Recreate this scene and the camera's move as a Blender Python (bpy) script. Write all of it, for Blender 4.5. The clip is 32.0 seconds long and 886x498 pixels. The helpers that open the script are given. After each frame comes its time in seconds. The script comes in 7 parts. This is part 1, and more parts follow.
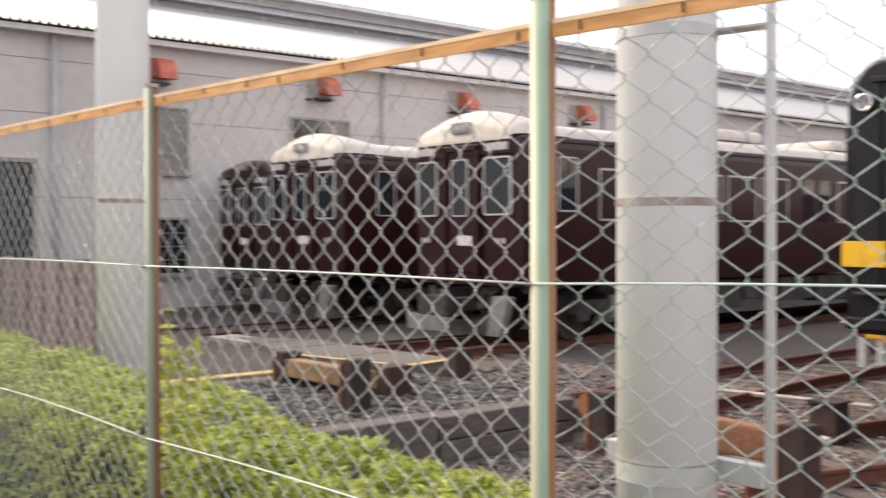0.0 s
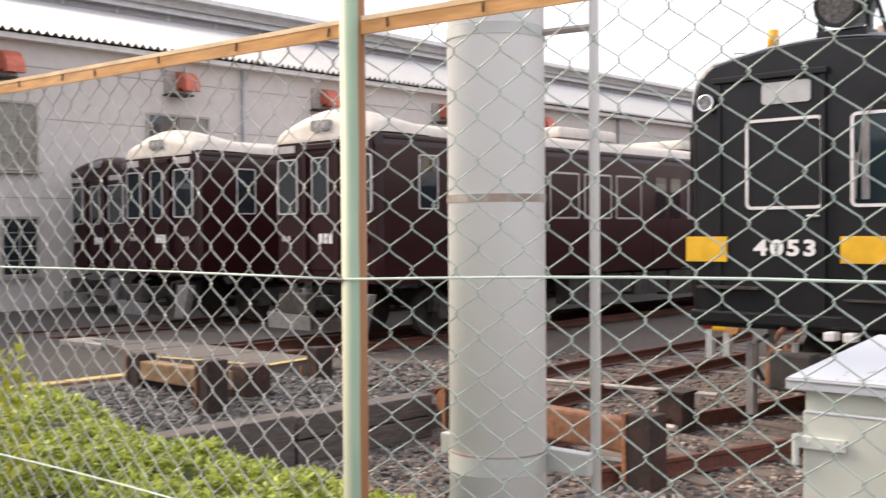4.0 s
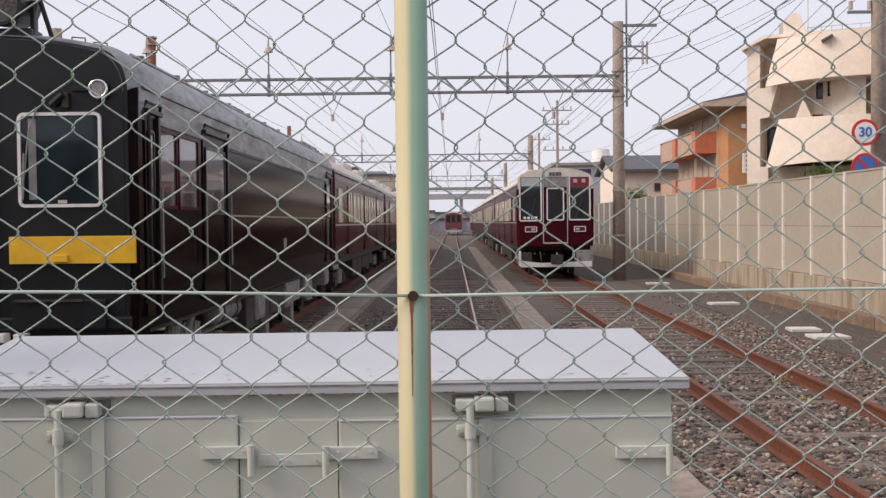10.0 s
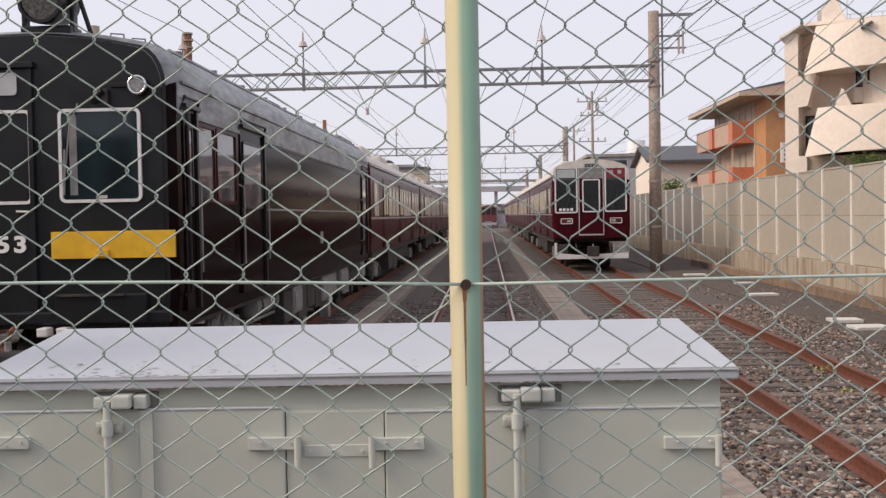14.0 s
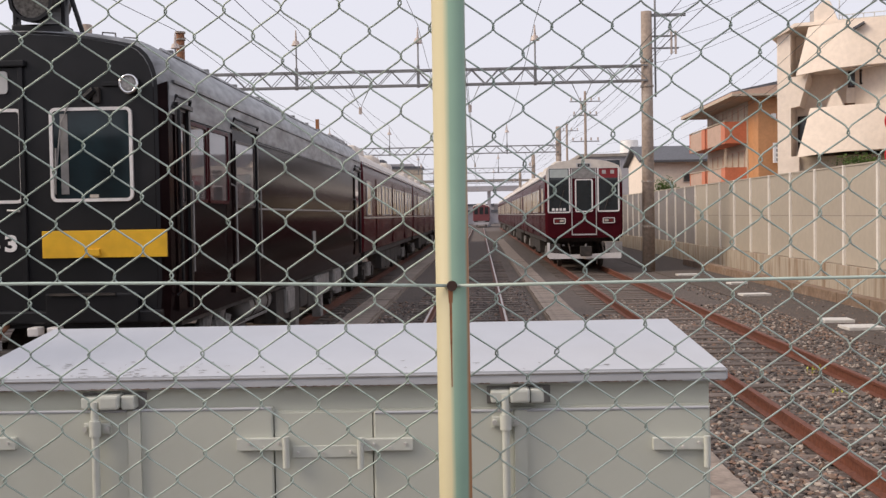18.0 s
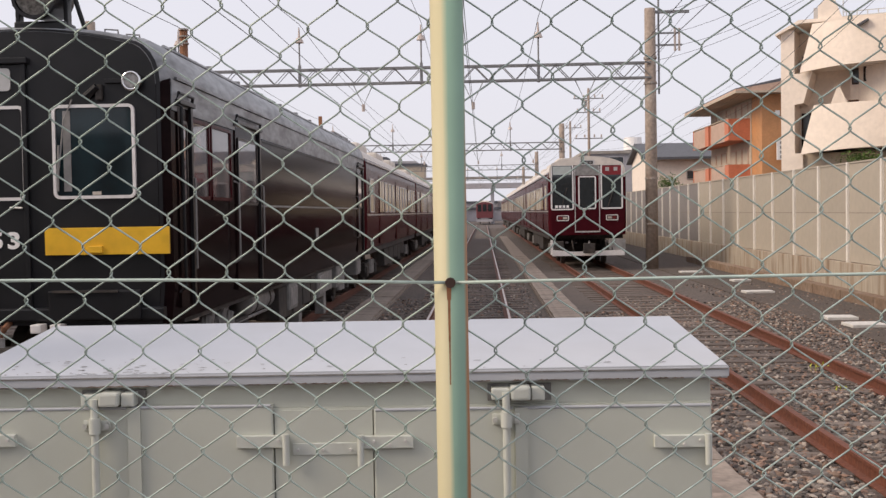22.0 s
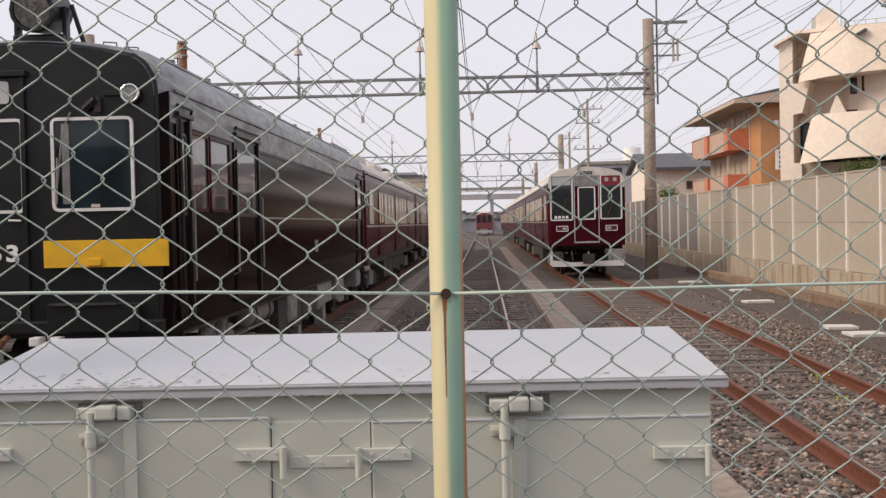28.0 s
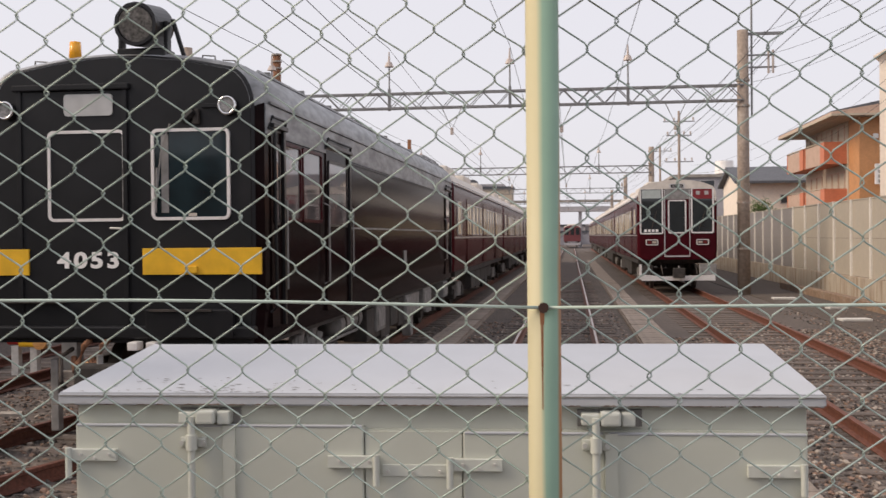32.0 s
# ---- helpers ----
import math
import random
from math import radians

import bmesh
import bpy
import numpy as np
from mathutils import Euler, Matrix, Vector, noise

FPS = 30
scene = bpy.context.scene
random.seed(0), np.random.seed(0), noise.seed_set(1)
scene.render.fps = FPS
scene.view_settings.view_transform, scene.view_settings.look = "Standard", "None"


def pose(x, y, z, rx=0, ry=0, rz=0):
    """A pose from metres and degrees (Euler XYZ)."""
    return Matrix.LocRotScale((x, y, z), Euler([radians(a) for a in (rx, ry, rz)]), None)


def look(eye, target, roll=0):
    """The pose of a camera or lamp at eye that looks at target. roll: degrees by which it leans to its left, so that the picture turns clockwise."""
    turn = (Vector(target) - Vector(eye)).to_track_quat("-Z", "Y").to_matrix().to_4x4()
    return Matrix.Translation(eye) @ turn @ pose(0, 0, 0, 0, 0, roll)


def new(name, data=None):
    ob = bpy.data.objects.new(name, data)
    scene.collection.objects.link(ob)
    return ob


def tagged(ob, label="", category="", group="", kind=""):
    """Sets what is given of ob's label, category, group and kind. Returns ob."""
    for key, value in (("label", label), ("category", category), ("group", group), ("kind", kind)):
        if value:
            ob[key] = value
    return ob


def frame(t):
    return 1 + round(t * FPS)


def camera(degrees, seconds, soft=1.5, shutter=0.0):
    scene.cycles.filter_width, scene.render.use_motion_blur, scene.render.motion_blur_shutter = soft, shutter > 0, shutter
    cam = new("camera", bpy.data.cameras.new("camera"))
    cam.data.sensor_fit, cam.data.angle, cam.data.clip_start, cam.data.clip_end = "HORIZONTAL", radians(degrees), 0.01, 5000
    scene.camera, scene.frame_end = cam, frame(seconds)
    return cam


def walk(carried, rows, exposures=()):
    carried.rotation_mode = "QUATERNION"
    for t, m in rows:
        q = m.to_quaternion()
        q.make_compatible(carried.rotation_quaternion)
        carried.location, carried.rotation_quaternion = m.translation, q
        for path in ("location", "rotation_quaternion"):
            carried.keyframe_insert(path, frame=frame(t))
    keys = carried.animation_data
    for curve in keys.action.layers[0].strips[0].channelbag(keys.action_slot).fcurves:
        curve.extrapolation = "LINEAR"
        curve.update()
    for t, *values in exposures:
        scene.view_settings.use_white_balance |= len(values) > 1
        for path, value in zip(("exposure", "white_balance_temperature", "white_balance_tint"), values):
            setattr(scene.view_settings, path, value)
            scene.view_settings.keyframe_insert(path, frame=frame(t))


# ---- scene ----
cam = camera(45.29, 32.0, soft=1.4, shutter=0.7)
PATH = [
    (0.0, pose(-0.174, -0.046, 1.945, 89.19, 0.13, 49.84)),
    (0.5, pose(-0.163, -0.024, 1.944, 89.59, 0.43, 55.36)),
    (1.0, pose(-0.151, -0.015, 1.942, 89.71, 0.34, 58.15)),
    (1.5, pose(-0.143, -0.015, 1.942, 90.06, 0.30, 58.61)),
    (2.0, pose(-0.144, -0.012, 1.942, 89.79, 0.81, 58.64)),
    (2.5, pose(-0.138, -0.008, 1.940, 89.24, 1.13, 56.72)),
    (3.0, pose(-0.121, 0.008, 1.940, 88.89, 1.19, 52.05)),
    (3.5, pose(-0.108, 0.012, 1.939, 88.79, 0.81, 46.49)),
    (5.5, pose(-0.076, 0.027, 1.951, 89.43, 0.52, 27.56)),
    (6.0, pose(-0.040, 0.029, 1.951, 88.77, 0.74, 16.84)),
    (6.5, pose(-0.022, -0.004, 1.957, 88.69, 0.64, 9.89)),
    (7.0, pose(-0.019, -0.013, 1.956, 88.45, 0.60, 7.02)),
    (7.5, pose(-0.010, -0.006, 1.955, 88.17, 0.61, 5.04)),
    (8.0, pose(-0.003, -0.006, 1.955, 88.21, 0.74, 3.48)),
    (8.5, pose(0.007, -0.011, 1.955, 88.38, 0.62, 2.08)),
    (9.0, pose(0.014, -0.014, 1.955, 88.21, 0.67, 0.95)),
    (9.5, pose(0.022, -0.008, 1.955, 88.39, 0.56, 0.42)),
    (10.0, pose(0.025, -0.008, 1.956, 88.57, 0.61, 0.49)),
    (10.5, pose(0.018, -0.004, 1.953, 88.26, 0.70, 0.81)),
    (11.0, pose(0.009, -0.004, 1.954, 88.38, 0.71, 1.73)),
    (11.5, pose(0.004, -0.002, 1.953, 88.41, 0.61, 2.08)),
    (12.0, pose(0.000, -0.006, 1.953, 88.49, 0.67, 2.31)),
    (12.5, pose(-0.002, -0.001, 1.951, 88.27, 0.77, 2.55)),
    (13.0, pose(0.000, 0.000, 1.950, 88.18, 0.86, 2.49)),
    (13.5, pose(-0.001, 0.000, 1.951, 88.25, 1.00, 2.53)),
    (14.0, pose(0.002, 0.002, 1.950, 88.21, 1.06, 2.36)),
    (14.5, pose(0.003, -0.003, 1.952, 88.56, 1.04, 2.27)),
    (16.5, pose(0.004, 0.005, 1.950, 88.17, 0.71, 2.12)),
    (17.0, pose(0.005, 0.003, 1.951, 88.12, 0.74, 2.07)),
    (17.5, pose(0.007, 0.005, 1.951, 88.14, 0.82, 2.13)),
    (18.0, pose(0.011, 0.005, 1.952, 88.18, 0.97, 1.99)),
    (18.5, pose(0.015, 0.010, 1.950, 88.19, 0.94, 2.08)),
    (19.0, pose(0.021, 0.013, 1.951, 88.36, 0.89, 1.85)),
    (19.5, pose(0.022, 0.012, 1.951, 88.44, 0.83, 2.12)),
    (20.0, pose(0.018, 0.015, 1.949, 88.24, 0.86, 2.34)),
    (20.5, pose(0.015, 0.018, 1.949, 87.95, 0.72, 2.32)),
    (21.0, pose(0.015, 0.020, 1.949, 87.81, 0.79, 1.96)),
    (21.5, pose(0.017, 0.024, 1.950, 88.25, 0.90, 2.11)),
    (22.0, pose(0.017, 0.014, 1.951, 88.03, 0.97, 2.17)),
    (22.5, pose(0.018, 0.018, 1.950, 88.06, 1.13, 2.32)),
    (23.0, pose(0.017, 0.025, 1.949, 88.04, 1.11, 2.26)),
    (23.5, pose(0.015, 0.024, 1.950, 88.16, 1.01, 2.20)),
    (24.0, pose(0.015, 0.023, 1.950, 88.29, 1.04, 2.19)),
    (24.5, pose(0.015, 0.022, 1.950, 88.49, 1.20, 2.48)),
    (25.0, pose(0.015, 0.025, 1.948, 88.34, 1.41, 2.76)),
    (25.5, pose(0.018, 0.030, 1.949, 88.28, 1.37, 2.62)),
    (27.5, pose(0.020, 0.022, 1.949, 88.52, 1.17, 2.34)),
    (28.0, pose(0.022, 0.025, 1.950, 88.63, 1.21, 2.15)),
    (28.5, pose(0.023, 0.019, 1.950, 88.55, 1.00, 1.94)),
    (29.0, pose(0.022, 0.019, 1.950, 88.61, 0.85, 1.94)),
    (29.5, pose(0.026, 0.016, 1.951, 88.71, 0.91, 1.88)),
    (30.0, pose(0.030, 0.011, 1.951, 88.79, 0.90, 1.83)),
    (30.5, pose(0.031, 0.006, 1.952, 88.99, 0.97, 2.76)),
    (31.0, pose(0.027, 0.009, 1.954, 89.09, 0.82, 4.06)),
    (31.5, pose(0.019, 0.012, 1.952, 89.05, 0.78, 5.71)),
    (32.0, pose(0.009, -0.001, 1.954, 89.32, 0.54, 6.86)),
]
EXPOSURES = [(0.0, 0.93, 6650, 12), (3.5, 0.93, 6600, 12), (5.5, 0.90, 6500, 12), (6.0, 0.72, 6450, 12), (6.5, 0.46, 6450, 13), (7.5, 0.18, 6450, 14), (9.0, 0.07, 6450, 14), (20.0, 0.07, 6550, 14), (32.0, 0.07, 6700, 13)]
walk(cam, PATH, EXPOSURES)

# ---- light: hazy sun on the left, pale sky ----
SUN_AZ = 106.0      # degrees to the left of the tracks' direction
SUN_EL = 36.0
world = bpy.data.worlds.new("sky")
scene.world = world
world.use_nodes = True
wn = world.node_tree
sky = wn.nodes.new("ShaderNodeTexSky")
sky.sky_type = "NISHITA"
sky.sun_disc = False
sky.sun_elevation = radians(SUN_EL)
sky.sun_rotation = radians(-SUN_AZ)
sky.air_density, sky.dust_density, sky.ozone_density = 1.0, 4.0, 1.0
wbg = wn.nodes["Background"]
haze = wn.nodes.new("ShaderNodeMixRGB")
haze.inputs[0].default_value = 0.85
haze.inputs[2].default_value = (7.02, 7.08, 7.6, 1)
wn.links.new(sky.outputs[0], haze.inputs[1])
wn.links.new(haze.outputs[0], wbg.inputs[0])
wbg.inputs[1].default_value = 0.120
sun = new("sun", bpy.data.lights.new("sun", "SUN"))
sun.data.energy, sun.data.angle, sun.data.color = 2.35, radians(26.0), (1.0, 0.86, 0.67)
az, el = radians(SUN_AZ), radians(SUN_EL)
SUN_FROM = Vector((-math.sin(az) * math.cos(el), math.cos(az) * math.cos(el), math.sin(el)))
sun.matrix_world = look(SUN_FROM * 100, (0, 0, 0))


# ---- materials ----
def mat(name, col, rough=0.6, metal=0.0, scale=12.0, var=0.15, stain=None, stain_amt=0.3, stain_scale=1.5,
        bump=0.15, rand=0.0, island=0.0, spec=0.5, coat=0.0, stretch=(1, 1, 1)):
    m = bpy.data.materials.new(name)
    m.use_nodes = True
    nt = m.node_tree
    n, l = nt.nodes, nt.links
    b = n["Principled BSDF"]
    tc = n.new("ShaderNodeTexCoord")
    mp = n.new("ShaderNodeMapping")
    mp.inputs["Scale"].default_value = stretch
    l.new(tc.outputs["Object"], mp.inputs["Vector"])
    fine = n.new("ShaderNodeTexNoise")
    fine.inputs["Scale"].default_value = scale
    fine.inputs["Detail"].default_value = 5
    l.new(mp.outputs[0], fine.inputs["Vector"])
    ramp = n.new("ShaderNodeMapRange")
    ramp.inputs["From Min"].default_value, ramp.inputs["From Max"].default_value = 0.3, 0.7
    ramp.inputs["To Min"].default_value, ramp.inputs["To Max"].default_value = 1 - var, 1 + var
    l.new(fine.outputs[0], ramp.inputs["Value"])
    big = n.new("ShaderNodeTexNoise")
    big.inputs["Scale"].default_value = stain_scale
    big.inputs["Detail"].default_value = 4
    l.new(mp.outputs[0], big.inputs["Vector"])
    br = n.new("ShaderNodeMapRange")
    br.inputs["From Min"].default_value, br.inputs["From Max"].default_value = 0.48, 0.72
    br.inputs["To Max"].default_value = stain_amt
    l.new(big.outputs[0], br.inputs["Value"])
    mix = n.new("ShaderNodeMixRGB")
    mix.inputs[1].default_value = (*col, 1)
    mix.inputs[2].default_value = (*(stain or [c * 0.6 for c in col]), 1)
    l.new(br.outputs[0], mix.inputs[0])
    hsv = n.new("ShaderNodeHueSaturation")
    l.new(mix.outputs[0], hsv.inputs["Color"])
    val = ramp.outputs[0]
    if rand or island:
        src = n.new("ShaderNodeObjectInfo").outputs["Random"] if rand else n.new("ShaderNodeNewGeometry").outputs["Random Per Island"]
        rr = n.new("ShaderNodeMapRange")
        k = rand or island
        rr.inputs["To Min"].default_value, rr.inputs["To Max"].default_value = 1 - k, 1 + k
        l.new(src, rr.inputs["Value"])
        mu = n.new("ShaderNodeMath")
        mu.operation = "MULTIPLY"
        l.new(val, mu.inputs[0])
        l.new(rr.outputs[0], mu.inputs[1])
        val = mu.outputs[0]
    l.new(val, hsv.inputs["Value"])
    l.new(hsv.outputs[0], b.inputs["Base Color"])
    b.inputs["Roughness"].default_value = rough
    b.inputs["Metallic"].default_value = metal
    b.inputs["Specular IOR Level"].default_value = spec
    b.inputs["Coat Weight"].default_value = coat
    b.inputs["Coat Roughness"].default_value = 0.08
    if bump:
        bp = n.new("ShaderNodeBump")
        bp.inputs["Strength"].default_value = bump
        bp.inputs["Distance"].default_value = 0.02
        l.new(fine.outputs[0], bp.inputs["Height"])
        l.new(bp.outputs[0], b.inputs["Normal"])
    return m


def glow(name, col, power):
    m = bpy.data.materials.new(name)
    m.use_nodes = True
    b = m.node_tree.nodes["Principled BSDF"]
    b.inputs["Base Color"].default_value = (*col, 1)
    b.inputs["Emission Color"].default_value = (*col, 1)
    b.inputs["Emission Strength"].default_value = power
    b.inputs["Roughness"].default_value = 0.3
    return m


RUST = (0.30, 0.13, 0.06)
M_GROUND = mat("ballast_ground", (0.105, 0.083, 0.072), 0.95, scale=22, var=0.55, stain=(0.075, 0.062, 0.055), stain_amt=0.7, stain_scale=0.5, bump=0.9)
M_STONE = mat("ballast_stone", (0.25, 0.20, 0.17), 0.95, scale=40, var=0.25, island=0.55, bump=0.3)
M_STONEGREY = mat("grey_ballast_stone", (0.10, 0.093, 0.09), 0.95, scale=40, var=0.25, island=0.6, bump=0.3)
M_RAIL = mat("rusty_rail", (0.155, 0.053, 0.03), 0.7, metal=0.1, scale=25, var=0.3, stain=(0.10, 0.042, 0.03), stain_amt=0.6, bump=0.3)
M_RAILTOP = mat("worn_rail_head", (0.42, 0.36, 0.33), 0.35, metal=0.9, scale=25, var=0.2, stain=(0.28, 0.13, 0.08), stain_amt=0.6)
M_SLEEPER = mat("timber_sleeper", (0.135, 0.105, 0.09), 0.9, scale=9, var=0.35, stain=(0.22, 0.18, 0.15), stain_amt=0.6, bump=0.6, rand=0.3, stretch=(1, 8, 8))
M_CONC = mat("concrete", (0.36, 0.33, 0.30), 0.9, scale=14, var=0.2, stain=(0.18, 0.14, 0.11), stain_amt=0.7, stain_scale=1.2, bump=0.3)
M_CONC_PALE = mat("pale_concrete_slab", (0.62, 0.60, 0.57), 0.85, scale=14, var=0.12, bump=0.2)
M_TROUGH = mat("concrete_trough_lid", (0.27, 0.22, 0.185), 0.9, scale=10, var=0.25, stain_amt=0.5, bump=0.3, rand=0.12)
M_ASPH = mat("grey_asphalt", (0.062, 0.052, 0.047), 0.9, scale=60, var=0.25, stain_amt=0.4, stain_scale=0.6, bump=0.4)
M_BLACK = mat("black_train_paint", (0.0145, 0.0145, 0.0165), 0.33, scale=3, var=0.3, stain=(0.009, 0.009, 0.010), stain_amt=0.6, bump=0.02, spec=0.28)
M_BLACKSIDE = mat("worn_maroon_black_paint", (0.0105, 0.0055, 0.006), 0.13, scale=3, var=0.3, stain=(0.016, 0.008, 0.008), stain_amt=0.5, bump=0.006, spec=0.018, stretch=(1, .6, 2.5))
M_GREYROOF = mat("dusty_grey_roof", (0.27, 0.28, 0.295), 0.42, scale=7, var=0.4, stain=(0.10, 0.10, 0.105), stain_amt=0.75, stain_scale=2.2, bump=0.12, stretch=(1, 0.45, 1.6))
M_MAROON = mat("maroon_train_paint", (0.055, 0.007, 0.011), 0.22, scale=4, var=0.12, stain_amt=0.25, bump=0.006, spec=0.03)
M_CREAM = mat("cream_roof_paint", (0.64, 0.585, 0.53), 0.5, scale=5, var=0.1, stain=(0.45, 0.40, 0.36), stain_amt=0.4, bump=0.05)
M_SILVER = mat("aluminium_trim", (0.58, 0.56, 0.55), 0.38, metal=0.7, scale=20, var=0.1)
M_WHITEFRAME = mat("white_window_frame", (0.78, 0.75, 0.74), 0.4, metal=0.2, scale=15, var=0.08)
M_UNDER = mat("dusty_underframe", (0.035, 0.030, 0.028), 0.8, scale=8, var=0.4, stain=(0.10, 0.075, 0.06), stain_amt=0.6, bump=0.3)
M_UNDERGREY = mat("grey_underframe_box", (0.24, 0.23, 0.225), 0.6, scale=8, var=0.25, stain_amt=0.5, bump=0.1)
M_GLASS = mat("dark_window_glass", (0.02, 0.026, 0.03), 0.03, scale=2, var=0.2, bump=0.0, spec=0.8)
# pinkish patches below paint pale reflections into the glass colour
M_GLASSSIDE = mat("side_glass_painted_reflections", (0.10, 0.085, 0.085), 0.04, scale=2.5, var=0.5, stain=(0.26, 0.17, 0.15), stain_amt=0.8, stain_scale=2.2, bump=0.0, spec=0.9)
M_GLASSCAB = mat("cab_window_glass", (0.010, 0.022, 0.028), 0.05, scale=2, var=0.4, stain=(0.006, 0.008, 0.011), stain_amt=0.8, bump=0.0, spec=0.4)
M_YELLOW = mat("yellow_warning_paint", (0.80, 0.46, 0.02), 0.45, scale=8, var=0.1, stain=(0.62, 0.33, 0.02), stain_amt=0.5, bump=0.05)
M_WHITE = mat("white_lettering", (0.85, 0.83, 0.82), 0.5, scale=20, var=0.05, bump=0.0)
M_LENS = mat("lamp_lens", (0.55, 0.52, 0.50), 0.12, scale=30, var=0.25, metal=0.3, bump=0.1)
M_GREENPOST = mat("pale_green_post_paint", (0.30, 0.43, 0.33), 0.5, scale=9, var=0.12, stain=(0.40, 0.45, 0.30), stain_amt=0.6, stain_scale=2.5, bump=0.08)
M_RUSTPAINT = mat("orange_rusted_rail", (0.56, 0.285, 0.10), 0.8, scale=30, var=0.2, stain=(0.68, 0.45, 0.24), stain_amt=0.85, stain_scale=3, bump=0.2, stretch=(.35, 1, 1.6))
M_OLDRAIL = mat("brown_weathered_rail", (0.27, 0.165, 0.095), 0.85, scale=20, var=0.3, stain=(0.16, 0.095, 0.06), stain_amt=0.7, stain_scale=4, bump=0.2, stretch=(.4, 1, 1))
M_RAILLIP = mat("pale_rusted_lip", (0.74, 0.56, 0.35), 0.75, scale=30, var=0.15, stain=(0.58, 0.30, 0.12), stain_amt=0.8, stain_scale=4, bump=0.15, stretch=(.4, 1, 1))
M_RUST = mat("rust", RUST, 0.85, scale=30, var=0.3, stain=(0.16, 0.07, 0.04), stain_amt=0.6, bump=0.4)
M_RUSTDARK = mat("dark_rust", (0.032, 0.019, 0.016), 0.85, scale=18, var=0.35, stain=(0.11, 0.042, 0.027), stain_amt=0.45, bump=0.4)
M_MESH = mat("green_coated_wire", (0.42, 0.50, 0.46), 0.36, metal=0.15, scale=60, var=0.15, stain=(0.30, 0.40, 0.35), stain_amt=0.6, stain_scale=3, bump=0.05)
M_MESHGREY = mat("bright_lit_wire", (0.50, 0.52, 0.49), 0.3, metal=0.55, scale=60, var=0.2, bump=0.05)
M_WIRE = mat("green_tension_wire", (0.50, 0.60, 0.54), 0.45, scale=30, var=0.1, bump=0.05)
M_BOX = mat("grey_green_box_paint", (0.56, 0.575, 0.51), 0.42, scale=4, var=0.05, stain=(0.50, 0.51, 0.45), stain_amt=0.4, bump=0.03)
M_BOXLID = mat("pale_grey_lid_paint", (0.49, 0.505, 0.54), 0.42, scale=5, var=0.04, stain=(0.44, 0.435, 0.44), stain_amt=0.4, bump=0.03)
M_STEEL = mat("galvanised_steel", (0.60, 0.60, 0.57), 0.4, metal=0.25, scale=40, var=0.15)
M_PILLAR = mat("pale_grey_pole_paint", (0.87, 0.87, 0.87), 0.5, scale=3, var=0.03, stain=(0.80, 0.79, 0.78), stain_amt=0.4, bump=0.03)
M_PANEL = mat("beige_sound_panel", (0.41, 0.36, 0.295), 0.6, scale=6, var=0.05, stain=(0.38, 0.33, 0.27), stain_amt=0.4, bump=0.03, rand=0.05)
M_PANELGREY = mat("grey_sound_panel", (0.235, 0.215, 0.21), 0.6, scale=6, var=0.06, stain=(0.19, 0.175, 0.17), stain_amt=0.5, bump=0.03, rand=0.06)
M_PANELPOST = mat("pale_wall_post", (0.78, 0.74, 0.68), 0.5, scale=8, var=0.06, bump=0.03)
M_POLE = mat("brown_concrete_pole", (0.29, 0.23, 0.19), 0.8, scale=10, var=0.2, stain=(0.42, 0.36, 0.31), stain_amt=0.6, bump=0.1)
M_TRUSS = mat("grey_truss_steel", (0.24, 0.24, 0.245), 0.55, metal=0.3, scale=10, var=0.15)
M_CLAD = mat("beige_depot_cladding", (0.53, 0.49, 0.465), 0.75, scale=3, var=0.05, stain=(0.43, 0.39, 0.365), stain_amt=0.5, stain_scale=0.35, bump=0.05)
M_CORR = mat("pale_corrugated_roof", (0.43, 0.425, 0.43), 0.45, metal=0.0, scale=4, var=0.08, stain_amt=0.15, bump=0.05)
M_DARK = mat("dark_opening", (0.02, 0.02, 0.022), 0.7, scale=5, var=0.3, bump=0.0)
M_REDVENT = mat("red_vent_hood", (0.50, 0.13, 0.08), 0.6, scale=8, var=0.2, stain_amt=0.5, bump=0.1)
M_BLOCK = mat("brown_block", (0.092, 0.052, 0.039), 0.9, scale=20, var=0.3, stain_amt=0.5, bump=0.5, rand=0.12)
M_BOARD = mat("brown_steel_board", (0.20, 0.15, 0.135), 0.8, scale=6, var=0.25, stain=(0.11, 0.08, 0.07), stain_amt=0.6, bump=0.15, rand=0.2, stretch=(1, 1, 0.3))
M_LEAF = mat("hedge_leaf", (0.37, 0.42, 0.08), 0.5, scale=25, var=0.25, stain=(0.30, 0.42, 0.07), stain_amt=0.5, island=0.4, bump=0.1)
M_TWIG = mat("hedge_twig", (0.08, 0.06, 0.04), 0.9)
M_ORANGE = mat("orange_tile_cladding", (0.55, 0.27, 0.12), 0.7, scale=8, var=0.08, bump=0.05)
M_ORANGERED = mat("orange_red_balcony", (0.60, 0.20, 0.11), 0.7, scale=8, var=0.08, bump=0.05)
M_IVORY = mat("ivory_render", (0.85, 0.74, 0.64), 0.8, scale=6, var=0.06, stain_amt=0.15, bump=0.05)
M_SLATE = mat("dark_roof_tile", (0.10, 0.105, 0.12), 0.7, scale=8, var=0.2, bump=0.1)
M_RED = mat("red_paint", (0.60, 0.03, 0.03), 0.5, scale=20, var=0.1)
M_BLUE = mat("blue_sign_paint", (0.05, 0.16, 0.50), 0.5, scale=20, var=0.1)
M_TAIL = mat("dark_red_tail_lens", (0.16, 0.02, 0.02), 0.2, scale=20, var=0.2, bump=0.0)
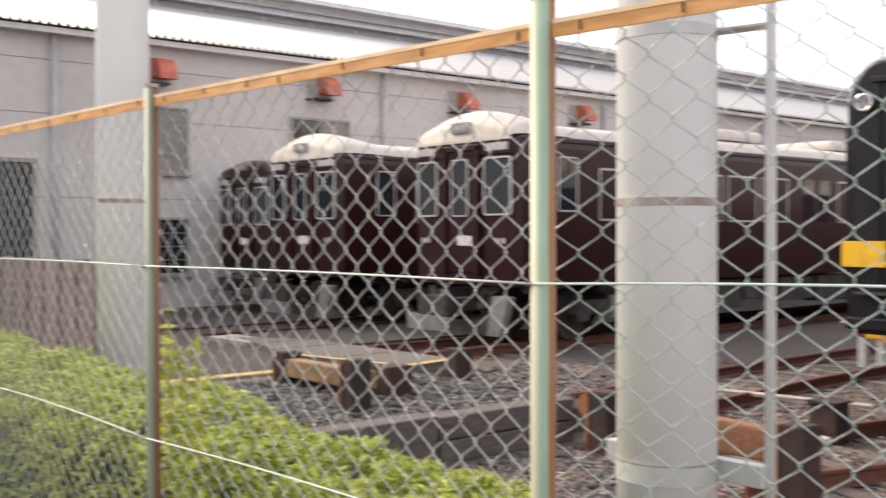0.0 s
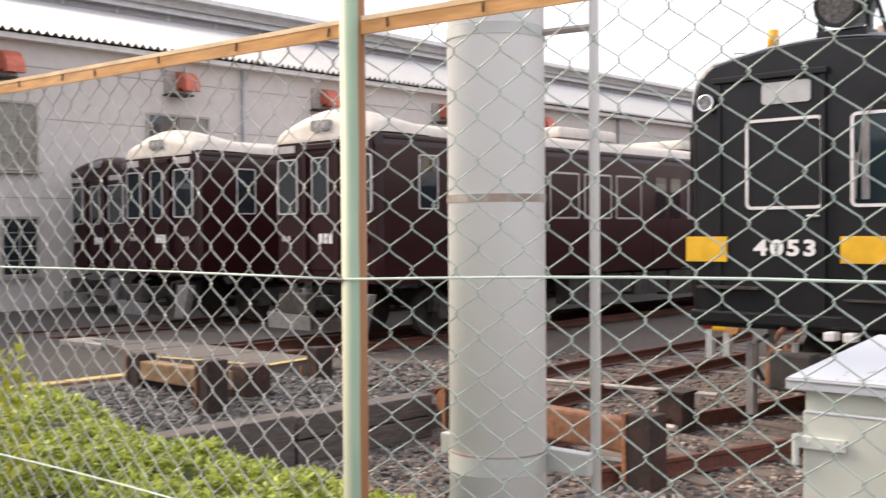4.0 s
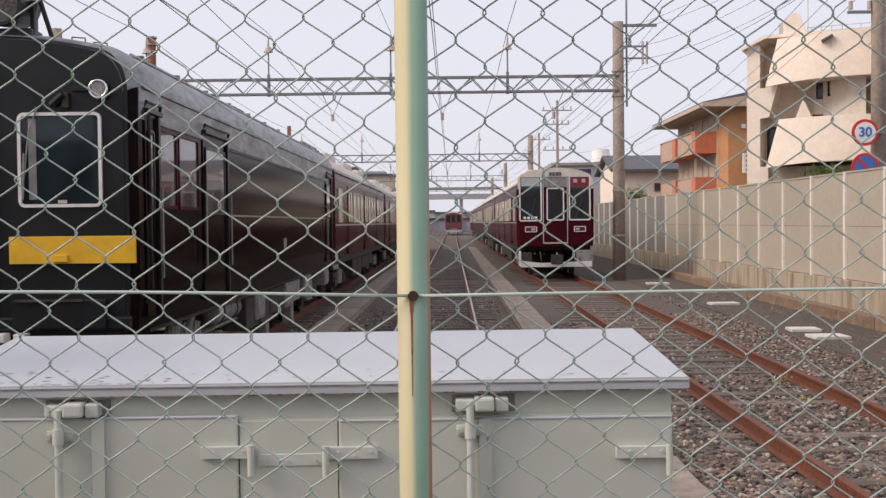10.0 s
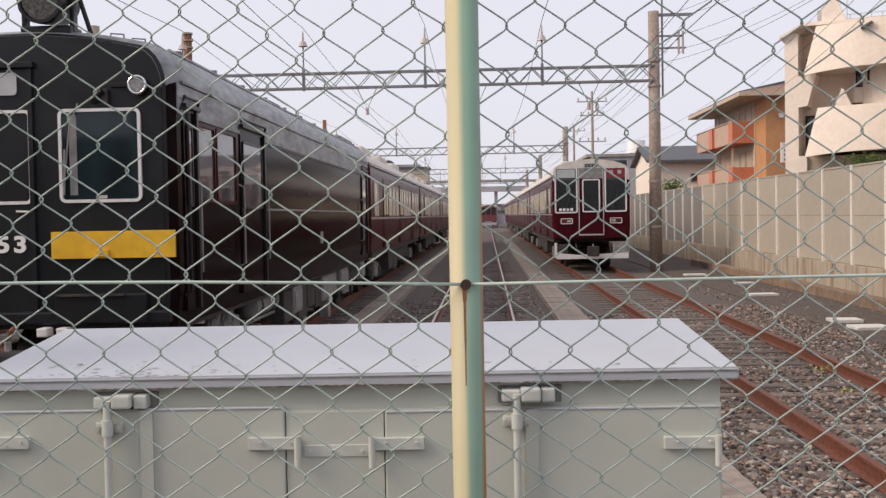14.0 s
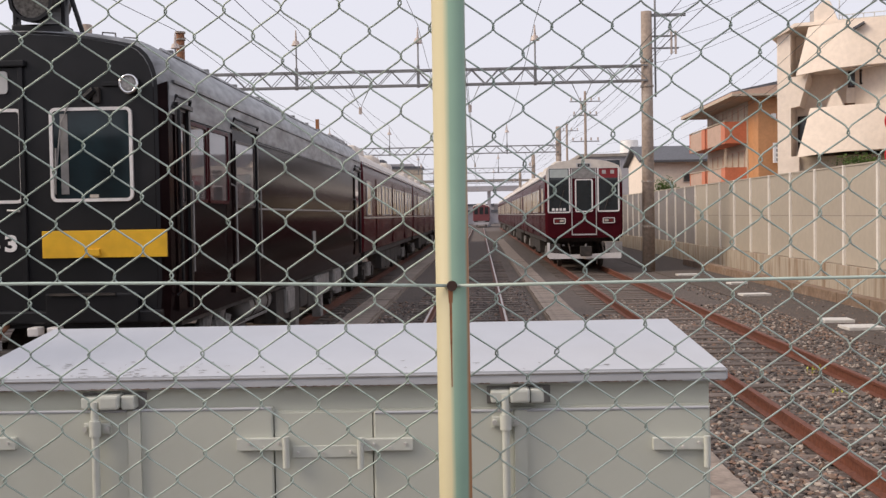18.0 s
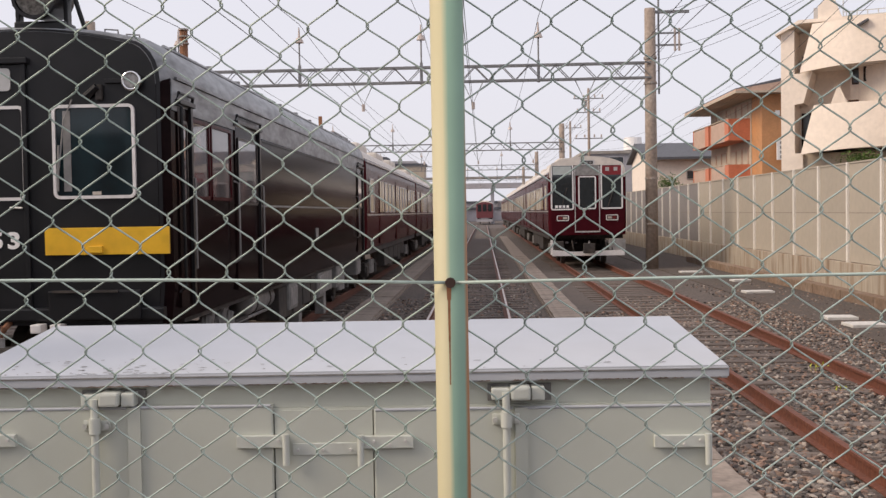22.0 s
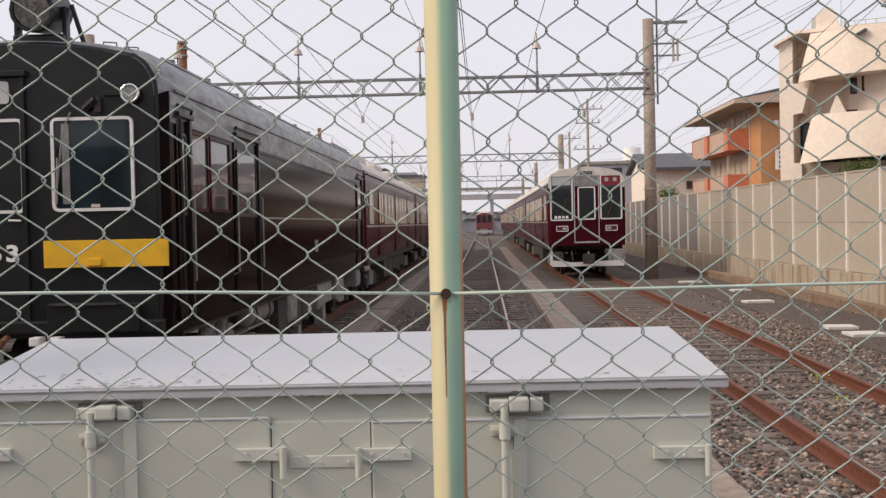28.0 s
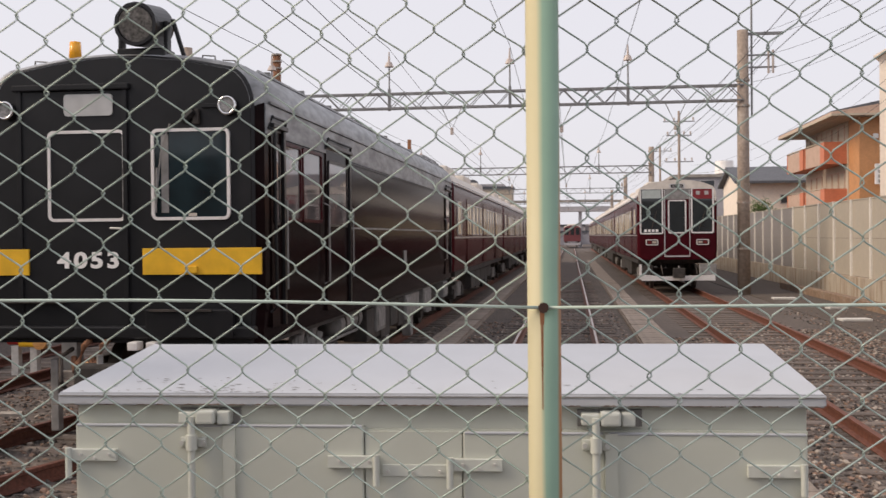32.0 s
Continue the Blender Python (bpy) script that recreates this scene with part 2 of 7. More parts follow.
M_HEAD = mat("pale_headlamp_lens", (0.62, 0.53, 0.46), 0.12, scale=30, var=0.15, metal=0.2, bump=0.05)
M_TREE = mat("tree_leaf", (0.10, 0.17, 0.04), 0.6, scale=3, var=0.3, island=0.4, bump=0.1)
M_KERB = mat("brown_stained_kerb", (0.21, 0.14, 0.095), 0.9, scale=9, var=0.25, stain=(0.30, 0.24, 0.19), stain_amt=0.6, bump=0.3, rand=0.1)
M_CHROME = mat("chrome_ring", (0.75, 0.75, 0.75), 0.15, metal=1.0, scale=20, var=0.05)
M_AMBER = mat("amber_beacon", (0.85, 0.38, 0.02), 0.25, scale=20, var=0.1, bump=0.0)
M_TIMBER = mat("weathered_timber", (0.10, 0.084, 0.077), 0.9, scale=6, var=0.3, stain=(0.09, 0.07, 0.06), stain_amt=0.6, bump=0.4, rand=0.15, stretch=(6, 1, 6))
M_INSUL = mat("porcelain_insulator", (0.50, 0.42, 0.38), 0.3, scale=20, var=0.15)
M_CABLE = mat("black_cable", (0.06, 0.06, 0.065), 0.6, scale=20, var=0.1, bump=0.0)
M_HAZY = mat("far_grey_building", (0.42, 0.40, 0.42), 0.8, scale=0.5, var=0.1, bump=0.0)
M_WINGREY = mat("house_window_glass", (0.06, 0.07, 0.08), 0.1, scale=2, var=0.2, bump=0.0)
M_HEDGESHADE = mat("hedge_inner_shade", (0.035, 0.055, 0.012), 0.8, scale=30, var=0.5, bump=0.3)
M_YLEAF = mat("weed_leaf", (0.46, 0.48, 0.07), 0.5, scale=25, var=0.2, island=0.35, bump=0.1)
M_BAND = mat("weathered_band", (0.34, 0.31, 0.28), 0.6, metal=0.3, scale=20, var=0.3, stain=RUST, stain_amt=0.5, stain_scale=8)


def leafy(m, amount):
    """Leaves let part of the light through."""
    n, l = m.node_tree.nodes, m.node_tree.links
    b = n["Principled BSDF"]
    tr = n.new("ShaderNodeBsdfTranslucent")
    l.new(b.inputs["Base Color"].links[0].from_socket, tr.inputs["Color"])
    mx = n.new("ShaderNodeMixShader")
    mx.inputs[0].default_value = amount
    l.new(b.outputs[0], mx.inputs[1])
    l.new(tr.outputs[0], mx.inputs[2])
    l.new(mx.outputs[0], n["Material Output"].inputs["Surface"])


for leaf_material in (M_LEAF, M_YLEAF, M_TREE):
    leafy(leaf_material, .30)


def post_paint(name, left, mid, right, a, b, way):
    """Weathered post paint: one colour fading into the next round the post, the sunlit side painted paler, with rust
    breaking through on one side.
    """
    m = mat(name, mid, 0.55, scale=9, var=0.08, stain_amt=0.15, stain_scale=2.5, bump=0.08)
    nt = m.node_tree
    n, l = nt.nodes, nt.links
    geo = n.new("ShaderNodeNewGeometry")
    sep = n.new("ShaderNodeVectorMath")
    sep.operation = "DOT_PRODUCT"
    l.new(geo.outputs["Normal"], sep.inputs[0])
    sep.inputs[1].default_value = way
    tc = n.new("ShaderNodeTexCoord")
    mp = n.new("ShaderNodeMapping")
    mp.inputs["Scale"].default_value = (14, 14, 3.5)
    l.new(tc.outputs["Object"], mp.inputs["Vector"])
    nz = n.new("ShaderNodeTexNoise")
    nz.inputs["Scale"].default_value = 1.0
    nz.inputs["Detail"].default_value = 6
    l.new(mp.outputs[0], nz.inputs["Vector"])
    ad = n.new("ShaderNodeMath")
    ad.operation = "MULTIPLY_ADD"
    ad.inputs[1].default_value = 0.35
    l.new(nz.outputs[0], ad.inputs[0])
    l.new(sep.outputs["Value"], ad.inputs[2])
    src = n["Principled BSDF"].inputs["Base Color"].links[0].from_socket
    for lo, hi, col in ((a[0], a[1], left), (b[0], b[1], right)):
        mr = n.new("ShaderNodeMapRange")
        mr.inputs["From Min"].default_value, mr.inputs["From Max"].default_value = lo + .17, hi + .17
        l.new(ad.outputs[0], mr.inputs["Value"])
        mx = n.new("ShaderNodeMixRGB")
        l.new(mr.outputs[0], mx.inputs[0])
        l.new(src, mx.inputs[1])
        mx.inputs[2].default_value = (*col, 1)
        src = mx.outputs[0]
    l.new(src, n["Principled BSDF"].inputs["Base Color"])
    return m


# the first colour of the next two paints in the sun on the post's left
M_POST_A = post_paint("sunlit_cream_and_teal_post_paint", (0.60, 0.54, 0.34), (0.25, 0.39, 0.30), (0.36, 0.16, 0.06), (0.05, -0.25), (0.74, 0.9), (1, 0, 0))
M_POST_B = post_paint("sunlit_green_and_rust_post_paint", (0.47, 0.48, 0.34), (0.29, 0.40, 0.29), (0.29, 0.125, 0.045), (-0.40, -0.7), (0.12, 0.26), (0.53, 0.85, 0))
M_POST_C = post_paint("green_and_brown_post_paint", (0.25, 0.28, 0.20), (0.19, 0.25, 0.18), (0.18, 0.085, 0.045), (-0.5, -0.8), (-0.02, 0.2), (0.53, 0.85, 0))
M_WHITEGLASS = mat("blank_white_glass", (0.50, 0.50, 0.50), 0.3, scale=8, var=0.08, bump=0.0)
M_WALLBASE = mat("stained_wall_base", (0.40, 0.34, 0.27), 0.9, scale=3, var=0.15, stain=(0.20, 0.115, 0.06), stain_amt=0.85, stain_scale=1.1, bump=0.15, stretch=(1, 3.5, 0.5))
M_CLADJOINT = mat("cladding_joint", (0.25, 0.22, 0.20), 0.85)
M_BALCTAN = mat("pinkish_beige_panel", (0.52, 0.36, 0.28), 0.7, scale=8, var=0.08, bump=0.05)
M_IVORYDARK = mat("beige_render", (0.50, 0.42, 0.33), 0.8, scale=6, var=0.08, bump=0.05)
M_YELLOWDULL = mat("worn_yellow_line", (0.50, 0.36, 0.12), 0.8, scale=14, var=0.3, stain=(0.30, 0.26, 0.20), stain_amt=0.8, stain_scale=5, bump=0.2)
M_BEAM = mat("yellow_brown_beam", (0.24, 0.15, 0.075), 0.85, scale=10, var=0.35, stain=(0.14, 0.08, 0.05), stain_amt=0.7, stain_scale=4, bump=0.4)
M_TIMBERPALE = mat("pale_weathered_rod", (0.42, 0.38, 0.34), 0.85, scale=12, var=0.2, bump=0.3)
M_RUSTBEAM = mat("brown_rust_beam", (0.17, 0.075, 0.04), 0.85, scale=14, var=0.35, stain=(0.28, 0.13, 0.06), stain_amt=0.6, bump=0.4)
M_BLIND = mat("tan_window_blind", (0.72, 0.60, 0.41), 0.15, scale=3, var=0.12, stain=(0.30, 0.22, 0.17), stain_amt=0.6, bump=0.0, rand=0.12)
M_ASPHCONC = mat("worn_crossing_slab", (0.14, 0.122, 0.11), 0.9, scale=16, var=0.2, stain=(0.11, 0.095, 0.085), stain_amt=0.6, stain_scale=1.2, bump=0.3)

M_PLOUGH = mat("dusty_plough_paint", (0.20, 0.195, 0.19), 0.7, scale=8, var=0.2, stain_amt=0.5, bump=0.05)
M_THINFRAME = mat("thin_white_frame", (0.60, 0.58, 0.57), 0.4, metal=0.2, scale=15, var=0.08)
M_CREAMOLD = mat("old_cream_paint", (0.53, 0.475, 0.42), 0.6, scale=5, var=0.12, stain=(0.38, 0.33, 0.28), stain_amt=0.4, bump=0.05)
M_MONITOR = mat("pale_grey_sheet", (0.68, 0.66, 0.64), 0.6, scale=4, var=0.1, stain_amt=0.3, bump=0.05)
M_PAVE = mat("street_asphalt", (0.22, 0.21, 0.20), 0.9, scale=40, var=0.2, stain_amt=0.4, stain_scale=0.6, bump=0.4)
M_CHIP = mat("chipped_paint_edge", (0.22, 0.21, 0.20), 0.7, scale=30, var=0.3)
M_WORNEDGE = mat("brown_worn_edge", (0.20, 0.15, 0.12), 0.8, scale=40, var=0.3)
M_DOORPALE = mat("pale_plate", (0.42, 0.40, 0.40), 0.5, scale=10, var=0.1)
M_MAROONOLD = mat("old_maroon_paint", (0.024, 0.0045, 0.0065), 0.28, scale=4, var=0.2, stain=(0.028, 0.010, 0.011), stain_amt=0.4, bump=0.015, spec=0.4)
M_RAILDARK = mat("dark_rusty_rail", (0.13, 0.045, 0.028), 0.75, metal=0.1, scale=25, var=0.3, stain=(0.09, 0.04, 0.03), stain_amt=0.6, bump=0.3)
M_LENSDARK = mat("grey_lamp_glass", (0.17, 0.165, 0.16), 0.12, scale=40, var=0.5, metal=0.4, stain=(0.45, 0.43, 0.42), stain_amt=0.5, stain_scale=7, bump=0.1)
M_PALEBLIND = mat("pale_blind_behind_glass", (0.22, 0.205, 0.17), 0.12, scale=4, var=0.12, stain=(0.22, 0.20, 0.17), stain_amt=0.6, bump=0.0)
M_PATH = mat("dark_dusty_path", (0.088, 0.068, 0.056), 0.95, scale=30, var=0.4, stain=(0.08, 0.066, 0.06), stain_amt=0.7, stain_scale=0.8, bump=0.8)
M_PALEGLASS = mat("pale_blind_glass", (0.42, 0.46, 0.45), 0.2, scale=6, var=0.1, bump=0.0)
M_SIGNRED = mat("dark_red_sign", (0.20, 0.010, 0.016), 0.4, scale=20, var=0.1, bump=0.0)
M_HINGE = mat("grey_green_hinge_paint", (0.60, 0.615, 0.56), 0.4, scale=20, var=0.06, stain=(0.50, 0.51, 0.47), stain_amt=0.4, bump=0.03)
M_COLLAR = mat("weathered_pillar_band", (0.50, 0.51, 0.49), 0.5, metal=0.1, scale=12, var=0.12, stain=(0.36, 0.33, 0.28), stain_amt=0.6, stain_scale=6, bump=0.08)


def mixed_stone(m, cols):
    """Every loose stone takes one of several tones."""
    n, l = m.node_tree.nodes, m.node_tree.links
    b = n["Principled BSDF"]
    src = b.inputs["Base Color"].links[0].from_socket
    g = n.new("ShaderNodeNewGeometry")
    r = n.new("ShaderNodeValToRGB")
    r.color_ramp.interpolation = "CONSTANT"
    els = r.color_ramp.elements
    while len(els) < len(cols):
        els.new(.5)
    for k, c in enumerate(cols):
        els[k].position = k / len(cols)
        els[k].color = (*c, 1)
    l.new(g.outputs["Random Per Island"], r.inputs[0])
    mx = n.new("ShaderNodeMixRGB")
    mx.inputs[0].default_value = .8
    l.new(src, mx.inputs[1])
    l.new(r.outputs[0], mx.inputs[2])
    l.new(mx.outputs[0], b.inputs["Base Color"])


mixed_stone(M_STONE, [(.035, .03, .03), (.22, .145, .105), (.105, .093, .087), (.42, .36, .31), (.075, .052, .045), (.18, .155, .14), (.26, .155, .11), (.05, .047, .047)])
mixed_stone(M_STONEGREY, [(.04, .037, .037), (.135, .125, .12), (.075, .072, .07), (.21, .195, .19), (.095, .085, .078), (.055, .052, .05)])
M_FARTRAIN = mat("hazy_red_paint", (0.16, 0.04, 0.045), 0.5, scale=4, var=0.1, bump=0.0)


# ---- building helpers ----
def link(name, bm, material, parent=None, label="", smooth=False):
    me = bpy.data.meshes.new(name)
    bm.to_mesh(me)
    bm.free()
    me.materials.append(material)
    if smooth:
        for p in me.polygons:
            p.use_smooth = True
    ob = new(name, me)
    if parent:
        ob.parent = parent
    if label:
        ob["label"] = label
    return ob


def part(name, bm, material, parent, label="", smooth=False):
    return link(name, bm, material, parent, label, smooth)


def thing(name, m, label, category, group="", kind=""):
    ob = new(name)
    ob.empty_display_size = 0.1
    ob.matrix_basis = m
    return tagged(ob, label, category, group, kind)


def box(bm, x0, x1, y0, y1, z0, z1, bevel=0.0):
    vs = [bm.verts.new((x, y, z)) for x in (x0, x1) for y in (y0, y1) for z in (z0, z1)]
    fs = [bm.faces.new([vs[i] for i in f]) for f in ((0, 1, 3, 2), (4, 6, 7, 5), (0, 4, 5, 1), (2, 3, 7, 6), (0, 2, 6, 4), (1, 5, 7, 3))]
    if bevel:
        es = {e for f in fs for e in f.edges}
        bmesh.ops.bevel(bm, geom=list(es), offset=bevel, segments=2, affect="EDGES", profile=0.6)
    return bm


def boxes(*dims, bevel=0.0):
    bm = bmesh.new()
    for d in dims:
        box(bm, *d, bevel=bevel)
    return bm


def tube(bm, pts, r, n=6, caps=True, radii=None):
    """A tube along points."""
    rings = []
    pts = [Vector(p) for p in pts]
    for i, p in enumerate(pts):
        d = (pts[min(i + 1, len(pts) - 1)] - pts[max(i - 1, 0)]).normalized()
        u = d.cross(Vector((0.31, 0.22, 0.925)))
        if u.length < 0.05:
            u = d.cross(Vector((1, 0, 0)))
        u.normalize()
        w = d.cross(u)
        rr = radii[i] if radii else r
        rings.append([bm.verts.new(p + rr * (math.cos(2 * math.pi * k / n) * u + math.sin(2 * math.pi * k / n) * w)) for k in range(n)])
    for a, b in zip(rings, rings[1:]):
        for k in range(n):
            bm.faces.new((a[k], a[(k + 1) % n], b[(k + 1) % n], b[k]))
    if caps:
        bm.faces.new(rings[0][::-1])
        bm.faces.new(rings[-1])
    return bm


def tubes(*runs, r=0.01, n=6):
    bm = bmesh.new()
    for pts in runs:
        tube(bm, pts, r, n)
    return bm


def prism(bm, poly, axis, a, b):
    """Extrude a 2D polygon along an axis from a to b: axis 'x' takes (y, z), 'y' takes (x, z), 'z' takes (x, y)."""
    def pt(p, v):
        return {"x": (v, p[0], p[1]), "y": (p[0], v, p[1]), "z": (p[0], p[1], v)}[axis]
    lo = [bm.verts.new(pt(p, a)) for p in poly]
    hi = [bm.verts.new(pt(p, b)) for p in poly]
    n = len(poly)
    for i in range(n):
        bm.faces.new((lo[i], lo[(i + 1) % n], hi[(i + 1) % n], hi[i]))
    bm.faces.new(lo[::-1])
    bm.faces.new(hi)
    bmesh.ops.recalc_face_normals(bm, faces=bm.faces)
    return bm


def prisms(poly, axis, a, b):
    return prism(bmesh.new(), poly, axis, a, b)


def round_rect(x0, x1, z0, z1, r, k=4):
    pts = []
    for cx, cz, a0 in ((x1 - r, z1 - r, 0), (x0 + r, z1 - r, 90), (x0 + r, z0 + r, 180), (x1 - r, z0 + r, 270)):
        for i in range(k + 1):
            a = radians(a0 + 90 * i / k)
            pts.append((cx + r * math.cos(a), cz + r * math.sin(a)))
    return pts


def ring(x0, x1, z0, z1, w, r, axis, a, b):
    """A rounded window frame of width w, between a and b on the axis."""
    bm = bmesh.new()
    outer, inner = round_rect(x0, x1, z0, z1, r), round_rect(x0 + w, x1 - w, z0 + w, z1 - w, max(r - w, 0.01))

    def pt(p, v):
        return {"x": (v, p[0], p[1]), "y": (p[0], v, p[1])}[axis]
    L = [[bm.verts.new(pt(p, v)) for p in q] for q, v in ((outer, a), (inner, a), (inner, b), (outer, b))]
    n = len(outer)
    for j in range(4):
        A, B = L[j], L[(j + 1) % 4]
        for i in range(n):
            bm.faces.new((A[i], A[(i + 1) % n], B[(i + 1) % n], B[i]))
    bmesh.ops.recalc_face_normals(bm, faces=bm.faces)
    return bm


def cyl(x, y, z0, z1, r, n=24, r1=None):
    bm = bmesh.new()
    tube(bm, [(x, y, z0), (x, y, z1)], r, n, True, [r, r1 if r1 is not None else r])
    return bm


def text_mesh(name, body, size, material, parent, m, label="", extrude=0.004, spacing=1.0, fat=0.0):
    cu = bpy.data.curves.new(name, "FONT")
    cu.space_character, cu.offset = spacing, fat
    cu.body, cu.size, cu.extrude, cu.align_x, cu.align_y = body, size, extrude, "CENTER", "CENTER"
    tmp = bpy.data.objects.new("tmp", cu)
    scene.collection.objects.link(tmp)
    dg = bpy.context.evaluated_depsgraph_get()
    me = bpy.data.meshes.new_from_object(tmp.evaluated_get(dg))
    bpy.data.objects.remove(tmp)
    bpy.data.curves.remove(cu)
    me.materials.clear()
    me.materials.append(material)
    ob = new(name, me)
    ob.parent = parent
    ob.matrix_basis = m
    if label:
        ob["label"] = label
    return ob


# ---- ground, tracks ----
GZ = -0.17          # top of the ballast; rail heads are at 0
bm = bmesh.new()
bmesh.ops.create_grid(bm, x_segments=2, y_segments=2, size=1)
for v in bm.verts:
    v.co.x, v.co.y, v.co.z = v.co.x * 1500, v.co.y * 1500 + 900, GZ
ground = tagged(link("ground", bm, M_GROUND), "grey-brown gravelly ballast ground of the rail yard", "ground", kind="structure")


def rail_profile():
    return [(-0.065, -0.153), (0.065, -0.153), (0.065, -0.143), (0.012, -0.125), (0.009, -0.045), (0.034, -0.032), (0.034, -0.004), (0.028, 0.0),
            (-0.028, 0.0), (-0.034, -0.004), (-0.034, -0.032), (-0.009, -0.045), (-0.012, -0.125), (-0.065, -0.143)]


def rail_run(name, pts, parent, material, label=""):
    """A rail along points (x, y) at the level of the rail heads."""
    bm = bmesh.new()
    prof = rail_profile()
    rings = []
    for i, p in enumerate(pts):
        a, b = pts[max(i - 1, 0)], pts[min(i + 1, len(pts) - 1)]
        d = Vector((b[0] - a[0], b[1] - a[1])).normalized()
        rings.append([bm.verts.new((p[0] + d.y * q[0], p[1] - d.x * q[0], q[1])) for q in prof])
    n = len(prof)
    for a, b in zip(rings, rings[1:]):
        for k in range(n):
            bm.faces.new((a[k], b[k], b[(k + 1) % n], a[(k + 1) % n]))
    bm.faces.new(rings[0])
    bm.faces.new(rings[-1][::-1])
    bmesh.ops.recalc_face_normals(bm, faces=bm.faces)
    return part(name, bm, material, parent, label)


sl = bmesh.new()
box(sl, -1.2, 1.2, -0.11, 0.11, -0.29, -0.150, 0.012)
SLEEPER_MESH = bpy.data.meshes.new("sleeper")
sl.to_mesh(SLEEPER_MESH)
sl.free()
SLEEPER_MESH.materials.append(M_SLEEPER)


def track(label, path, near_y, head=M_RAIL, gauge=1.50, rail=M_RAIL):
    """A track with two rails and sleepers along a path of (x, y)."""
    t = thing("railway_track", pose(0, 0, 0), label, "track", kind="structure")
    fine = []
    for a, b in zip(path, path[1:]):
        k = max(1, int(math.dist(a, b) / 2.5))
        fine += [(a[0] + (b[0] - a[0]) * i / k, a[1] + (b[1] - a[1]) * i / k) for i in range(k)]
    fine.append(path[-1])
    left, right = [], []
    for i, p in enumerate(fine):
        a, b = fine[max(i - 1, 0)], fine[min(i + 1, len(fine) - 1)]
        d = Vector((b[0] - a[0], b[1] - a[1])).normalized()
        left.append((p[0] - d.y * gauge / 2, p[1] + d.x * gauge / 2))
        right.append((p[0] + d.y * gauge / 2, p[1] - d.x * gauge / 2))
    for side in (left, right):
        r = rail_run("rail", side, t, rail)
        if head is not M_RAIL:
            bm = bmesh.new()
            for a, b in zip(side, side[1:]):
                vs = [bm.verts.new((p[0] + sx, p[1], .002)) for p, sx in ((a, -.02), (a, .02), (b, .02), (b, -.02))]
                bm.faces.new(vs)
            part("rail_head", bm, head, r, "worn bright rail head")
    # sleepers
    s, k = 0.3, 0
    total = [0.0]
    for a, b in zip(fine, fine[1:]):
        total.append(total[-1] + math.dist(a, b))
    rng = random.Random(len(path) * 7 + int(path[0][0] * 10))
    while s < min(total[-1], near_y):
        i = max(j for j in range(len(total)) if total[j] <= s)
        i = min(i, len(fine) - 2)
        f = (s - total[i]) / max(total[i + 1] - total[i], 1e-6)
        a, b = fine[i], fine[i + 1]
        o = new("sleeper", SLEEPER_MESH)
        o.parent = t
        o.matrix_basis = pose(a[0] + (b[0] - a[0]) * f + rng.uniform(-.03, .03), a[1] + (b[1] - a[1]) * f, rng.uniform(-.012, .006), 0, 0,
                              math.degrees(math.atan2(b[1] - a[1], b[0] - a[0])) - 90 + rng.uniform(-1, 1))
        s += 0.62
    return t


XB, XM, XR = -4.19, -0.28, 3.68      # centre lines: black train, empty track, red train
track("straight track with rusty rails and old timber sleepers", [(XR + 0.02, 3.2), (XR + .01, 12), (XR + .05, 60), (XR + .05, 160)], 45)
track("straight empty track with worn rails and timber sleepers", [(XM, 4.2), (XM, 60), (XM + .05, 160)], 45, M_RAILTOP)
track("track with rusty rails under the black train, curving to a buffer stop", [(-5.75, 7.4), (-5.2, 9.2), (-4.75, 11.2), (-4.4, 14), (XB, 17), (XB, 160)], 30, rail=M_RAILDARK)
track("rusty empty track beside the black train", [(-8.3, 9.6), (-8.6, 13), (-8.75, 20), (-8.75, 70)], 25, rail=M_RAILDARK)
track("rusty track under a parked maroon train", [(-14.45, 9.9), (-14.45, 60)], 8, rail=M_RAILDARK)
track("rusty track under a far parked maroon train", [(-19.88, 9.6), (-19.88, 60)], 5, rail=M_RAILDARK)


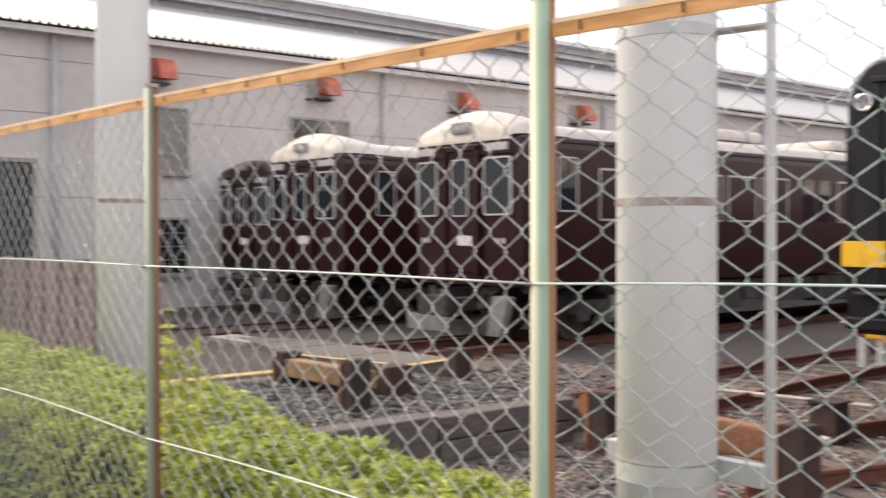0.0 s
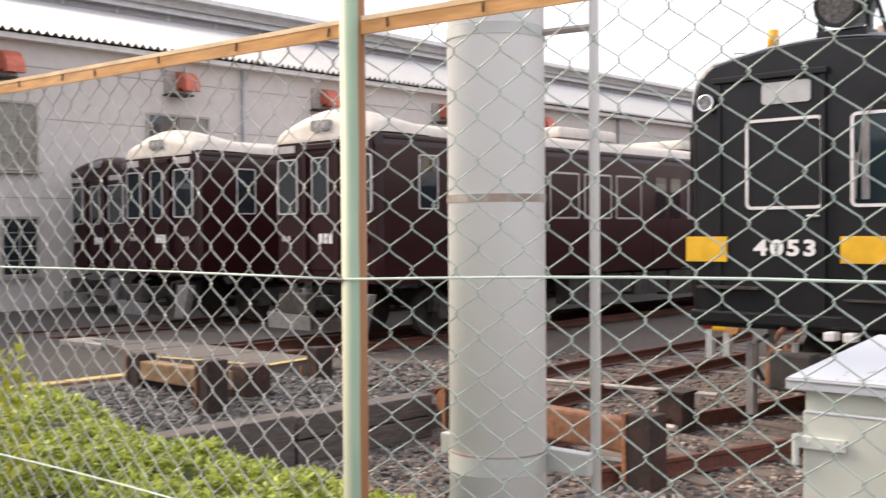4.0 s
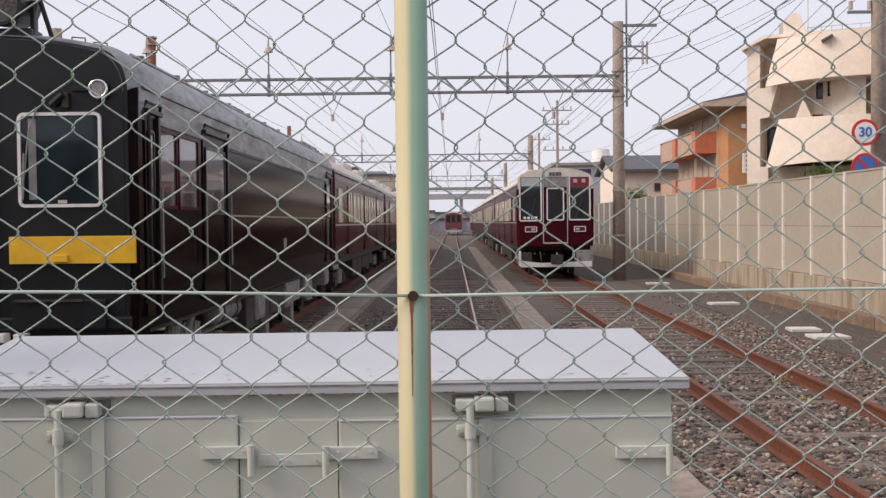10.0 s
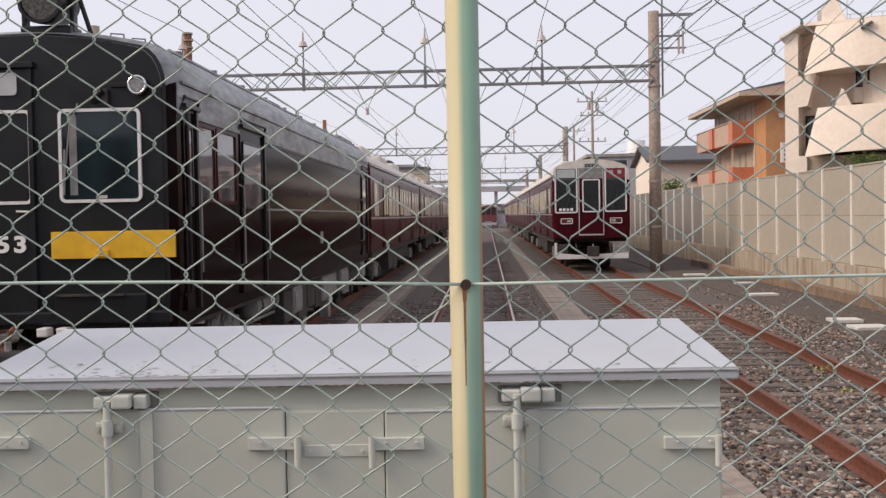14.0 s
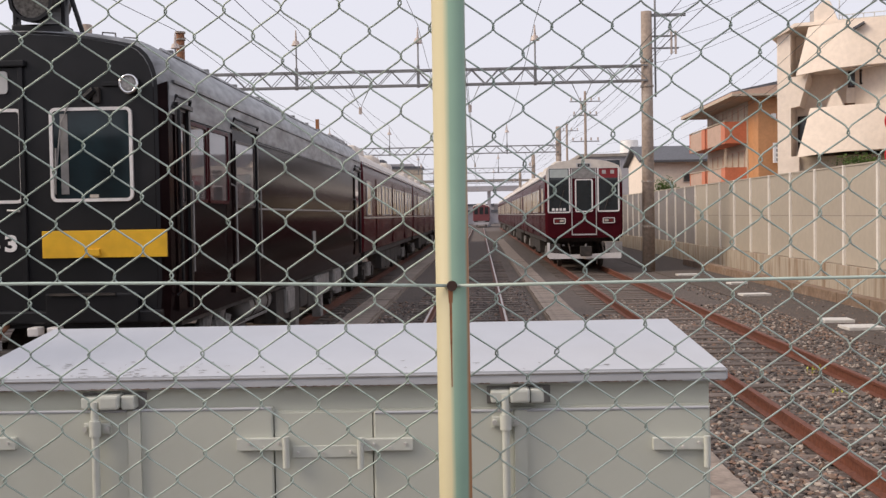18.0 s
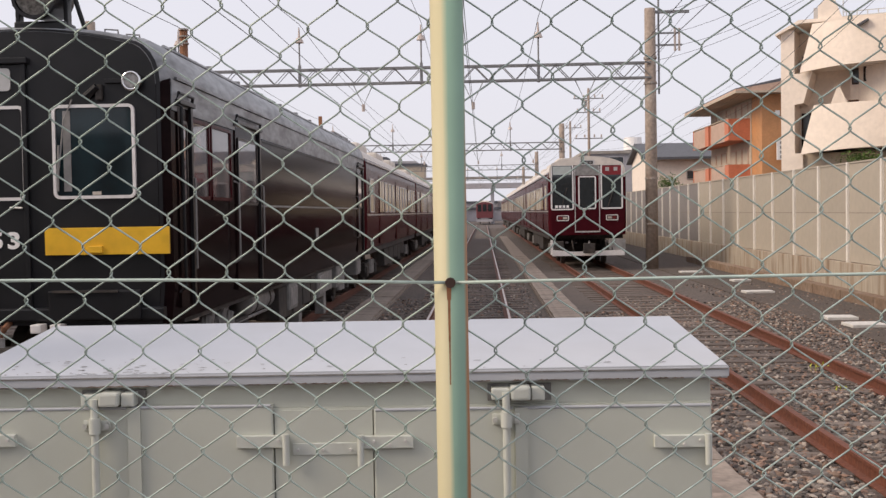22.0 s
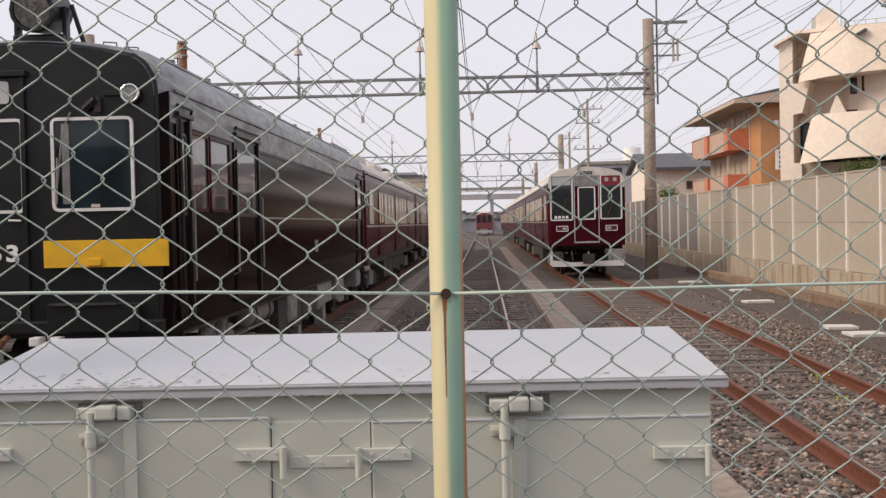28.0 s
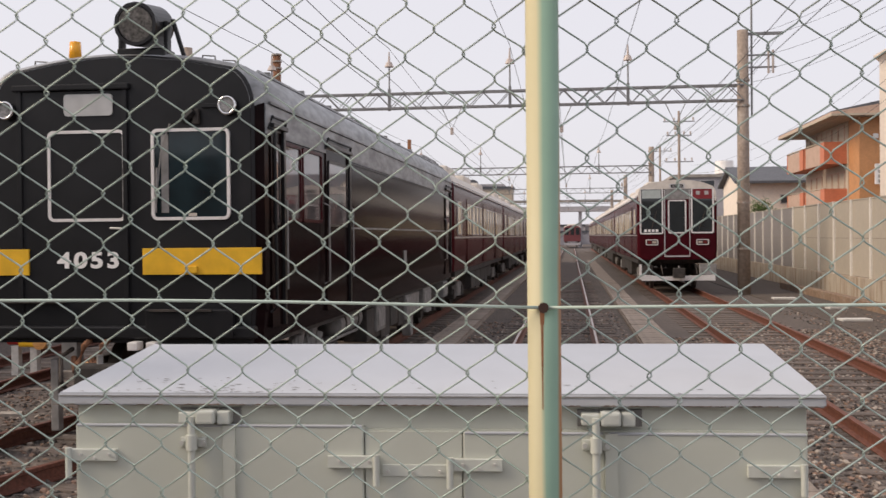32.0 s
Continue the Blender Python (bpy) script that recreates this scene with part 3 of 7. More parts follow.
def stones(name, label, regions, seed, material=M_STONE):
    """Loose ballast stones: regions (x0, x1, y0, y1, z, count, size)."""
    r = np.random.default_rng(seed)
    g = (1 + 5 ** .5) / 2
    base = np.array([(-1, g, 0), (1, g, 0), (-1, -g, 0), (1, -g, 0), (0, -1, g), (0, 1, g), (0, -1, -g), (0, 1, -g), (g, 0, -1), (g, 0, 1), (-g, 0, -1), (-g, 0, 1)]) / 1.9
    tri = np.array([(0, 11, 5), (0, 5, 1), (0, 1, 7), (0, 7, 10), (0, 10, 11), (1, 5, 9), (5, 11, 4), (11, 10, 2), (10, 7, 6), (7, 1, 8),
                    (3, 9, 4), (3, 4, 2), (3, 2, 6), (3, 6, 8), (3, 8, 9), (4, 9, 5), (2, 4, 11), (6, 2, 10), (8, 6, 7), (9, 8, 1)])
    V, F, k = [], [], 0
    for x0, x1, y0, y1, z, n, size in regions:
        for _ in range(n):
            s = size * r.uniform(.40, 1.25)
            p = base * r.uniform(.50, 1.25, (12, 1)) * np.array([1, r.uniform(.6, 1), r.uniform(.45, .8)]) * s
            a, b = r.uniform(0, 6.28), r.uniform(-.5, .5)
            ca, sa, cb, sb = np.cos(a), np.sin(a), np.cos(b), np.sin(b)
            p = p @ np.array([[1, 0, 0], [0, cb, -sb], [0, sb, cb]]) @ np.array([[ca, -sa, 0], [sa, ca, 0], [0, 0, 1]])
            V.append(p + (r.uniform(x0, x1), r.uniform(y0, y1), z + s * r.uniform(-.1, .35)))
            F.append(tri + k)
            k += 12
    me = bpy.data.meshes.new(name)
    me.from_pydata(np.concatenate(V).tolist(), [], np.concatenate(F).tolist())
    me.materials.append(material)
    return tagged(new(name, me), label, "ballast", kind="stuff")


stones("ballast", "loose brown-grey crushed stone ballast between the tracks", [
    (1.1, 2.85, 4.0, 9.0, GZ + .005, 6800, .038), (1.95, 2.85, 9.0, 22, GZ, 3200, .036), (4.5, 6.2, 7.0, 24, GZ, 8500, .031), (3.0, 4.4, 4.0, 14, GZ + .005, 5200, .034), (3.0, 4.4, 14, 26, GZ - .005, 3000, .034),
    (5.5, 8.2, 12, 30, GZ + .01, 1700, .030), (-1.5, 1.2, 12, 34, GZ, 4200, .034), (-3.2, -1.5, 8, 26, GZ, 2600, .034),
    (-7.4, -2.4, 4.2, 9.5, GZ, 5200, .036), (-8.2, -5.0, 9.5, 15, GZ, 2200, .034), (-12.0, -8.0, 9.5, 15, GZ, 1800, .04)], 5)


# ---- right-hand yard edge ----
trough_top = bmesh.new()
box(trough_top, -.29, .29, -.245, .245, -.10, -.055, .006)
TROUGH_MESH = bpy.data.meshes.new("trough_lid")
trough_top.to_mesh(TROUGH_MESH)
trough_top.free()
TROUGH_MESH.materials.append(M_TROUGH)
for x, y0, y1, lab in ((1.62, 3.5, 48, "brownish concrete cable trough lids in a long row"), (-2.45, 16, 45, "dusty concrete cable trough beside the black train")):
    tr = thing("cable_trough", pose(x, 0, 0), lab, "cable trough", kind="structure")
    part("trough", boxes((-.31, .31, y0, y1 + 40, GZ - .1, -.105)), M_TROUGH, tr)
    rng = random.Random(3)
    for k in range(int((y1 - y0) / .5)):
        o = new("lid", TROUGH_MESH)
        o.parent = tr
        o.matrix_basis = pose(rng.uniform(-.008, .008), y0 + .25 + k * .5, rng.uniform(-.006, .006), rng.uniform(-.5, .5), rng.uniform(-.5, .5), rng.uniform(-.6, .6))
path = tagged(link("path", boxes((6.1, 8.75, 10, 140, GZ - .1, GZ + .02)), M_PATH), "dark dusty path along the sound wall", "path", kind="structure")
kerb = thing("kerb", pose(0, 0, 0), "brown stained concrete kerb along the sound wall", "kerb", kind="structure")
for k in range(16):
    part("kerb_stone", boxes((7.95, 8.25, 10.02 + k * 2, 11.98 + k * 2, GZ - .05, .08), bevel=.015), M_KERB, kerb)
for x, y, w, d, a in ((6.72, 26.3, .7, .45, 4), (6.6, 19.95, .55, .5, -3), (6.62, 18.7, .62, .55, 2), (6.75, 34.9, .7, .5, 0), (7.3, 30.5, .5, .4, 8)):
    sl = link("slab", boxes((-w / 2, w / 2, -d / 2, d / 2, GZ + .02, GZ + .075), bevel=.008), M_CONC_PALE)
    sl.matrix_basis = pose(x, y, 0, 0, 0, a)
    tagged(sl, "loose pale concrete slab lying by the track", "slab", "loose slabs")


# ---- trains ----
def half_profile(z0, zs, hw, zt, zc):
    """Points of one side from sill to roof centre: half width hw, side top zs, shoulder zt, centre zc."""
    pts = [(hw - 0.03, z0), (hw, z0 + 0.35), (hw, zs)]
    for i in range(1, 6):
        a = radians(90 * i / 6)
        pts.append((hw - 0.30 * (1 - math.cos(a)), zs + (zt - zs) * math.sin(a)))
    for i in range(1, 7):
        f = i / 6
        x = (hw - 0.30) * (1 - f)
        pts.append((x, zt + (zc - zt) * (1 - (x / (hw - 0.30)) ** 2)))
    return pts


def shell(prof, stations, close=False):
    """Loft a profile [(x, z)] along stations (y, inset)."""
    bm = bmesh.new()
    rings = []
    for y, ins in stations:
        row = []
        for x, z in prof:
            k = 1 - ins / 1.35
            row.append(bm.verts.new((x * k, y, z - (ins * 0.6 if z > 3.2 else 0))))
        rings.append(row)
    for a, b in zip(rings, rings[1:]):
        for i in range(len(prof) - 1):
            bm.faces.new((a[i], a[i + 1], b[i + 1], b[i]))
    if close:
        bm.faces.new(rings[0])
        bm.faces.new(rings[-1][::-1])
    bmesh.ops.recalc_face_normals(bm, faces=bm.faces)
    return bm


def car_body(car, L, sides, roof, front, prof, iroof, nose, dome=False):
    """Body shells of a car: two side walls, roof, two ends."""
    st = [(y, i) for y, i in nose] + [(L - y, i * 0.5) for y, i in nose[::-1]]
    left = [(-x, z) for x, z in prof]
    part("side_wall", shell(prof[:iroof + 1], st), sides, car, smooth=False)
    part("side_wall", shell(left[:iroof + 1], st), sides, car, smooth=False)
    full = prof[iroof:] + left[iroof:-1][::-1]
    part("roof", shell(full, [(1.3, 0.0)] + st[len(nose):] if dome else st), roof, car, smooth=True)
    for y, ins, s in ((nose[0][0], nose[0][1], 1), (L - nose[0][0], nose[0][1] * 0.5, -1)):
        bm = bmesh.new()
        k = 1 - ins / 1.35
        ps = [(x * k, z - (ins * 0.6 if z > 3.2 else 0)) for x, z in prof] + [(-x * k, z - (ins * 0.6 if z > 3.2 else 0)) for x, z in prof[:-1][::-1]]
        if dome and s > 0:
            ps = [(x, min(z, 3.25)) for x, z in ps if z < 3.3]
        vs = [bm.verts.new((x, y, z)) for x, z in ps]
        bm.faces.new(vs if s > 0 else vs[::-1])
        part("end_wall", bm, front, car)


def bogie(car, y, wheel_mesh=[None]):
    b = part("bogie_frame", boxes((-1.12, -0.96, y - 1.3, y + 1.3, 0.42, 0.66), (0.96, 1.12, y - 1.3, y + 1.3, 0.42, 0.66), (-1.0, 1.0, y - .25, y + .25, .4, .7), bevel=0.03), M_UNDER, car)
    for dy in (-1.05, 1.05):
        for sx in (-0.75, 0.75):
            bm = bmesh.new()
            tube(bm, [(sx - .07, y + dy, .43), (sx + .07, y + dy, .43)], 0.43, 20)
            part("wheel", bm, M_UNDER, b)
        for sx in (-1.06, 1.06):
            part("axle_box", boxes((sx - .1, sx + .1, y + dy - .16, y + dy + .16, .3, .58), bevel=.03), M_UNDER, b)
    for sx in (-1.1, 1.1):
        for k in (-.2, .2):
            part("spring", cyl(sx, y + k, .35, .72, .09, 10), M_UNDERGREY, b)


def underframe(car, L, seed):
    rng = random.Random(seed)
    part("sole_bar", boxes((-1.3, 1.3, .6, L - .25, .93, 1.10)), M_UNDER, car)
    y = 5.6
    while y < L - 5.5:
        w = rng.uniform(.7, 1.7)
        h = rng.uniform(.3, .52)
        s = rng.choice((-1, 1))
        for sx in (-1, 1):
            part("equipment_box", boxes((sx * 1.25 - .35 * (sx > 0), sx * 1.25 + .35 * (sx < 0), y, y + w * .9, .85 - h, .9), bevel=.02), M_UNDERGREY if rng.random() < .35 and L < 17 else M_UNDER, car)
        y += w
    bogie(car, 2.9)
    bogie(car, L - 2.9)


def side_window(car, x, y0, y1, z0, z1, frame_mat, glass, w=0.035):
    s = 1 if x > 0 else -1
    f = part("window", ring(y0, y1, z0, z1, w, .05, "x", x, x + s * 0.022), frame_mat, car)
    bm = prisms(round_rect(y0 + w * .6, y1 - w * .6, z0 + w * .6, z1 - w * .6, .04, 2), "x", x - s * .03, x + s * .006)
    part("pane", bm, glass, f)


def side_door(car, x, y, w, z0, z1, material, glass):
    s = 1 if x > 0 else -1
    d = part("door", boxes((min(x, x + s * .012), max(x, x + s * .012), y, y + w / 2 - .008, z0, z1), (min(x, x + s * .012), max(x, x + s * .012), y + w / 2 + .008, y + w, z0, z1)), material, car)
    for k in (0, 1):
        yy = y + k * w / 2 + .1
        part("pane", prisms(round_rect(yy, yy + w / 2 - .2, 2.0, 2.85, .05, 2), "x", x + s * .004, x + s * .018), glass, d)


NOSE_FLAT = [(0.0, 0.10), (0.03, 0.045), (0.10, 0.0), (0.5, 0.0)]
PROF_RED = half_profile(0.95, 2.98, 1.36, 3.42, 3.62)
PROF_EXP = half_profile(1.08, 3.06, 1.36, 3.56, 3.79)
PROF_BLACK = half_profile(0.98, 3.22, 1.36, 3.60, 3.72)
PROF_OLD = half_profile(0.95, 3.12, 1.37, 3.48, 3.62)


def maroon_car(label, x, y, L, sides=(-1, 1), cab=False, group="", under=True, seed=3, wins=True, dome=False, glass=None, paint=None, prof=None):
    """A maroon car with a pale roof; its front end is at y. sides: those that show."""
    car = thing("railway_car", pose(x, y, 0), label, "train car", group)
    paint = paint or M_MAROON
    car_body(car, L, paint, M_CREAMOLD if dome else M_CREAM, paint, prof or PROF_RED, 4, NOSE_FLAT, dome)
    up = .16 if prof else 0
    if under:
        underframe(car, L, seed)
    for s in sides:
        X = s * 1.363
        part("gutter", boxes((min(X, X + s * .03), max(X, X + s * .03), .1, L - .1, 3.06 + up, 3.10 + up)), paint if dome else M_SILVER, car, "" if dome else "silver gutter strip")
        if not dome:
            part("window_strip", boxes((min(X, X + s * .02), max(X, X + s * .02), .1, L - .1, 1.90, 1.945)), M_SILVER, car, "silver strip under the windows")
        for d in range(3):
            yd = L * (0.17 + 0.29 * d)
            side_door(car, X, yd, 1.3, 1.12, 2.98, paint, glass or M_GLASS)
        if wins:
            for y0 in (2.02 if dome else L * .04, L * .17 + 1.55, L * .17 + 2.75, L * .17 + 3.95, L * .46 + 1.55, L * .46 + 2.75, L * .46 + 3.95, L * .75 + 1.55, L * .75 + 2.7):
                if y0 + 1.05 < L - .1:
                    side_window(car, X, y0, y0 + 1.02, 1.98, 2.85, M_SILVER, glass or M_GLASS)
    for k in range(3):
        yy = L * (.2 + .27 * k) + (2.2 if dome else 0)
        part("roof_unit", boxes((-.75, .75, yy, yy + 2.2, 3.5 + up * .5, (3.64 if dome else 3.80) + up), bevel=.08), M_CREAM, car, "pale roof air conditioner")
    return car


def front_window(car, x0, x1, z0, z1, glass=M_GLASS, w=.045, y=0.0, fm=M_WHITEFRAME, r=.07):
    f = part("front_window", ring(x0, x1, z0, z1, w, r, "y", y - .028, y + .01), fm, car)
    part("pane", prisms(round_rect(x0 + w * .6, x1 - w * .6, z0 + w * .6, z1 - w * .6, r * .6, 3), "y", y - .010, y + .01), glass, f)
    return f


def lamp_pair(car, x, z, y=-.02):
    """Two small round lamps side by side in a plate, as on the older cars."""
    base = part("lamp_plate", prisms(round_rect(x - .13, x + .13, z - .05, z + .05, .045), "y", y - .015, y + .03), M_MAROON, car)
    for dx in (-.07, .07):
        part("lamp_lens", tubes([(x + dx, y - .02, z), (x + dx, y - .04, z)], r=.05, n=14), M_LENS, base, smooth=False)


def coupler(car, z=.62):
    c = part("coupler", boxes((-.12, .12, -.45, .2, z - .10, z + .12), (-.2, .2, -.62, -.40, z - .16, z + .18), bevel=.03), M_UNDER, car)
    part("coupler_pin", cyl(0, -.5, z + .16, z + .26, .03, 8), M_UNDERGREY, c)
    for sx in (-.55, .62, .8):
        part("air_hose", tubes([(sx, .1, z + .25), (sx, -.14, z + .2), (sx + .03, -.2, z - .02), (sx + .06, -.12, z - .15)], r=.022, n=8), M_UNDER, c)


# red and cream express at the far end of the right-hand track
RY = 37.4
for i in range(5):
    c = maroon_car("maroon commuter car with cream roof and silver window frames" if i else "maroon commuter car with a white-framed three-window cab", XR - .02, RY + i * 19.4, 18.9, (-1, 1) if i < 3 else (-1,), group="red express cars", seed=i, glass=M_BLIND, prof=PROF_EXP)
    if i == 0:
        # pale surround above the windows
        part("front_visor", prisms([(-1.27, 3.10), (-1.235, 3.52), (1.235, 3.52), (1.27, 3.10), (1.325, 3.10), (1.32, 3.40), (1.22, 3.60), (.90, 3.73), (.45, 3.81), (0, 3.84), (-.45, 3.81), (-.90, 3.73), (-1.22, 3.60), (-1.32, 3.40), (-1.325, 3.10)], "y", -.03, .06), M_CREAM, c, "cream front visor")
        part("centre_panel", boxes((-.42, .42, -.022, .03, 3.16, 3.74), bevel=.01), M_UNDERGREY, c, "grey panel over the end door")
        db = part("destination_box", prisms(round_rect(-.26, .26, 3.53, 3.70, .04), "y", -.04, .0), M_SILVER, c)
        part("display", boxes((-.21, .21, -.046, -.035, 3.56, 3.67)), M_DARK, db)
        for dx in (-.12, .0, .12):
            part("display_mark", boxes((dx - .04, dx + .04, -.049, -.044, 3.585, 3.645)), M_UNDERGREY, db)
        wl = front_window(c, -1.27, -.47, 1.96, 3.56, w=.05)
        wr = front_window(c, .47, 1.24, 1.98, 3.56, w=.05)
        part("blind", boxes((-1.19, -.55, -.016, -.008, 3.20, 3.49)), M_PALEGLASS, wl, "white destination blind")
        for k in range(4):
            part("number_bar", boxes((-1.12 + k * .13, -1.03 + k * .13, -.017, -.009, 2.04, 2.13)), M_WHITE, wl)
        sign = part("train_sign", boxes((.53, 1.18, -.018, -.008, 3.17, 3.50)), M_SIGNRED, wr, "red destination sign with pale bars")
        for k in (0, 1):
            part("sign_bar", boxes((.64 + k * .29, .77 + k * .29, -.022, -.016, 3.31, 3.44)), M_DOORPALE, sign)
        for w0, w1, w in ((-.9, -.7, wl), (.7, .95, wr)):
            part("wiper", tubes([(w0, -.03, 2.02), (w1, -.03, 2.75)], r=.012, n=5), M_UNDER, w)
        door = part("end_door", boxes((-.41, .41, -.018, .02, 1.22, 3.18), bevel=.006), M_MAROON, c)
        for x0, x1 in ((-.44, -.41), (.41, .44)):
            part("door_post", boxes((x0, x1, -.03, .02, 1.2, 3.5)), M_SILVER, door)
        part("door_sill", boxes((-.44, .44, -.03, .02, 1.17, 1.22)), M_SILVER, door)
        f = part("door_window", ring(-.31, .31, 1.98, 3.14, .045, .07, "y", -.04, 0), M_WHITEFRAME, door)
        part("pane", prisms(round_rect(-.28, .28, 2.01, 3.11, .04, 3), "y", -.024, -.016), M_GLASS, f)
        for sx in (-.86, .86):
            lf = part("lamp_frame", ring(sx - .21, sx + .21, 1.58, 1.78, .026, .04, "y", -.04, .0), M_WHITEFRAME, c, "white-framed lamp cluster")
            part("lamp_bed", boxes((sx - .18, sx + .18, -.018, -.006, 1.60, 1.76)), M_DARK, lf)
            part("headlamp", boxes((sx - .15 + (.16 if sx < 0 else 0), sx - .01 + (.16 if sx < 0 else 0), -.03, -.014, 1.64, 1.72), bevel=.01), M_HEAD, lf, "pale glass headlamp")
            part("tail_lamp", boxes((sx + .01 - (.16 if sx < 0 else 0), sx + .15 - (.16 if sx < 0 else 0), -.03, -.014, 1.625, 1.735), bevel=.01), M_TAIL, lf, "red tail lamp")
        part("skirt", boxes((-1.3, -1.22, -.15, .05, .40, .92), bevel=.01), M_WHITEFRAME, c, "pale skirt edge")
        part("plough", prisms([(-1.25, .36), (1.25, .36), (1.25, .56), (.5, .53), (-.5, .50), (-1.25, .58)], "y", -.25, -.15), M_WHITEFRAME, c, "pale grey plough plate")
        part("side_skirt", boxes((.72, 1.3, -.2, -.05, .56, .93), bevel=.02), M_UNDERGREY, c, "grey corner skirt")
        part("side_skirt", boxes((-1.2, -.85, -.12, -.05, .56, .88), bevel=.02), M_UNDER, c)
        coupler(c)
        part("roof_hatch", boxes((-.5, .6, 3.5, 6.5, 3.62, 3.95), bevel=.08), M_UNDERGREY, c)

# black works car, and the maroon cars behind it
BY = 9.57
BL = 15.9
black = thing("railway_car", pose(XB, BY, 0), "black works car with yellow bands and a roof searchlight", "train car")
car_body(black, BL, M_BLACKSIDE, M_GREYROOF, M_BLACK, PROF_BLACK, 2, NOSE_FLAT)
underframe(black, BL, 11)
# the painted front wraps round the corners
full = PROF_BLACK + [(-x, z) for x, z in PROF_BLACK[:-1][::-1]]
part("front_surround", shell([(x * 1.003, z * 1.0015) for x, z in full], [(-.004, .098), (.014, .068)]), M_BLACK, black, "black painted front surround", smooth=False)
fw = front_window(black, -4.905 - XB, -4.135 - XB, 2.125, 2.985, M_GLASS, w=.029, r=.06)
fw = front_window(black, -3.885 - XB, -3.125 - XB, 2.13, 2.985, M_GLASSCAB, w=.029, r=.06)
part("wiper", tubes([(.50, -.035, 3.03), (.42, -.04, 2.85), (.36, -.04, 2.35)], r=.007, n=6), M_UNDERGREY, fw)
part("wiper_blade", tubes([(.37, -.045, 2.62), (.355, -.045, 2.2)], r=.009, n=6), M_UNDERGREY, fw)
part("blind", boxes((.40, .47, -.014, -.008, 2.2, 2.93)), M_UNDERGREY, fw)
part("desk_item", boxes((.66, .74, -.014, -.008, 2.165, 2.195)), M_CREAMOLD, fw)
ed = part("end_door", boxes((-.98, .03, -.016, .02, 1.05, 3.36), bevel=.006), M_BLACK, black)
for x0, x1 in ((-1.02, -.97), (.03, .075)):
    part("door_post", boxes((x0, x1, -.035, .02, 1.05, 3.40), bevel=.006), M_BLACK, ed)
part("door_hood", boxes((-1.05, .10, -.06, .02, 3.36, 3.42), bevel=.012), M_BLACK, ed)
part("destination_box", prisms(round_rect(-.545, -.065, 3.12, 3.325, .035), "y", -.03, 0), M_WHITEGLASS, ed, "blank white destination glass")
part("door_handle", tubes([(-.10, -.03, 2.06), (.02, -.045, 2.055)], r=.011, n=8), M_STEEL, ed, "steel door handle")
part("warning_band", boxes((-3.975 - XB, -2.83 - XB, -.036, -.006, 1.62, 1.868), bevel=.004), M_YELLOW, black, "yellow warning band")
part("warning_band", boxes((-5.545 - XB, -5.1 - XB, -.036, -.006, 1.62, 1.868), bevel=.004), M_YELLOW, black, "yellow warning band")
part("band_bracket", boxes((.62, .75, -.06, -.03, 1.635, 1.70), bevel=.006), M_YELLOW, black, "yellow bracket on the band")
num = text_mesh("number", "4053", .205, M_WHITE, black, pose(-4.51 - XB, -.02, 1.752, 90) @ Matrix.Diagonal((1.27, 1.0, 1.0, 1.0)), "white number 4053", .004, 1.24, .007)
for sx, lx in ((-1, -5.302 - XB), (1, -3.13 - XB)):
    h = part("headlamp", tubes([(lx, .03, 3.182), (lx, -.07, 3.182)], r=.082, n=24), M_BLACK, black, "small round headlamp with chrome ring")
    bm = bmesh.new()
    rings = [[bm.verts.new((lx + (.078 + .014 * math.cos(v)) * math.cos(a), -.075 + .014 * math.sin(v), 3.182 + (.078 + .014 * math.cos(v)) * math.sin(a)))
              for v in [math.pi * j / 3 for j in range(6)]] for a in [math.pi * k / 12 for k in range(24)]]
    for k, j in [(k, j) for k in range(24) for j in range(6)]:
        bm.faces.new((rings[k][j], rings[k][(j + 1) % 6], rings[(k + 1) % 24][(j + 1) % 6], rings[(k + 1) % 24][j]))
    bmesh.ops.recalc_face_normals(bm, faces=bm.faces)
    part("chrome_ring", bm, M_CHROME, h, smooth=True)
    part("lens", tubes([(lx, -.066, 3.182), (lx, -.078, 3.182)], r=.07, n=20), M_LENSDARK, h)
part("lamp_bracket", boxes((.72, .78, -.05, .0, 3.02, 3.16), bevel=.01), M_UNDER, black)
part("lamp_bracket", boxes((.80, .98, -.03, .0, 3.17, 3.21), bevel=.006), M_BLACK, black)
part("horn", tubes([(.62, -.02, 3.05), (.74, -.05, 3.14)], r=.035, n=10), M_BLACK, black)
# handrails at the corners, footsteps and lamp irons
for sx in (-1, 1):
    part("corner_handrail", tubes([(sx * 1.37, .20, 3.0), (sx * 1.43, .21, 2.97), (sx * 1.43, .24, 1.3), (sx * 1.37, .24, 1.25)], r=.016, n=8), M_BLACK, black)
part("buffer_beam", boxes((-1.3, 1.3, -.06, .2, 1.02, 1.14), bevel=.02), M_BLACK, black)
part("lower_panel", boxes((.25, 1.1, -.09, -.02, 1.03, 1.30), bevel=.015), M_BLACK, black)
part("lower_step", boxes((-1.2, -.55, -.10, -.02, 1.36, 1.385)), M_UNDER, black, "thin dusty step")
part("lower_step", boxes((.3, .9, -.115, -.085, 1.28, 1.30)), M_UNDER, black, "thin dusty step")
part("footstep", boxes((.7, 1.25, -.2, -.02, .60, .63)), M_UNDER, black)
part("rail_guard", boxes((-.83, -.75, .2, .3, .10, .8), bevel=.01), M_UNDERGREY, black)
part("rail_guard", boxes((.72, .80, .2, .3, .10, .8), bevel=.01), M_UNDERGREY, black)
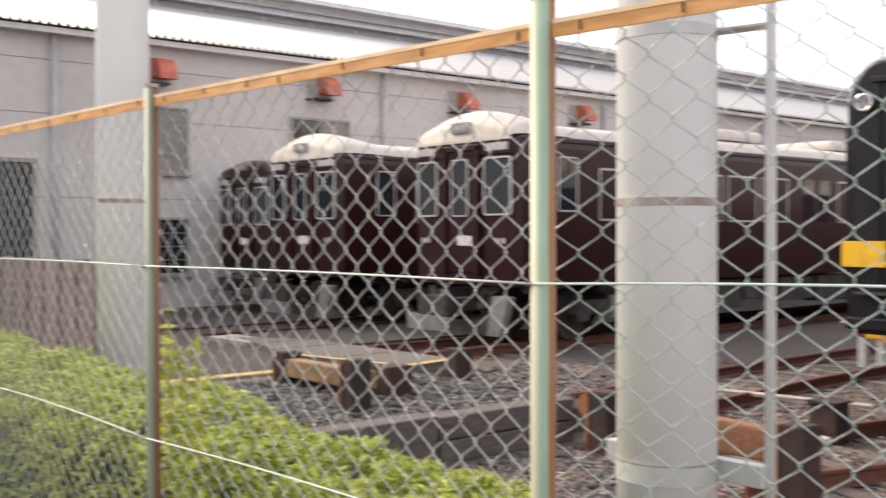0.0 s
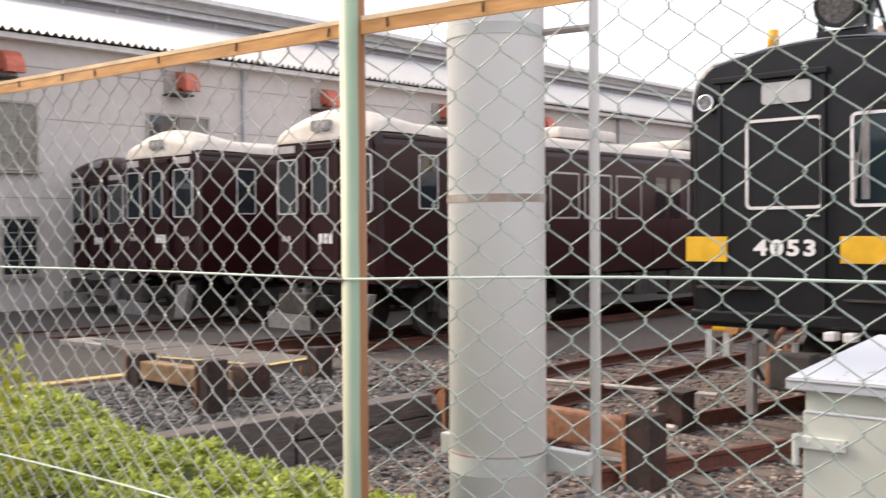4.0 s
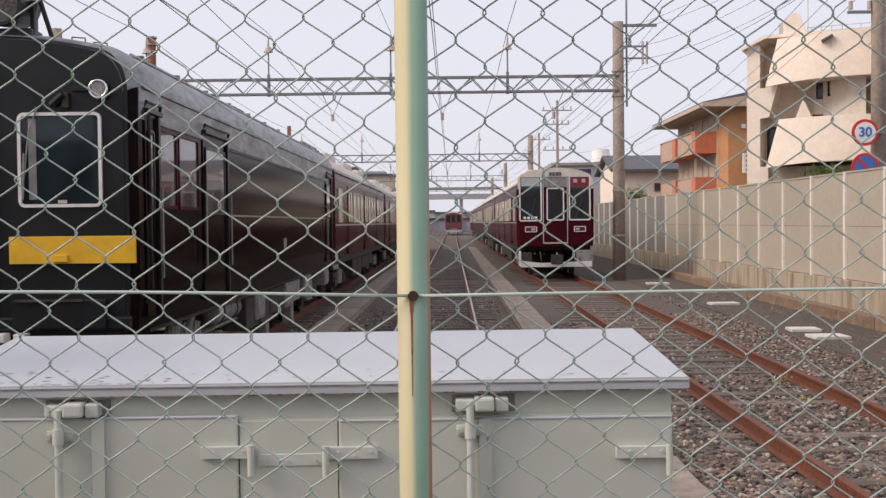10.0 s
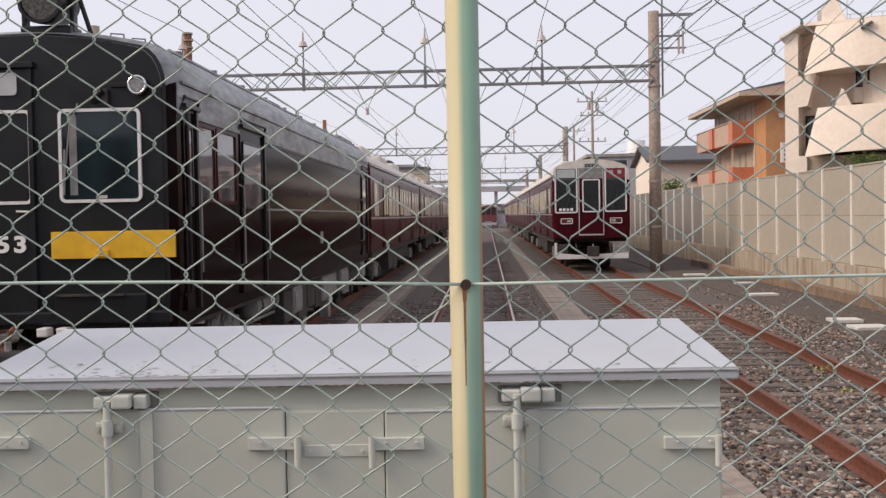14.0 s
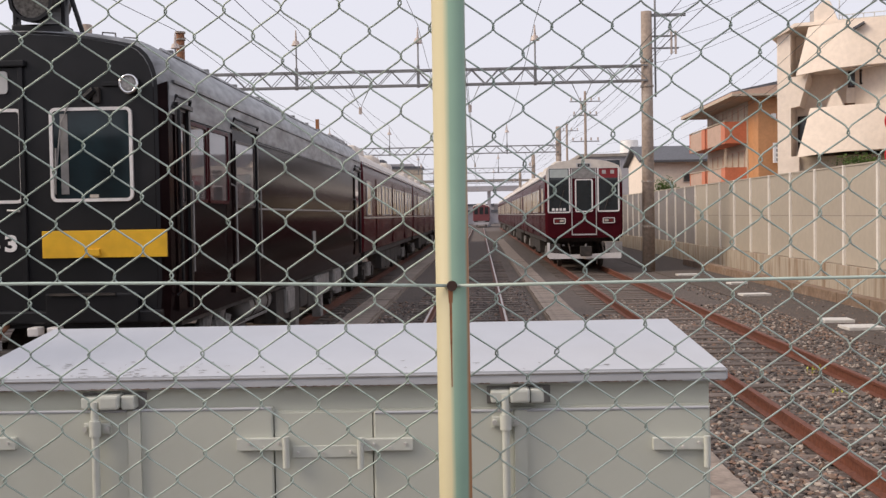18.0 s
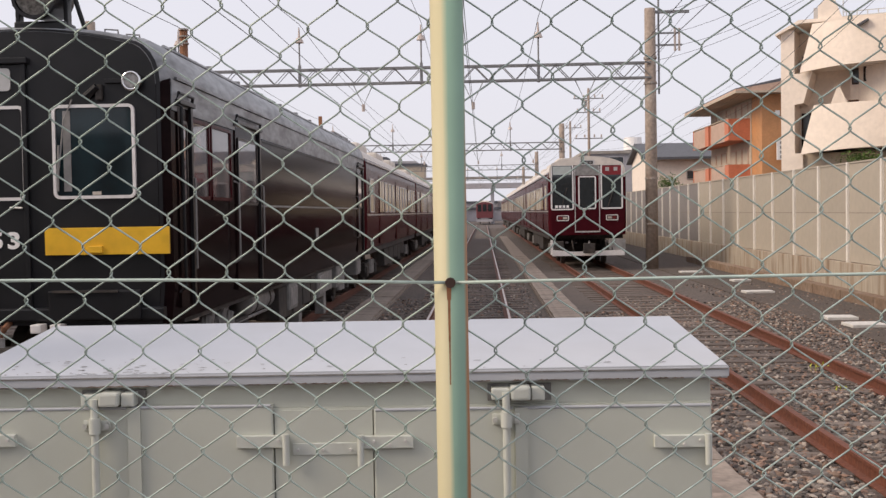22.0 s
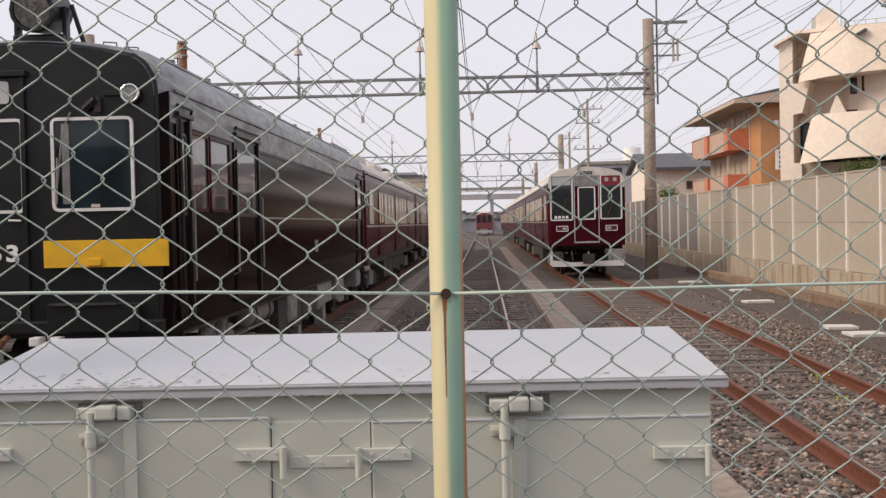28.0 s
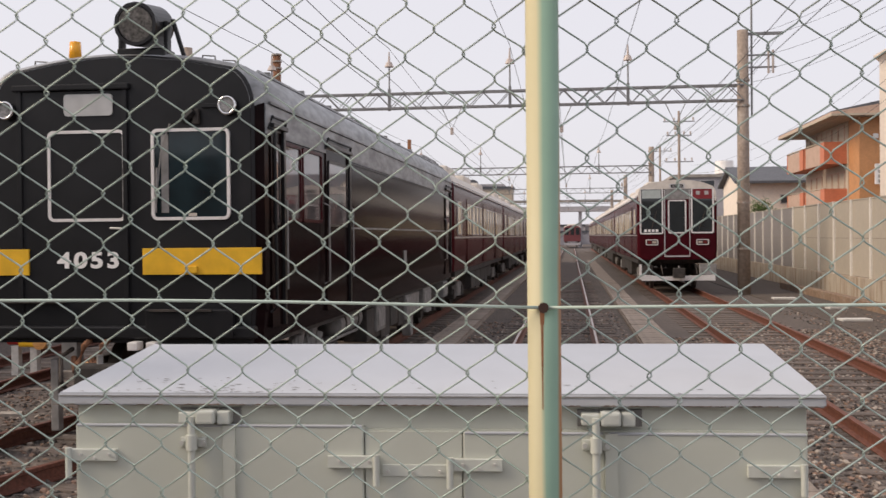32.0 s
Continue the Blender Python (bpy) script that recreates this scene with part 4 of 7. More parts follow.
for x in (.16, .34):
    part("hose_cock", boxes((x - .05, x + .05, -.17, -.02, .92, 1.0), bevel=.012), M_WHITEFRAME, black)
coupler(black, .66)
for x in (-.33, -.15):
    part("coil_hose", tubes([(x, .05, 1.02), (x, -.12, .96), (x - .04, -.16, .8), (x - .1, -.1, .72), (x - .16, .0, .84)], r=.03, n=8), M_RUSTBEAM, black, "rust-coloured hose loop")
# roof: searchlight, beacon, loops, conduits, hatch
sl_ = part("searchlight", tubes([(.18, .40, 4.02), (.18, .02, 3.97), (.18, -.02, 3.965)], r=.205, n=28), M_BLACK, black, "large black roof searchlight", smooth=False)
part("lens", tubes([(.18, -.022, 3.965), (.18, -.05, 3.96)], r=.165, n=28), M_LENSDARK, sl_, "large glass searchlight lens")
part("rim", ring(.18 - .205, .18 + .205, 3.76, 4.17, .03, .2, "y", -.06, -.01), M_BLACK, sl_)
for dx in (-.045, .405):
    part("yoke", boxes((.18 + dx - .20, .18 + dx - .16, .12, .22, 3.62, 4.02), bevel=.008), M_BLACK, sl_)
part("stand", boxes((-.05, .42, .05, .34, 3.66, 3.76), bevel=.02), M_BLACK, sl_)
part("stay", tubes([(.44, .22, 4.05), (.55, .25, 3.66)], r=.022, n=8), M_BLACK, sl_)
bc = part("beacon", cyl(-.58, .30, 3.66, 3.70, .07, 14), M_UNDER, black)
part("beacon_dome", cyl(-.58, .30, 3.70, 3.88, .062, 14, .052), M_AMBER, bc, "amber beacon dome", smooth=True)
for x, z in ((-1.12, 3.50), (-.88, 3.60), (.80, 3.61), (1.0, 3.56)):
    part("roof_loop", tubes([(x - .07, .2, z - .04), (x - .06, .2, z + .085), (x + .06, .2, z + .075), (x + .07, .2, z - .06)], r=.009, n=6), M_UNDERGREY, black)
for x, z in ((1.19, 3.57), (1.05, 3.615), (.92, 3.635)):
    part("roof_conduit", tubes([(x, .5, z), (x, BL - .4, z)], r=.022, n=6), M_GREYROOF, black)
part("gutter", boxes((1.355, 1.385, .25, BL - .15, 3.225, 3.25)), M_GREYROOF, black)
for k in range(11):
    y = .9 + k * 1.38
    part("conduit_clip", boxes((.90, 1.19, y, y + .05, 3.55, 3.632), bevel=.01), M_GREYROOF, black)
part("roof_tank", boxes((.86, 1.12, BL - 3.0, BL - 1.0, 3.56, 3.70), bevel=.03), M_GREYROOF, black, "low grey box on the roof edge")
part("belt_rail", boxes((1.358, 1.378, 3.9, BL - 1.6, 2.06, 2.085)), M_UNDERGREY, black)
part("window_rail", boxes((1.358, 1.376, 3.9, BL - 1.6, 2.90, 2.925)), M_BLACKSIDE, black)
part("roof_vent", boxes((.35, .75, 7.4, 8.3, 3.58, 3.86), bevel=.03), M_UNDER, black)
part("roof_post", boxes((.55, .62, 14.2, 14.3, 3.5, 4.15)), M_RUST, black)
bc = part("beacon", cyl(.42, 13.9, 3.62, 3.68, .08, 12), M_UNDER, black)
part("beacon_dome", cyl(.42, 13.9, 3.68, 3.88, .07, 12, .06), M_AMBER, bc, "amber beacon dome")
X = 1.363
part("letterboard", boxes((X - .01, X + .008, .12, BL - .2, 2.935, 3.215)), M_GREYROOF, black, "dusty grey letterboard")
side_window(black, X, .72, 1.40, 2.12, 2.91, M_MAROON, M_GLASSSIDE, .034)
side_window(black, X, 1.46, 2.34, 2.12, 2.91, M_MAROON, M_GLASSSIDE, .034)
for y0, w in ((.28, .36), (2.58, 1.2), (BL - 1.55, .95)):
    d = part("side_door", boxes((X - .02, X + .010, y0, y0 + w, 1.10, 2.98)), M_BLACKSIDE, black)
    part("door_pillar", boxes((X, X + .04, y0 + w, y0 + w + .07, 1.1, 3.02), bevel=.006), M_BLACK, d)
    part("door_hood", boxes((X, X + .06, y0 - .06, y0 + w + .1, 3.0, 3.045), bevel=.006), M_BLACK, d)
    f = part("door_window", ring(y0 + .08, y0 + w - .08, 2.08, 2.86, .03, .05, "x", X + .005, X + .024), M_BLACK, d)
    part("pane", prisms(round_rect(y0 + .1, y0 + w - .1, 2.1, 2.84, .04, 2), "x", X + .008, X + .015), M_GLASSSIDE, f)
for y0, y1 in ((.30, .62), (2.62, 3.74), (BL - 1.5, BL - .65)):
    part("door_rain_strip", tubes([(X + .01, y0 - .12, 2.98), (X + .05, y0 - .10, 3.10), (X + .05, y1 + .06, 3.10), (X + .01, y1 + .10, 2.96)], r=.016, n=8), M_BLACK, black, "black rain strip over the door")
for y in (.66, 2.50, 3.86, BL - 1.62):
    part("grab_rail", tubes([(X, y, 2.35), (X + .06, y, 2.32), (X + .06, y, 1.45), (X, y, 1.42)], r=.012, n=8), M_UNDERGREY, black, "thin grab rail beside the door")
part("side_plate", boxes((X, X + .012, 8.35, 8.62, 1.52, 1.72)), M_UNDERGREY, black, "small pale data plate")
part("air_tank", tubes([(1.02, 4.15, .80), (1.02, 4.2, .80), (1.02, 5.55, .80), (1.02, 5.6, .80)], r=.17, n=18), M_UNDERGREY, black, "grey air tank under the car", smooth=True)
for y in (4.45, 5.3):
    part("tank_strap", tubes([(1.02, y - .03, .80), (1.02, y + .03, .80)], r=.18, n=18), M_UNDER, black)
for k, (y, z, r) in enumerate(((1.75, .78, .07), (2.02, .86, .05), (2.30, .70, .09), (2.55, .88, .06), (2.75, .74, .07))):
    v = part("valve", tubes([(1.16, y, z - .12), (1.18, y, z), (1.20, y + .03, z + .10)], r=r, n=10), M_PLOUGH if k % 2 == 0 else M_UNDERGREY, black, "pale dusty brake valve")
    part("valve_pipe", tubes([(1.18, y, z + .08), (1.16, y + .14, z + .16), (1.10, y + .40, z + .12)], r=.018, n=6), M_RUSTBEAM if k == 1 else M_UNDERGREY, v)
for y0, y1, z0 in ((6.2, 6.9, .52), (9.0, 9.7, .48), (11.3, 12.4, .50), (BL - 1.3, BL - .5, .55)):
    bx = part("equipment_box", boxes((.86, 1.29, y0, y1, z0, .92), bevel=.025), M_PLOUGH, black, "pale dusty equipment box")
    part("box_lid", boxes((1.29, 1.305, y0 + .06, y1 - .06, z0 + .06, .86), bevel=.006), M_UNDERGREY, bx)
part("brake_rod", tubes([(1.1, 3.2, .62), (1.1, 12.8, .60)], r=.022, n=8), M_UNDERGREY, black, "long brake rod under the car")
for y in (7.6, 10.3):
    part("support_post", boxes((1.0, 1.18, y, y + .28, .08, .95), bevel=.02), M_UNDERGREY, black, "grey support under the car")
for i in range(3):
    maroon_car("maroon commuter car with pale roof behind the works car", XB, BY + 16.3 + i * 19.4, 18.9, (1,), group="maroon cars behind the works car", seed=20 + i, glass=M_BLIND, prof=PROF_EXP)

# older maroon trains in front of the depot
for k, (x, y) in enumerate(((-14.45, 12.5), (-19.88, 12.6), (-24.75, 13.9))):
    for i in range(2 if k == 0 else 1):
        c = maroon_car("older maroon car with a rounded cream roof front" if k < 2 else "older maroon car parked against the depot wall", x, y + i * 19.4, 18.9, (1,), group="maroon cars by the depot", seed=40 + k, dome=i == 0, paint=M_MAROONOLD, prof=PROF_OLD)
        c.matrix_basis = c.matrix_basis @ Matrix.Diagonal((1.02, 1.0, 1.10 if k < 2 else 1.06, 1.0))
        if i:
            continue
        # domed roof end
        bm = bmesh.new()
        rings = []
        section = PROF_OLD[4:] + [(-px, pz) for px, pz in PROF_OLD[4:-1][::-1]]
        for f in (0, .03, .07, .12, .18, .26, .36, .5, .65, .8, .92, 1.0):
            rise = math.sqrt(1 - (1 - min(f / .26, 1)) ** 2)
            crown = (.15 if k < 2 else .04) * math.sin(math.pi * min(1, .28 + .72 * f)) ** 1.3
            rings.append([bm.verts.new((px * (1.003 - .078 * (1 - rise)), -.06 + 1.5 * f, 3.285 + (pz - 3.285 + .012 + crown * (1 - (px / 1.4) ** 2)) * (.42 + .58 * rise))) for px, pz in section])
        for a, b in zip(rings, rings[1:]):
            for j in range(len(a) - 1):
                bm.faces.new((a[j], a[j + 1], b[j + 1], b[j]))
        cap = [bm.verts.new((v.co.x, -.06, 3.24)) for v in (rings[0][0], rings[0][-1])]
        bm.faces.new([cap[0]] + rings[0] + [cap[1]])
        part("brow", boxes((-1.24, 1.24, -.045, .06, 3.02, 3.25), bevel=.012), M_MAROONOLD, c, "maroon panel under the roof end")
        bmesh.ops.recalc_face_normals(bm, faces=bm.faces)
        part("roof_dome", bm, M_CREAMOLD if k < 2 else M_MAROONOLD, c, "rounded cream roof end" if k < 2 else "", smooth=True)
        wl = front_window(c, -1.25, -.70, 2.06, 2.98, y=-.02, w=.024, fm=M_THINFRAME)
        wr = front_window(c, .54, 1.22, 2.06, 2.98, y=-.02, w=.024, fm=M_THINFRAME)
        dr = part("end_door", boxes((-.42, .36, -.03, .02, 1.15, 3.14), bevel=.008), M_MAROONOLD, c)
        f = part("door_window", ring(-.30, .14, 2.05, 2.98, .018, .06, "y", -.055, -.02), M_THINFRAME, dr)
        part("pane", prisms(round_rect(-.28, .12, 2.07, 2.96, .04, 3), "y", -.04, -.028), M_GLASS, f)
        part("gangway", boxes((-.50, -.42, -.09, .02, 1.1, 3.18), (.36, .44, -.09, .02, 1.1, 3.18), (-.50, .44, -.09, .02, 3.10, 3.20), bevel=.015), M_MAROONOLD, c, "dark gangway surround")
        sg = part("destination_box", prisms(round_rect(-.26, .24, 3.40, 3.57, .04), "y", -.095, .2), M_UNDERGREY, c)
        for dx in (-.09, .08):
            part("display_mark", boxes((dx - .06, dx + .06, -.104, -.094, 3.44, 3.53)), M_LENS, sg)
        for sx in (-1.0, .98):
            lamp_pair(c, sx, 1.66)
        for x0, x1 in ((-1.2, -.75), (.6, 1.15)):
            part("sign_plate", boxes((x0, x1, -.055, -.03, 3.08, 3.20), bevel=.004), M_DOORPALE, c, "pale plate over the window")
        for q in range(3):
            part("number_bar", boxes((-.13 + q * .13, -.04 + q * .13, -.04, -.028, 1.58, 1.74)), M_WHITE, dr)
        part("plough", prisms([(-1.25, .18), (-.10, .18), (-.10, .40), (-1.3, .44)], "y", -.28, -.18), M_PLOUGH, c, "pale grey plough plate")
        part("plough", prisms([(-.08, .20), (.80, .20), (.86, .38), (-.08, .38)], "y", -.26, -.18), M_UNDER, c, "dark part of the plough plate")
        part("side_skirt", prisms([(.84, .18), (1.16, .18), (1.38, .80), (1.0, .80)], "y", -.26, -.1), M_PLOUGH, c, "grey slanted corner skirt")
        part("side_skirt", prisms([(-.62, .42), (-1.0, .42), (-1.0, .75), (-.7, .75)], "y", -.24, -.1), M_UNDER, c)
        coupler(c)
        # rounded cab side: narrow door with a tall window behind the front
        side_window(c, 1.366, .95, 1.45, 2.12, 3.0, M_THINFRAME, M_GLASS, .022)


# ---- wire fence along the street ----
FENCE = [(-11.66, 1.17), (-10.2, 1.17), (-8.73, 1.172), (-7.26, 1.174), (-5.79, 1.175), (-4.308, 1.180), (-2.832, 1.186), (-1.424, 1.228), (-0.026, 1.378), (1.39, 1.396)]
F_TOP, F_MID, F_LOW, F_BOT = 2.315, 1.862, 1.405, 0.920
RAIL_TOP = (2.43, 2.41, 2.39, 2.37, 2.350, 2.327, 2.313, 2.299, 2.297, 2.297)      # the top rail falls a little along the street
PITCH_X, PITCH_Z, WIRE_R = 0.0790, 0.0710, 0.00128
fence = thing("wire_fence", pose(0, 0, 0), "rusting pale green chain-link fence with an orange rusted top rail", "fence", kind="structure")
for i, (x, y) in enumerate(FENCE):
    bm = bmesh.new()
    top, pr = RAIL_TOP[i] + (.030 if i < 7 else .042), (.0185 if i < 7 else .0215)
    tube(bm, [(x, y, .60), (x, y, top)], pr, 20)
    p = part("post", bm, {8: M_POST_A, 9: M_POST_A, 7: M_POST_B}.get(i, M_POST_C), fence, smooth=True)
    bm = bmesh.new()
    tube(bm, [(x, y, top - .008), (x, y, top + .002)], pr + .0009, 20)
    part("cap", bm, M_BAND, p, "weathered rusty post cap")
    bm = bmesh.new()
    tube(bm, [(x - (.014 if i < 8 else 0), y - (.016 if i < 8 else .0205), F_MID), (x - (.016 if i < 8 else 0), y - (.023 if i < 8 else .027), F_MID)], .0052 if i < 8 else .0068, 10)
    part("bolt", bm, M_RUSTDARK, p, "rusty bolt")
    if i == 8:
        st = bmesh.new()
        for k, (w0, z0, z1) in enumerate(((.0034, .0, -.022), (.0017, -.022, -.075), (.0009, -.075, -.13))):
            vs = [st.verts.new((x + sx * w0 * (1 - .3 * f) - .002, y - .02165, F_MID + (z0 if f == 0 else z1))) for sx, f in ((-1, 0), (1, 0), (1, 1), (-1, 1))]
            st.faces.new(vs)
        part("rust_streak", st, M_RUST, p, "thin rust streak below the bolt")


def mesh_wire(bm, o, u, nrm, w, x, i, rng, slack=0.0):
    """One zigzag wire of the woven mesh, hooked into its neighbours."""
    amp = PITCH_X / 4 + WIRE_R * 0.9
    pts = []
    rows = 39
    drift = 0.0
    for r in range(rows):
        z = 2.307 - r * .036 if r <= 14 else 1.803 - (r - 14) * .0346      # the rows lie closer lower down
        right = (r + i) % 2 == 0
        sx = amp if right else -amp
        jx, jz = rng.uniform(-.0016, .0016), rng.uniform(-.0014, .0014)
        s = -1 if right else 1
        for g, f, yy in ((.0018, .0, -s * 1.1), (-.0018, .0, s * 1.1), (-.0030, .10, s * 1.5), (.0030, .90, s * 1.5)):
            px = min(max(x + jx + sx * (1 - 2 * f), .0), w)
            pts.append(o + u * px + nrm * (yy * WIRE_R + slack * max(0, math.sin(math.pi * px / w)) ** .8) + Vector((0, 0, z + jz + g - f * PITCH_Z / 2)))
    tube(bm, pts, WIRE_R, 5, False)


def mesh_panel(a, b, dist, single, slack=0.0, wire_mat=M_MESH):
    """Woven diamond wire between two posts, behind them. dist: how far the panel starts from the bolted post."""
    d = Vector((b[0] - a[0], b[1] - a[1], 0))
    w = d.length
    u = d.normalized()
    nrm = Vector((-u.y, u.x, 0))
    o = Vector((a[0], a[1], 0)) + nrm * .028
    step = PITCH_X / 2
    i = math.ceil((-.0013 - dist) / step * -1)
    x = -.0013 - dist + i * step
    rng = random.Random(int(a[0] * 100))
    joined = None if single else bmesh.new()
    while x < w:
        bm = bmesh.new() if single else joined
        mesh_wire(bm, o, u, nrm, w, x, i, rng, slack)
        if single:
            part("mesh_wire", bm, wire_mat, fence, smooth=True)
        x += step
        i += 1
    if joined:
        tagged(part("wire_mesh", joined, wire_mat, fence, "silvery diamond wire mesh", smooth=True), kind="stuff")


RUN = [0.0]
for a, b in zip(FENCE, FENCE[1:]):
    RUN.append(RUN[-1] + math.dist(a, b))
BOLTED = RUN[8]
for i, (a, b) in enumerate(zip(FENCE, FENCE[1:])):
    # left panels take a paler wire, its bright lighting put into the colour
    mesh_panel(a, b, RUN[i] - BOLTED, i >= 5, {7: .10, 8: .034}.get(i, 0.0), M_MESH if i > 6 else M_MESHGREY)
    for z, r in ((F_MID, .0022), (F_LOW, .0022)):
        bm = bmesh.new()
        pts = []
        for k in range(9):
            f = k / 8
            pts.append((a[0] + (b[0] - a[0]) * f, a[1] + (b[1] - a[1]) * f - .022 + .02 * math.sin(math.pi * f), z + (.014 if i == 7 else .002) * math.sin(math.pi * f)))
        tube(bm, pts, r, 6)
        part("tension_wire", bm, M_WIRE, fence, "pale tension wire", smooth=True)
    d = Vector((b[0] - a[0], b[1] - a[1], 0))
    ang = math.degrees(math.atan2(d.y, d.x))
    for z, nm in ((F_TOP, "top_rail"), (F_BOT, "bottom_rail")):
        bm = bmesh.new()
        za, zb = (RAIL_TOP[i] - z, RAIL_TOP[i + 1] - z) if nm == "top_rail" else (0, 0)
        box(bm, .022, d.length - .022, -.004, .0, z - .030, z, .001)
        box(bm, .022, d.length - .022, 0, .03, z - .004, z, .001)
        ob = part(nm, bm, M_RUSTPAINT if nm == "top_rail" else M_OLDRAIL, fence, "orange rusted angle rail" if nm == "top_rail" else "brown weathered bottom rail")
        lift = Matrix.Identity(4)
        lift[2][0], lift[2][3] = (zb - za) / d.length, za
        ob.data.transform(lift)
        ob.matrix_basis = pose(a[0], a[1], 0, 0, 0, ang)
        lip = bmesh.new()
        box(lip, .024, d.length - .024, -.0052, -.0036, z - .0075, z + .0006, .0004)
        lp = part("upper_lip", lip, M_RAILLIP if nm == "top_rail" else M_OLDRAIL, ob, "upper edge strip, paler on the top rail")
        lp.data.transform(lift)
        if nm == "top_rail":
            rngt = random.Random(i + 40)
            at = .08
            while at < d.length - .05:
                tk = part("wire_tie", boxes((-.0012, .0012, -.0066, -.0035, -.0075, .0075)), M_RUSTDARK, ob)
                tk.matrix_basis = pose(at, 0, z - .0155 + za + (zb - za) * at / d.length + rngt.uniform(-.003, .003), 0, rngt.uniform(-12, 12), 0)
                at += rngt.uniform(.13, .26)

# ---- low block wall under the fence ----
curb = thing("block_wall", pose(0, 0, 0), "low brown block wall under the fence", "wall", kind="structure")
part("wall_body", boxes((-16, 2.2, 1.075, 1.45, GZ - .3, .815)), M_BLOCK, curb)
bk = bmesh.new()
box(bk, -.193, .193, -.02, .02, -.093, .093, .006)
BLOCK_MESH = bpy.data.meshes.new("block")
bk.to_mesh(BLOCK_MESH)
bk.free()
BLOCK_MESH.materials.append(M_BLOCK)
for r in range(4):
    for k in range(32):
        o = new("block", BLOCK_MESH)
        o.parent = curb
        o.matrix_basis = pose(-14.6 + k * .395 + (r % 2) * .197, 1.065, .72 - r * .195)
cp_ = bmesh.new()
box(cp_, -.196, .196, -.20, .20, -.02, .02, .008)
COPING_MESH = bpy.data.meshes.new("coping_stone")
cp_.to_mesh(COPING_MESH)
cp_.free()
COPING_MESH.materials.append(M_BLOCK)
for k in range(42):
    o = new("coping_stone", COPING_MESH)
    o.parent = curb
    o.matrix_basis = pose(-14.6 + k * .395, 1.25, .835)

# ---- steel equipment box behind the fence ----
cab = thing("equipment_box", pose(-0.305, 2.345, 0, 0, 0, 2.0), "pale grey-green steel equipment box with a sloping lid", "cabinet")
HW = .862
part("body", boxes((-HW + .035, HW - .035, .03, .59, GZ - .05, 1.60), bevel=.004), M_BOX, cab)
bm = prisms([(0, 1.574), (0, 1.603), (.62, 1.652), (.62, 1.620)], "x", -HW, HW)
bmesh.ops.bevel(bm, geom=list(bm.edges), offset=.004, segments=2, affect="EDGES")
part("lid", bm, M_BOXLID, cab, "pale lid sloping to the front, paint worn at its edge")
rngc = random.Random(5)
chips = bmesh.new()
for k in range(90):
    cx = rngc.gauss(-.52, .16) if k < 75 else rngc.uniform(-.1, .8)
    cy = .006 + .16 * rngc.random() ** 1.6
    if abs(cx) > .84:
        continue
    w, h = rngc.uniform(.002, .013), rngc.uniform(.0015, .005)
    turn = rngc.uniform(-.4, .6)
    ring_ = []
    for q in range(7):
        a = q * 2 * math.pi / 7
        e = rngc.uniform(.4, 1.0)
        ux, uy = w * e * math.cos(a), h * e * math.sin(a)
        yy = max(cy + uy + ux * turn, .005)
        ring_.append(chips.verts.new((cx + ux, yy, 1.6042 + .049 * yy / .62)))
    chips.faces.new(ring_)
tagged(part("chipped_paint", chips, M_CHIP, cab, "flaked paint along the lid's front"), kind="stuff")
part("lid_seam", boxes((-HW + .004, HW - .004, -.0015, .001, 1.594, 1.597)), M_CHIP, cab, "thin worn line along the lid's edge")
worn = bmesh.new()
for k in range(60):
    cx, w, h = rngc.uniform(-.85, .85), rngc.uniform(.004, .030), rngc.uniform(.0015, .0045)
    vs = [worn.verts.new((cx + dx * w, -.0006, 1.5755 + dz * h)) for dx, dz in ((-1, 0), (-.3, .9), (.2, .5), (.7, 1), (1, .1))]
    worn.faces.new(vs)
tagged(part("worn_edge", worn, M_WORNEDGE, cab, "brown worn lower edge of the lid"), kind="stuff")
part("rim_strip", boxes((-HW + .036, HW - .036, .018, .032, 1.513, 1.520)), M_BOX, cab)
S = 1 / 815.0      # metres to a unit of the front's drawing, from its middle at 780


def fx(u):
    return (u - 780) * S


def fz(v):
    return 1.572 - (v - 722) * S


for u0, u1 in ((108, 395), (395, 657), (837, 1096), (1096, 1452)):
    d = part("door", boxes((fx(u0) + .0015, fx(u1) - .0015, .006, .032, GZ + .1, fz(757 if u0 < 700 else 768)), bevel=.005), M_BOX, cab)
    # lid paint on the bead stands for the highlight along the rolled edge
    part("top_bead", tubes([(fx(u0) + .006, .007, fz(758 if u0 < 700 else 769)), (fx(u1) - .006, .007, fz(758 if u0 < 700 else 769))], r=.0035, n=8), M_BOXLID, d, "rolled top edge, its highlight put in as lid paint")
    if u0 in (395, 1096):
        part("edge_strip", boxes((fx(u0) - .002, fx(u0) + .026, -.002, .008, GZ + .1, fz(757 if u0 < 700 else 768))), M_BOX, d)
part("centre_panel", boxes((fx(658), fx(836), .011, .031, GZ + .1, fz(768))), M_BOX, cab)
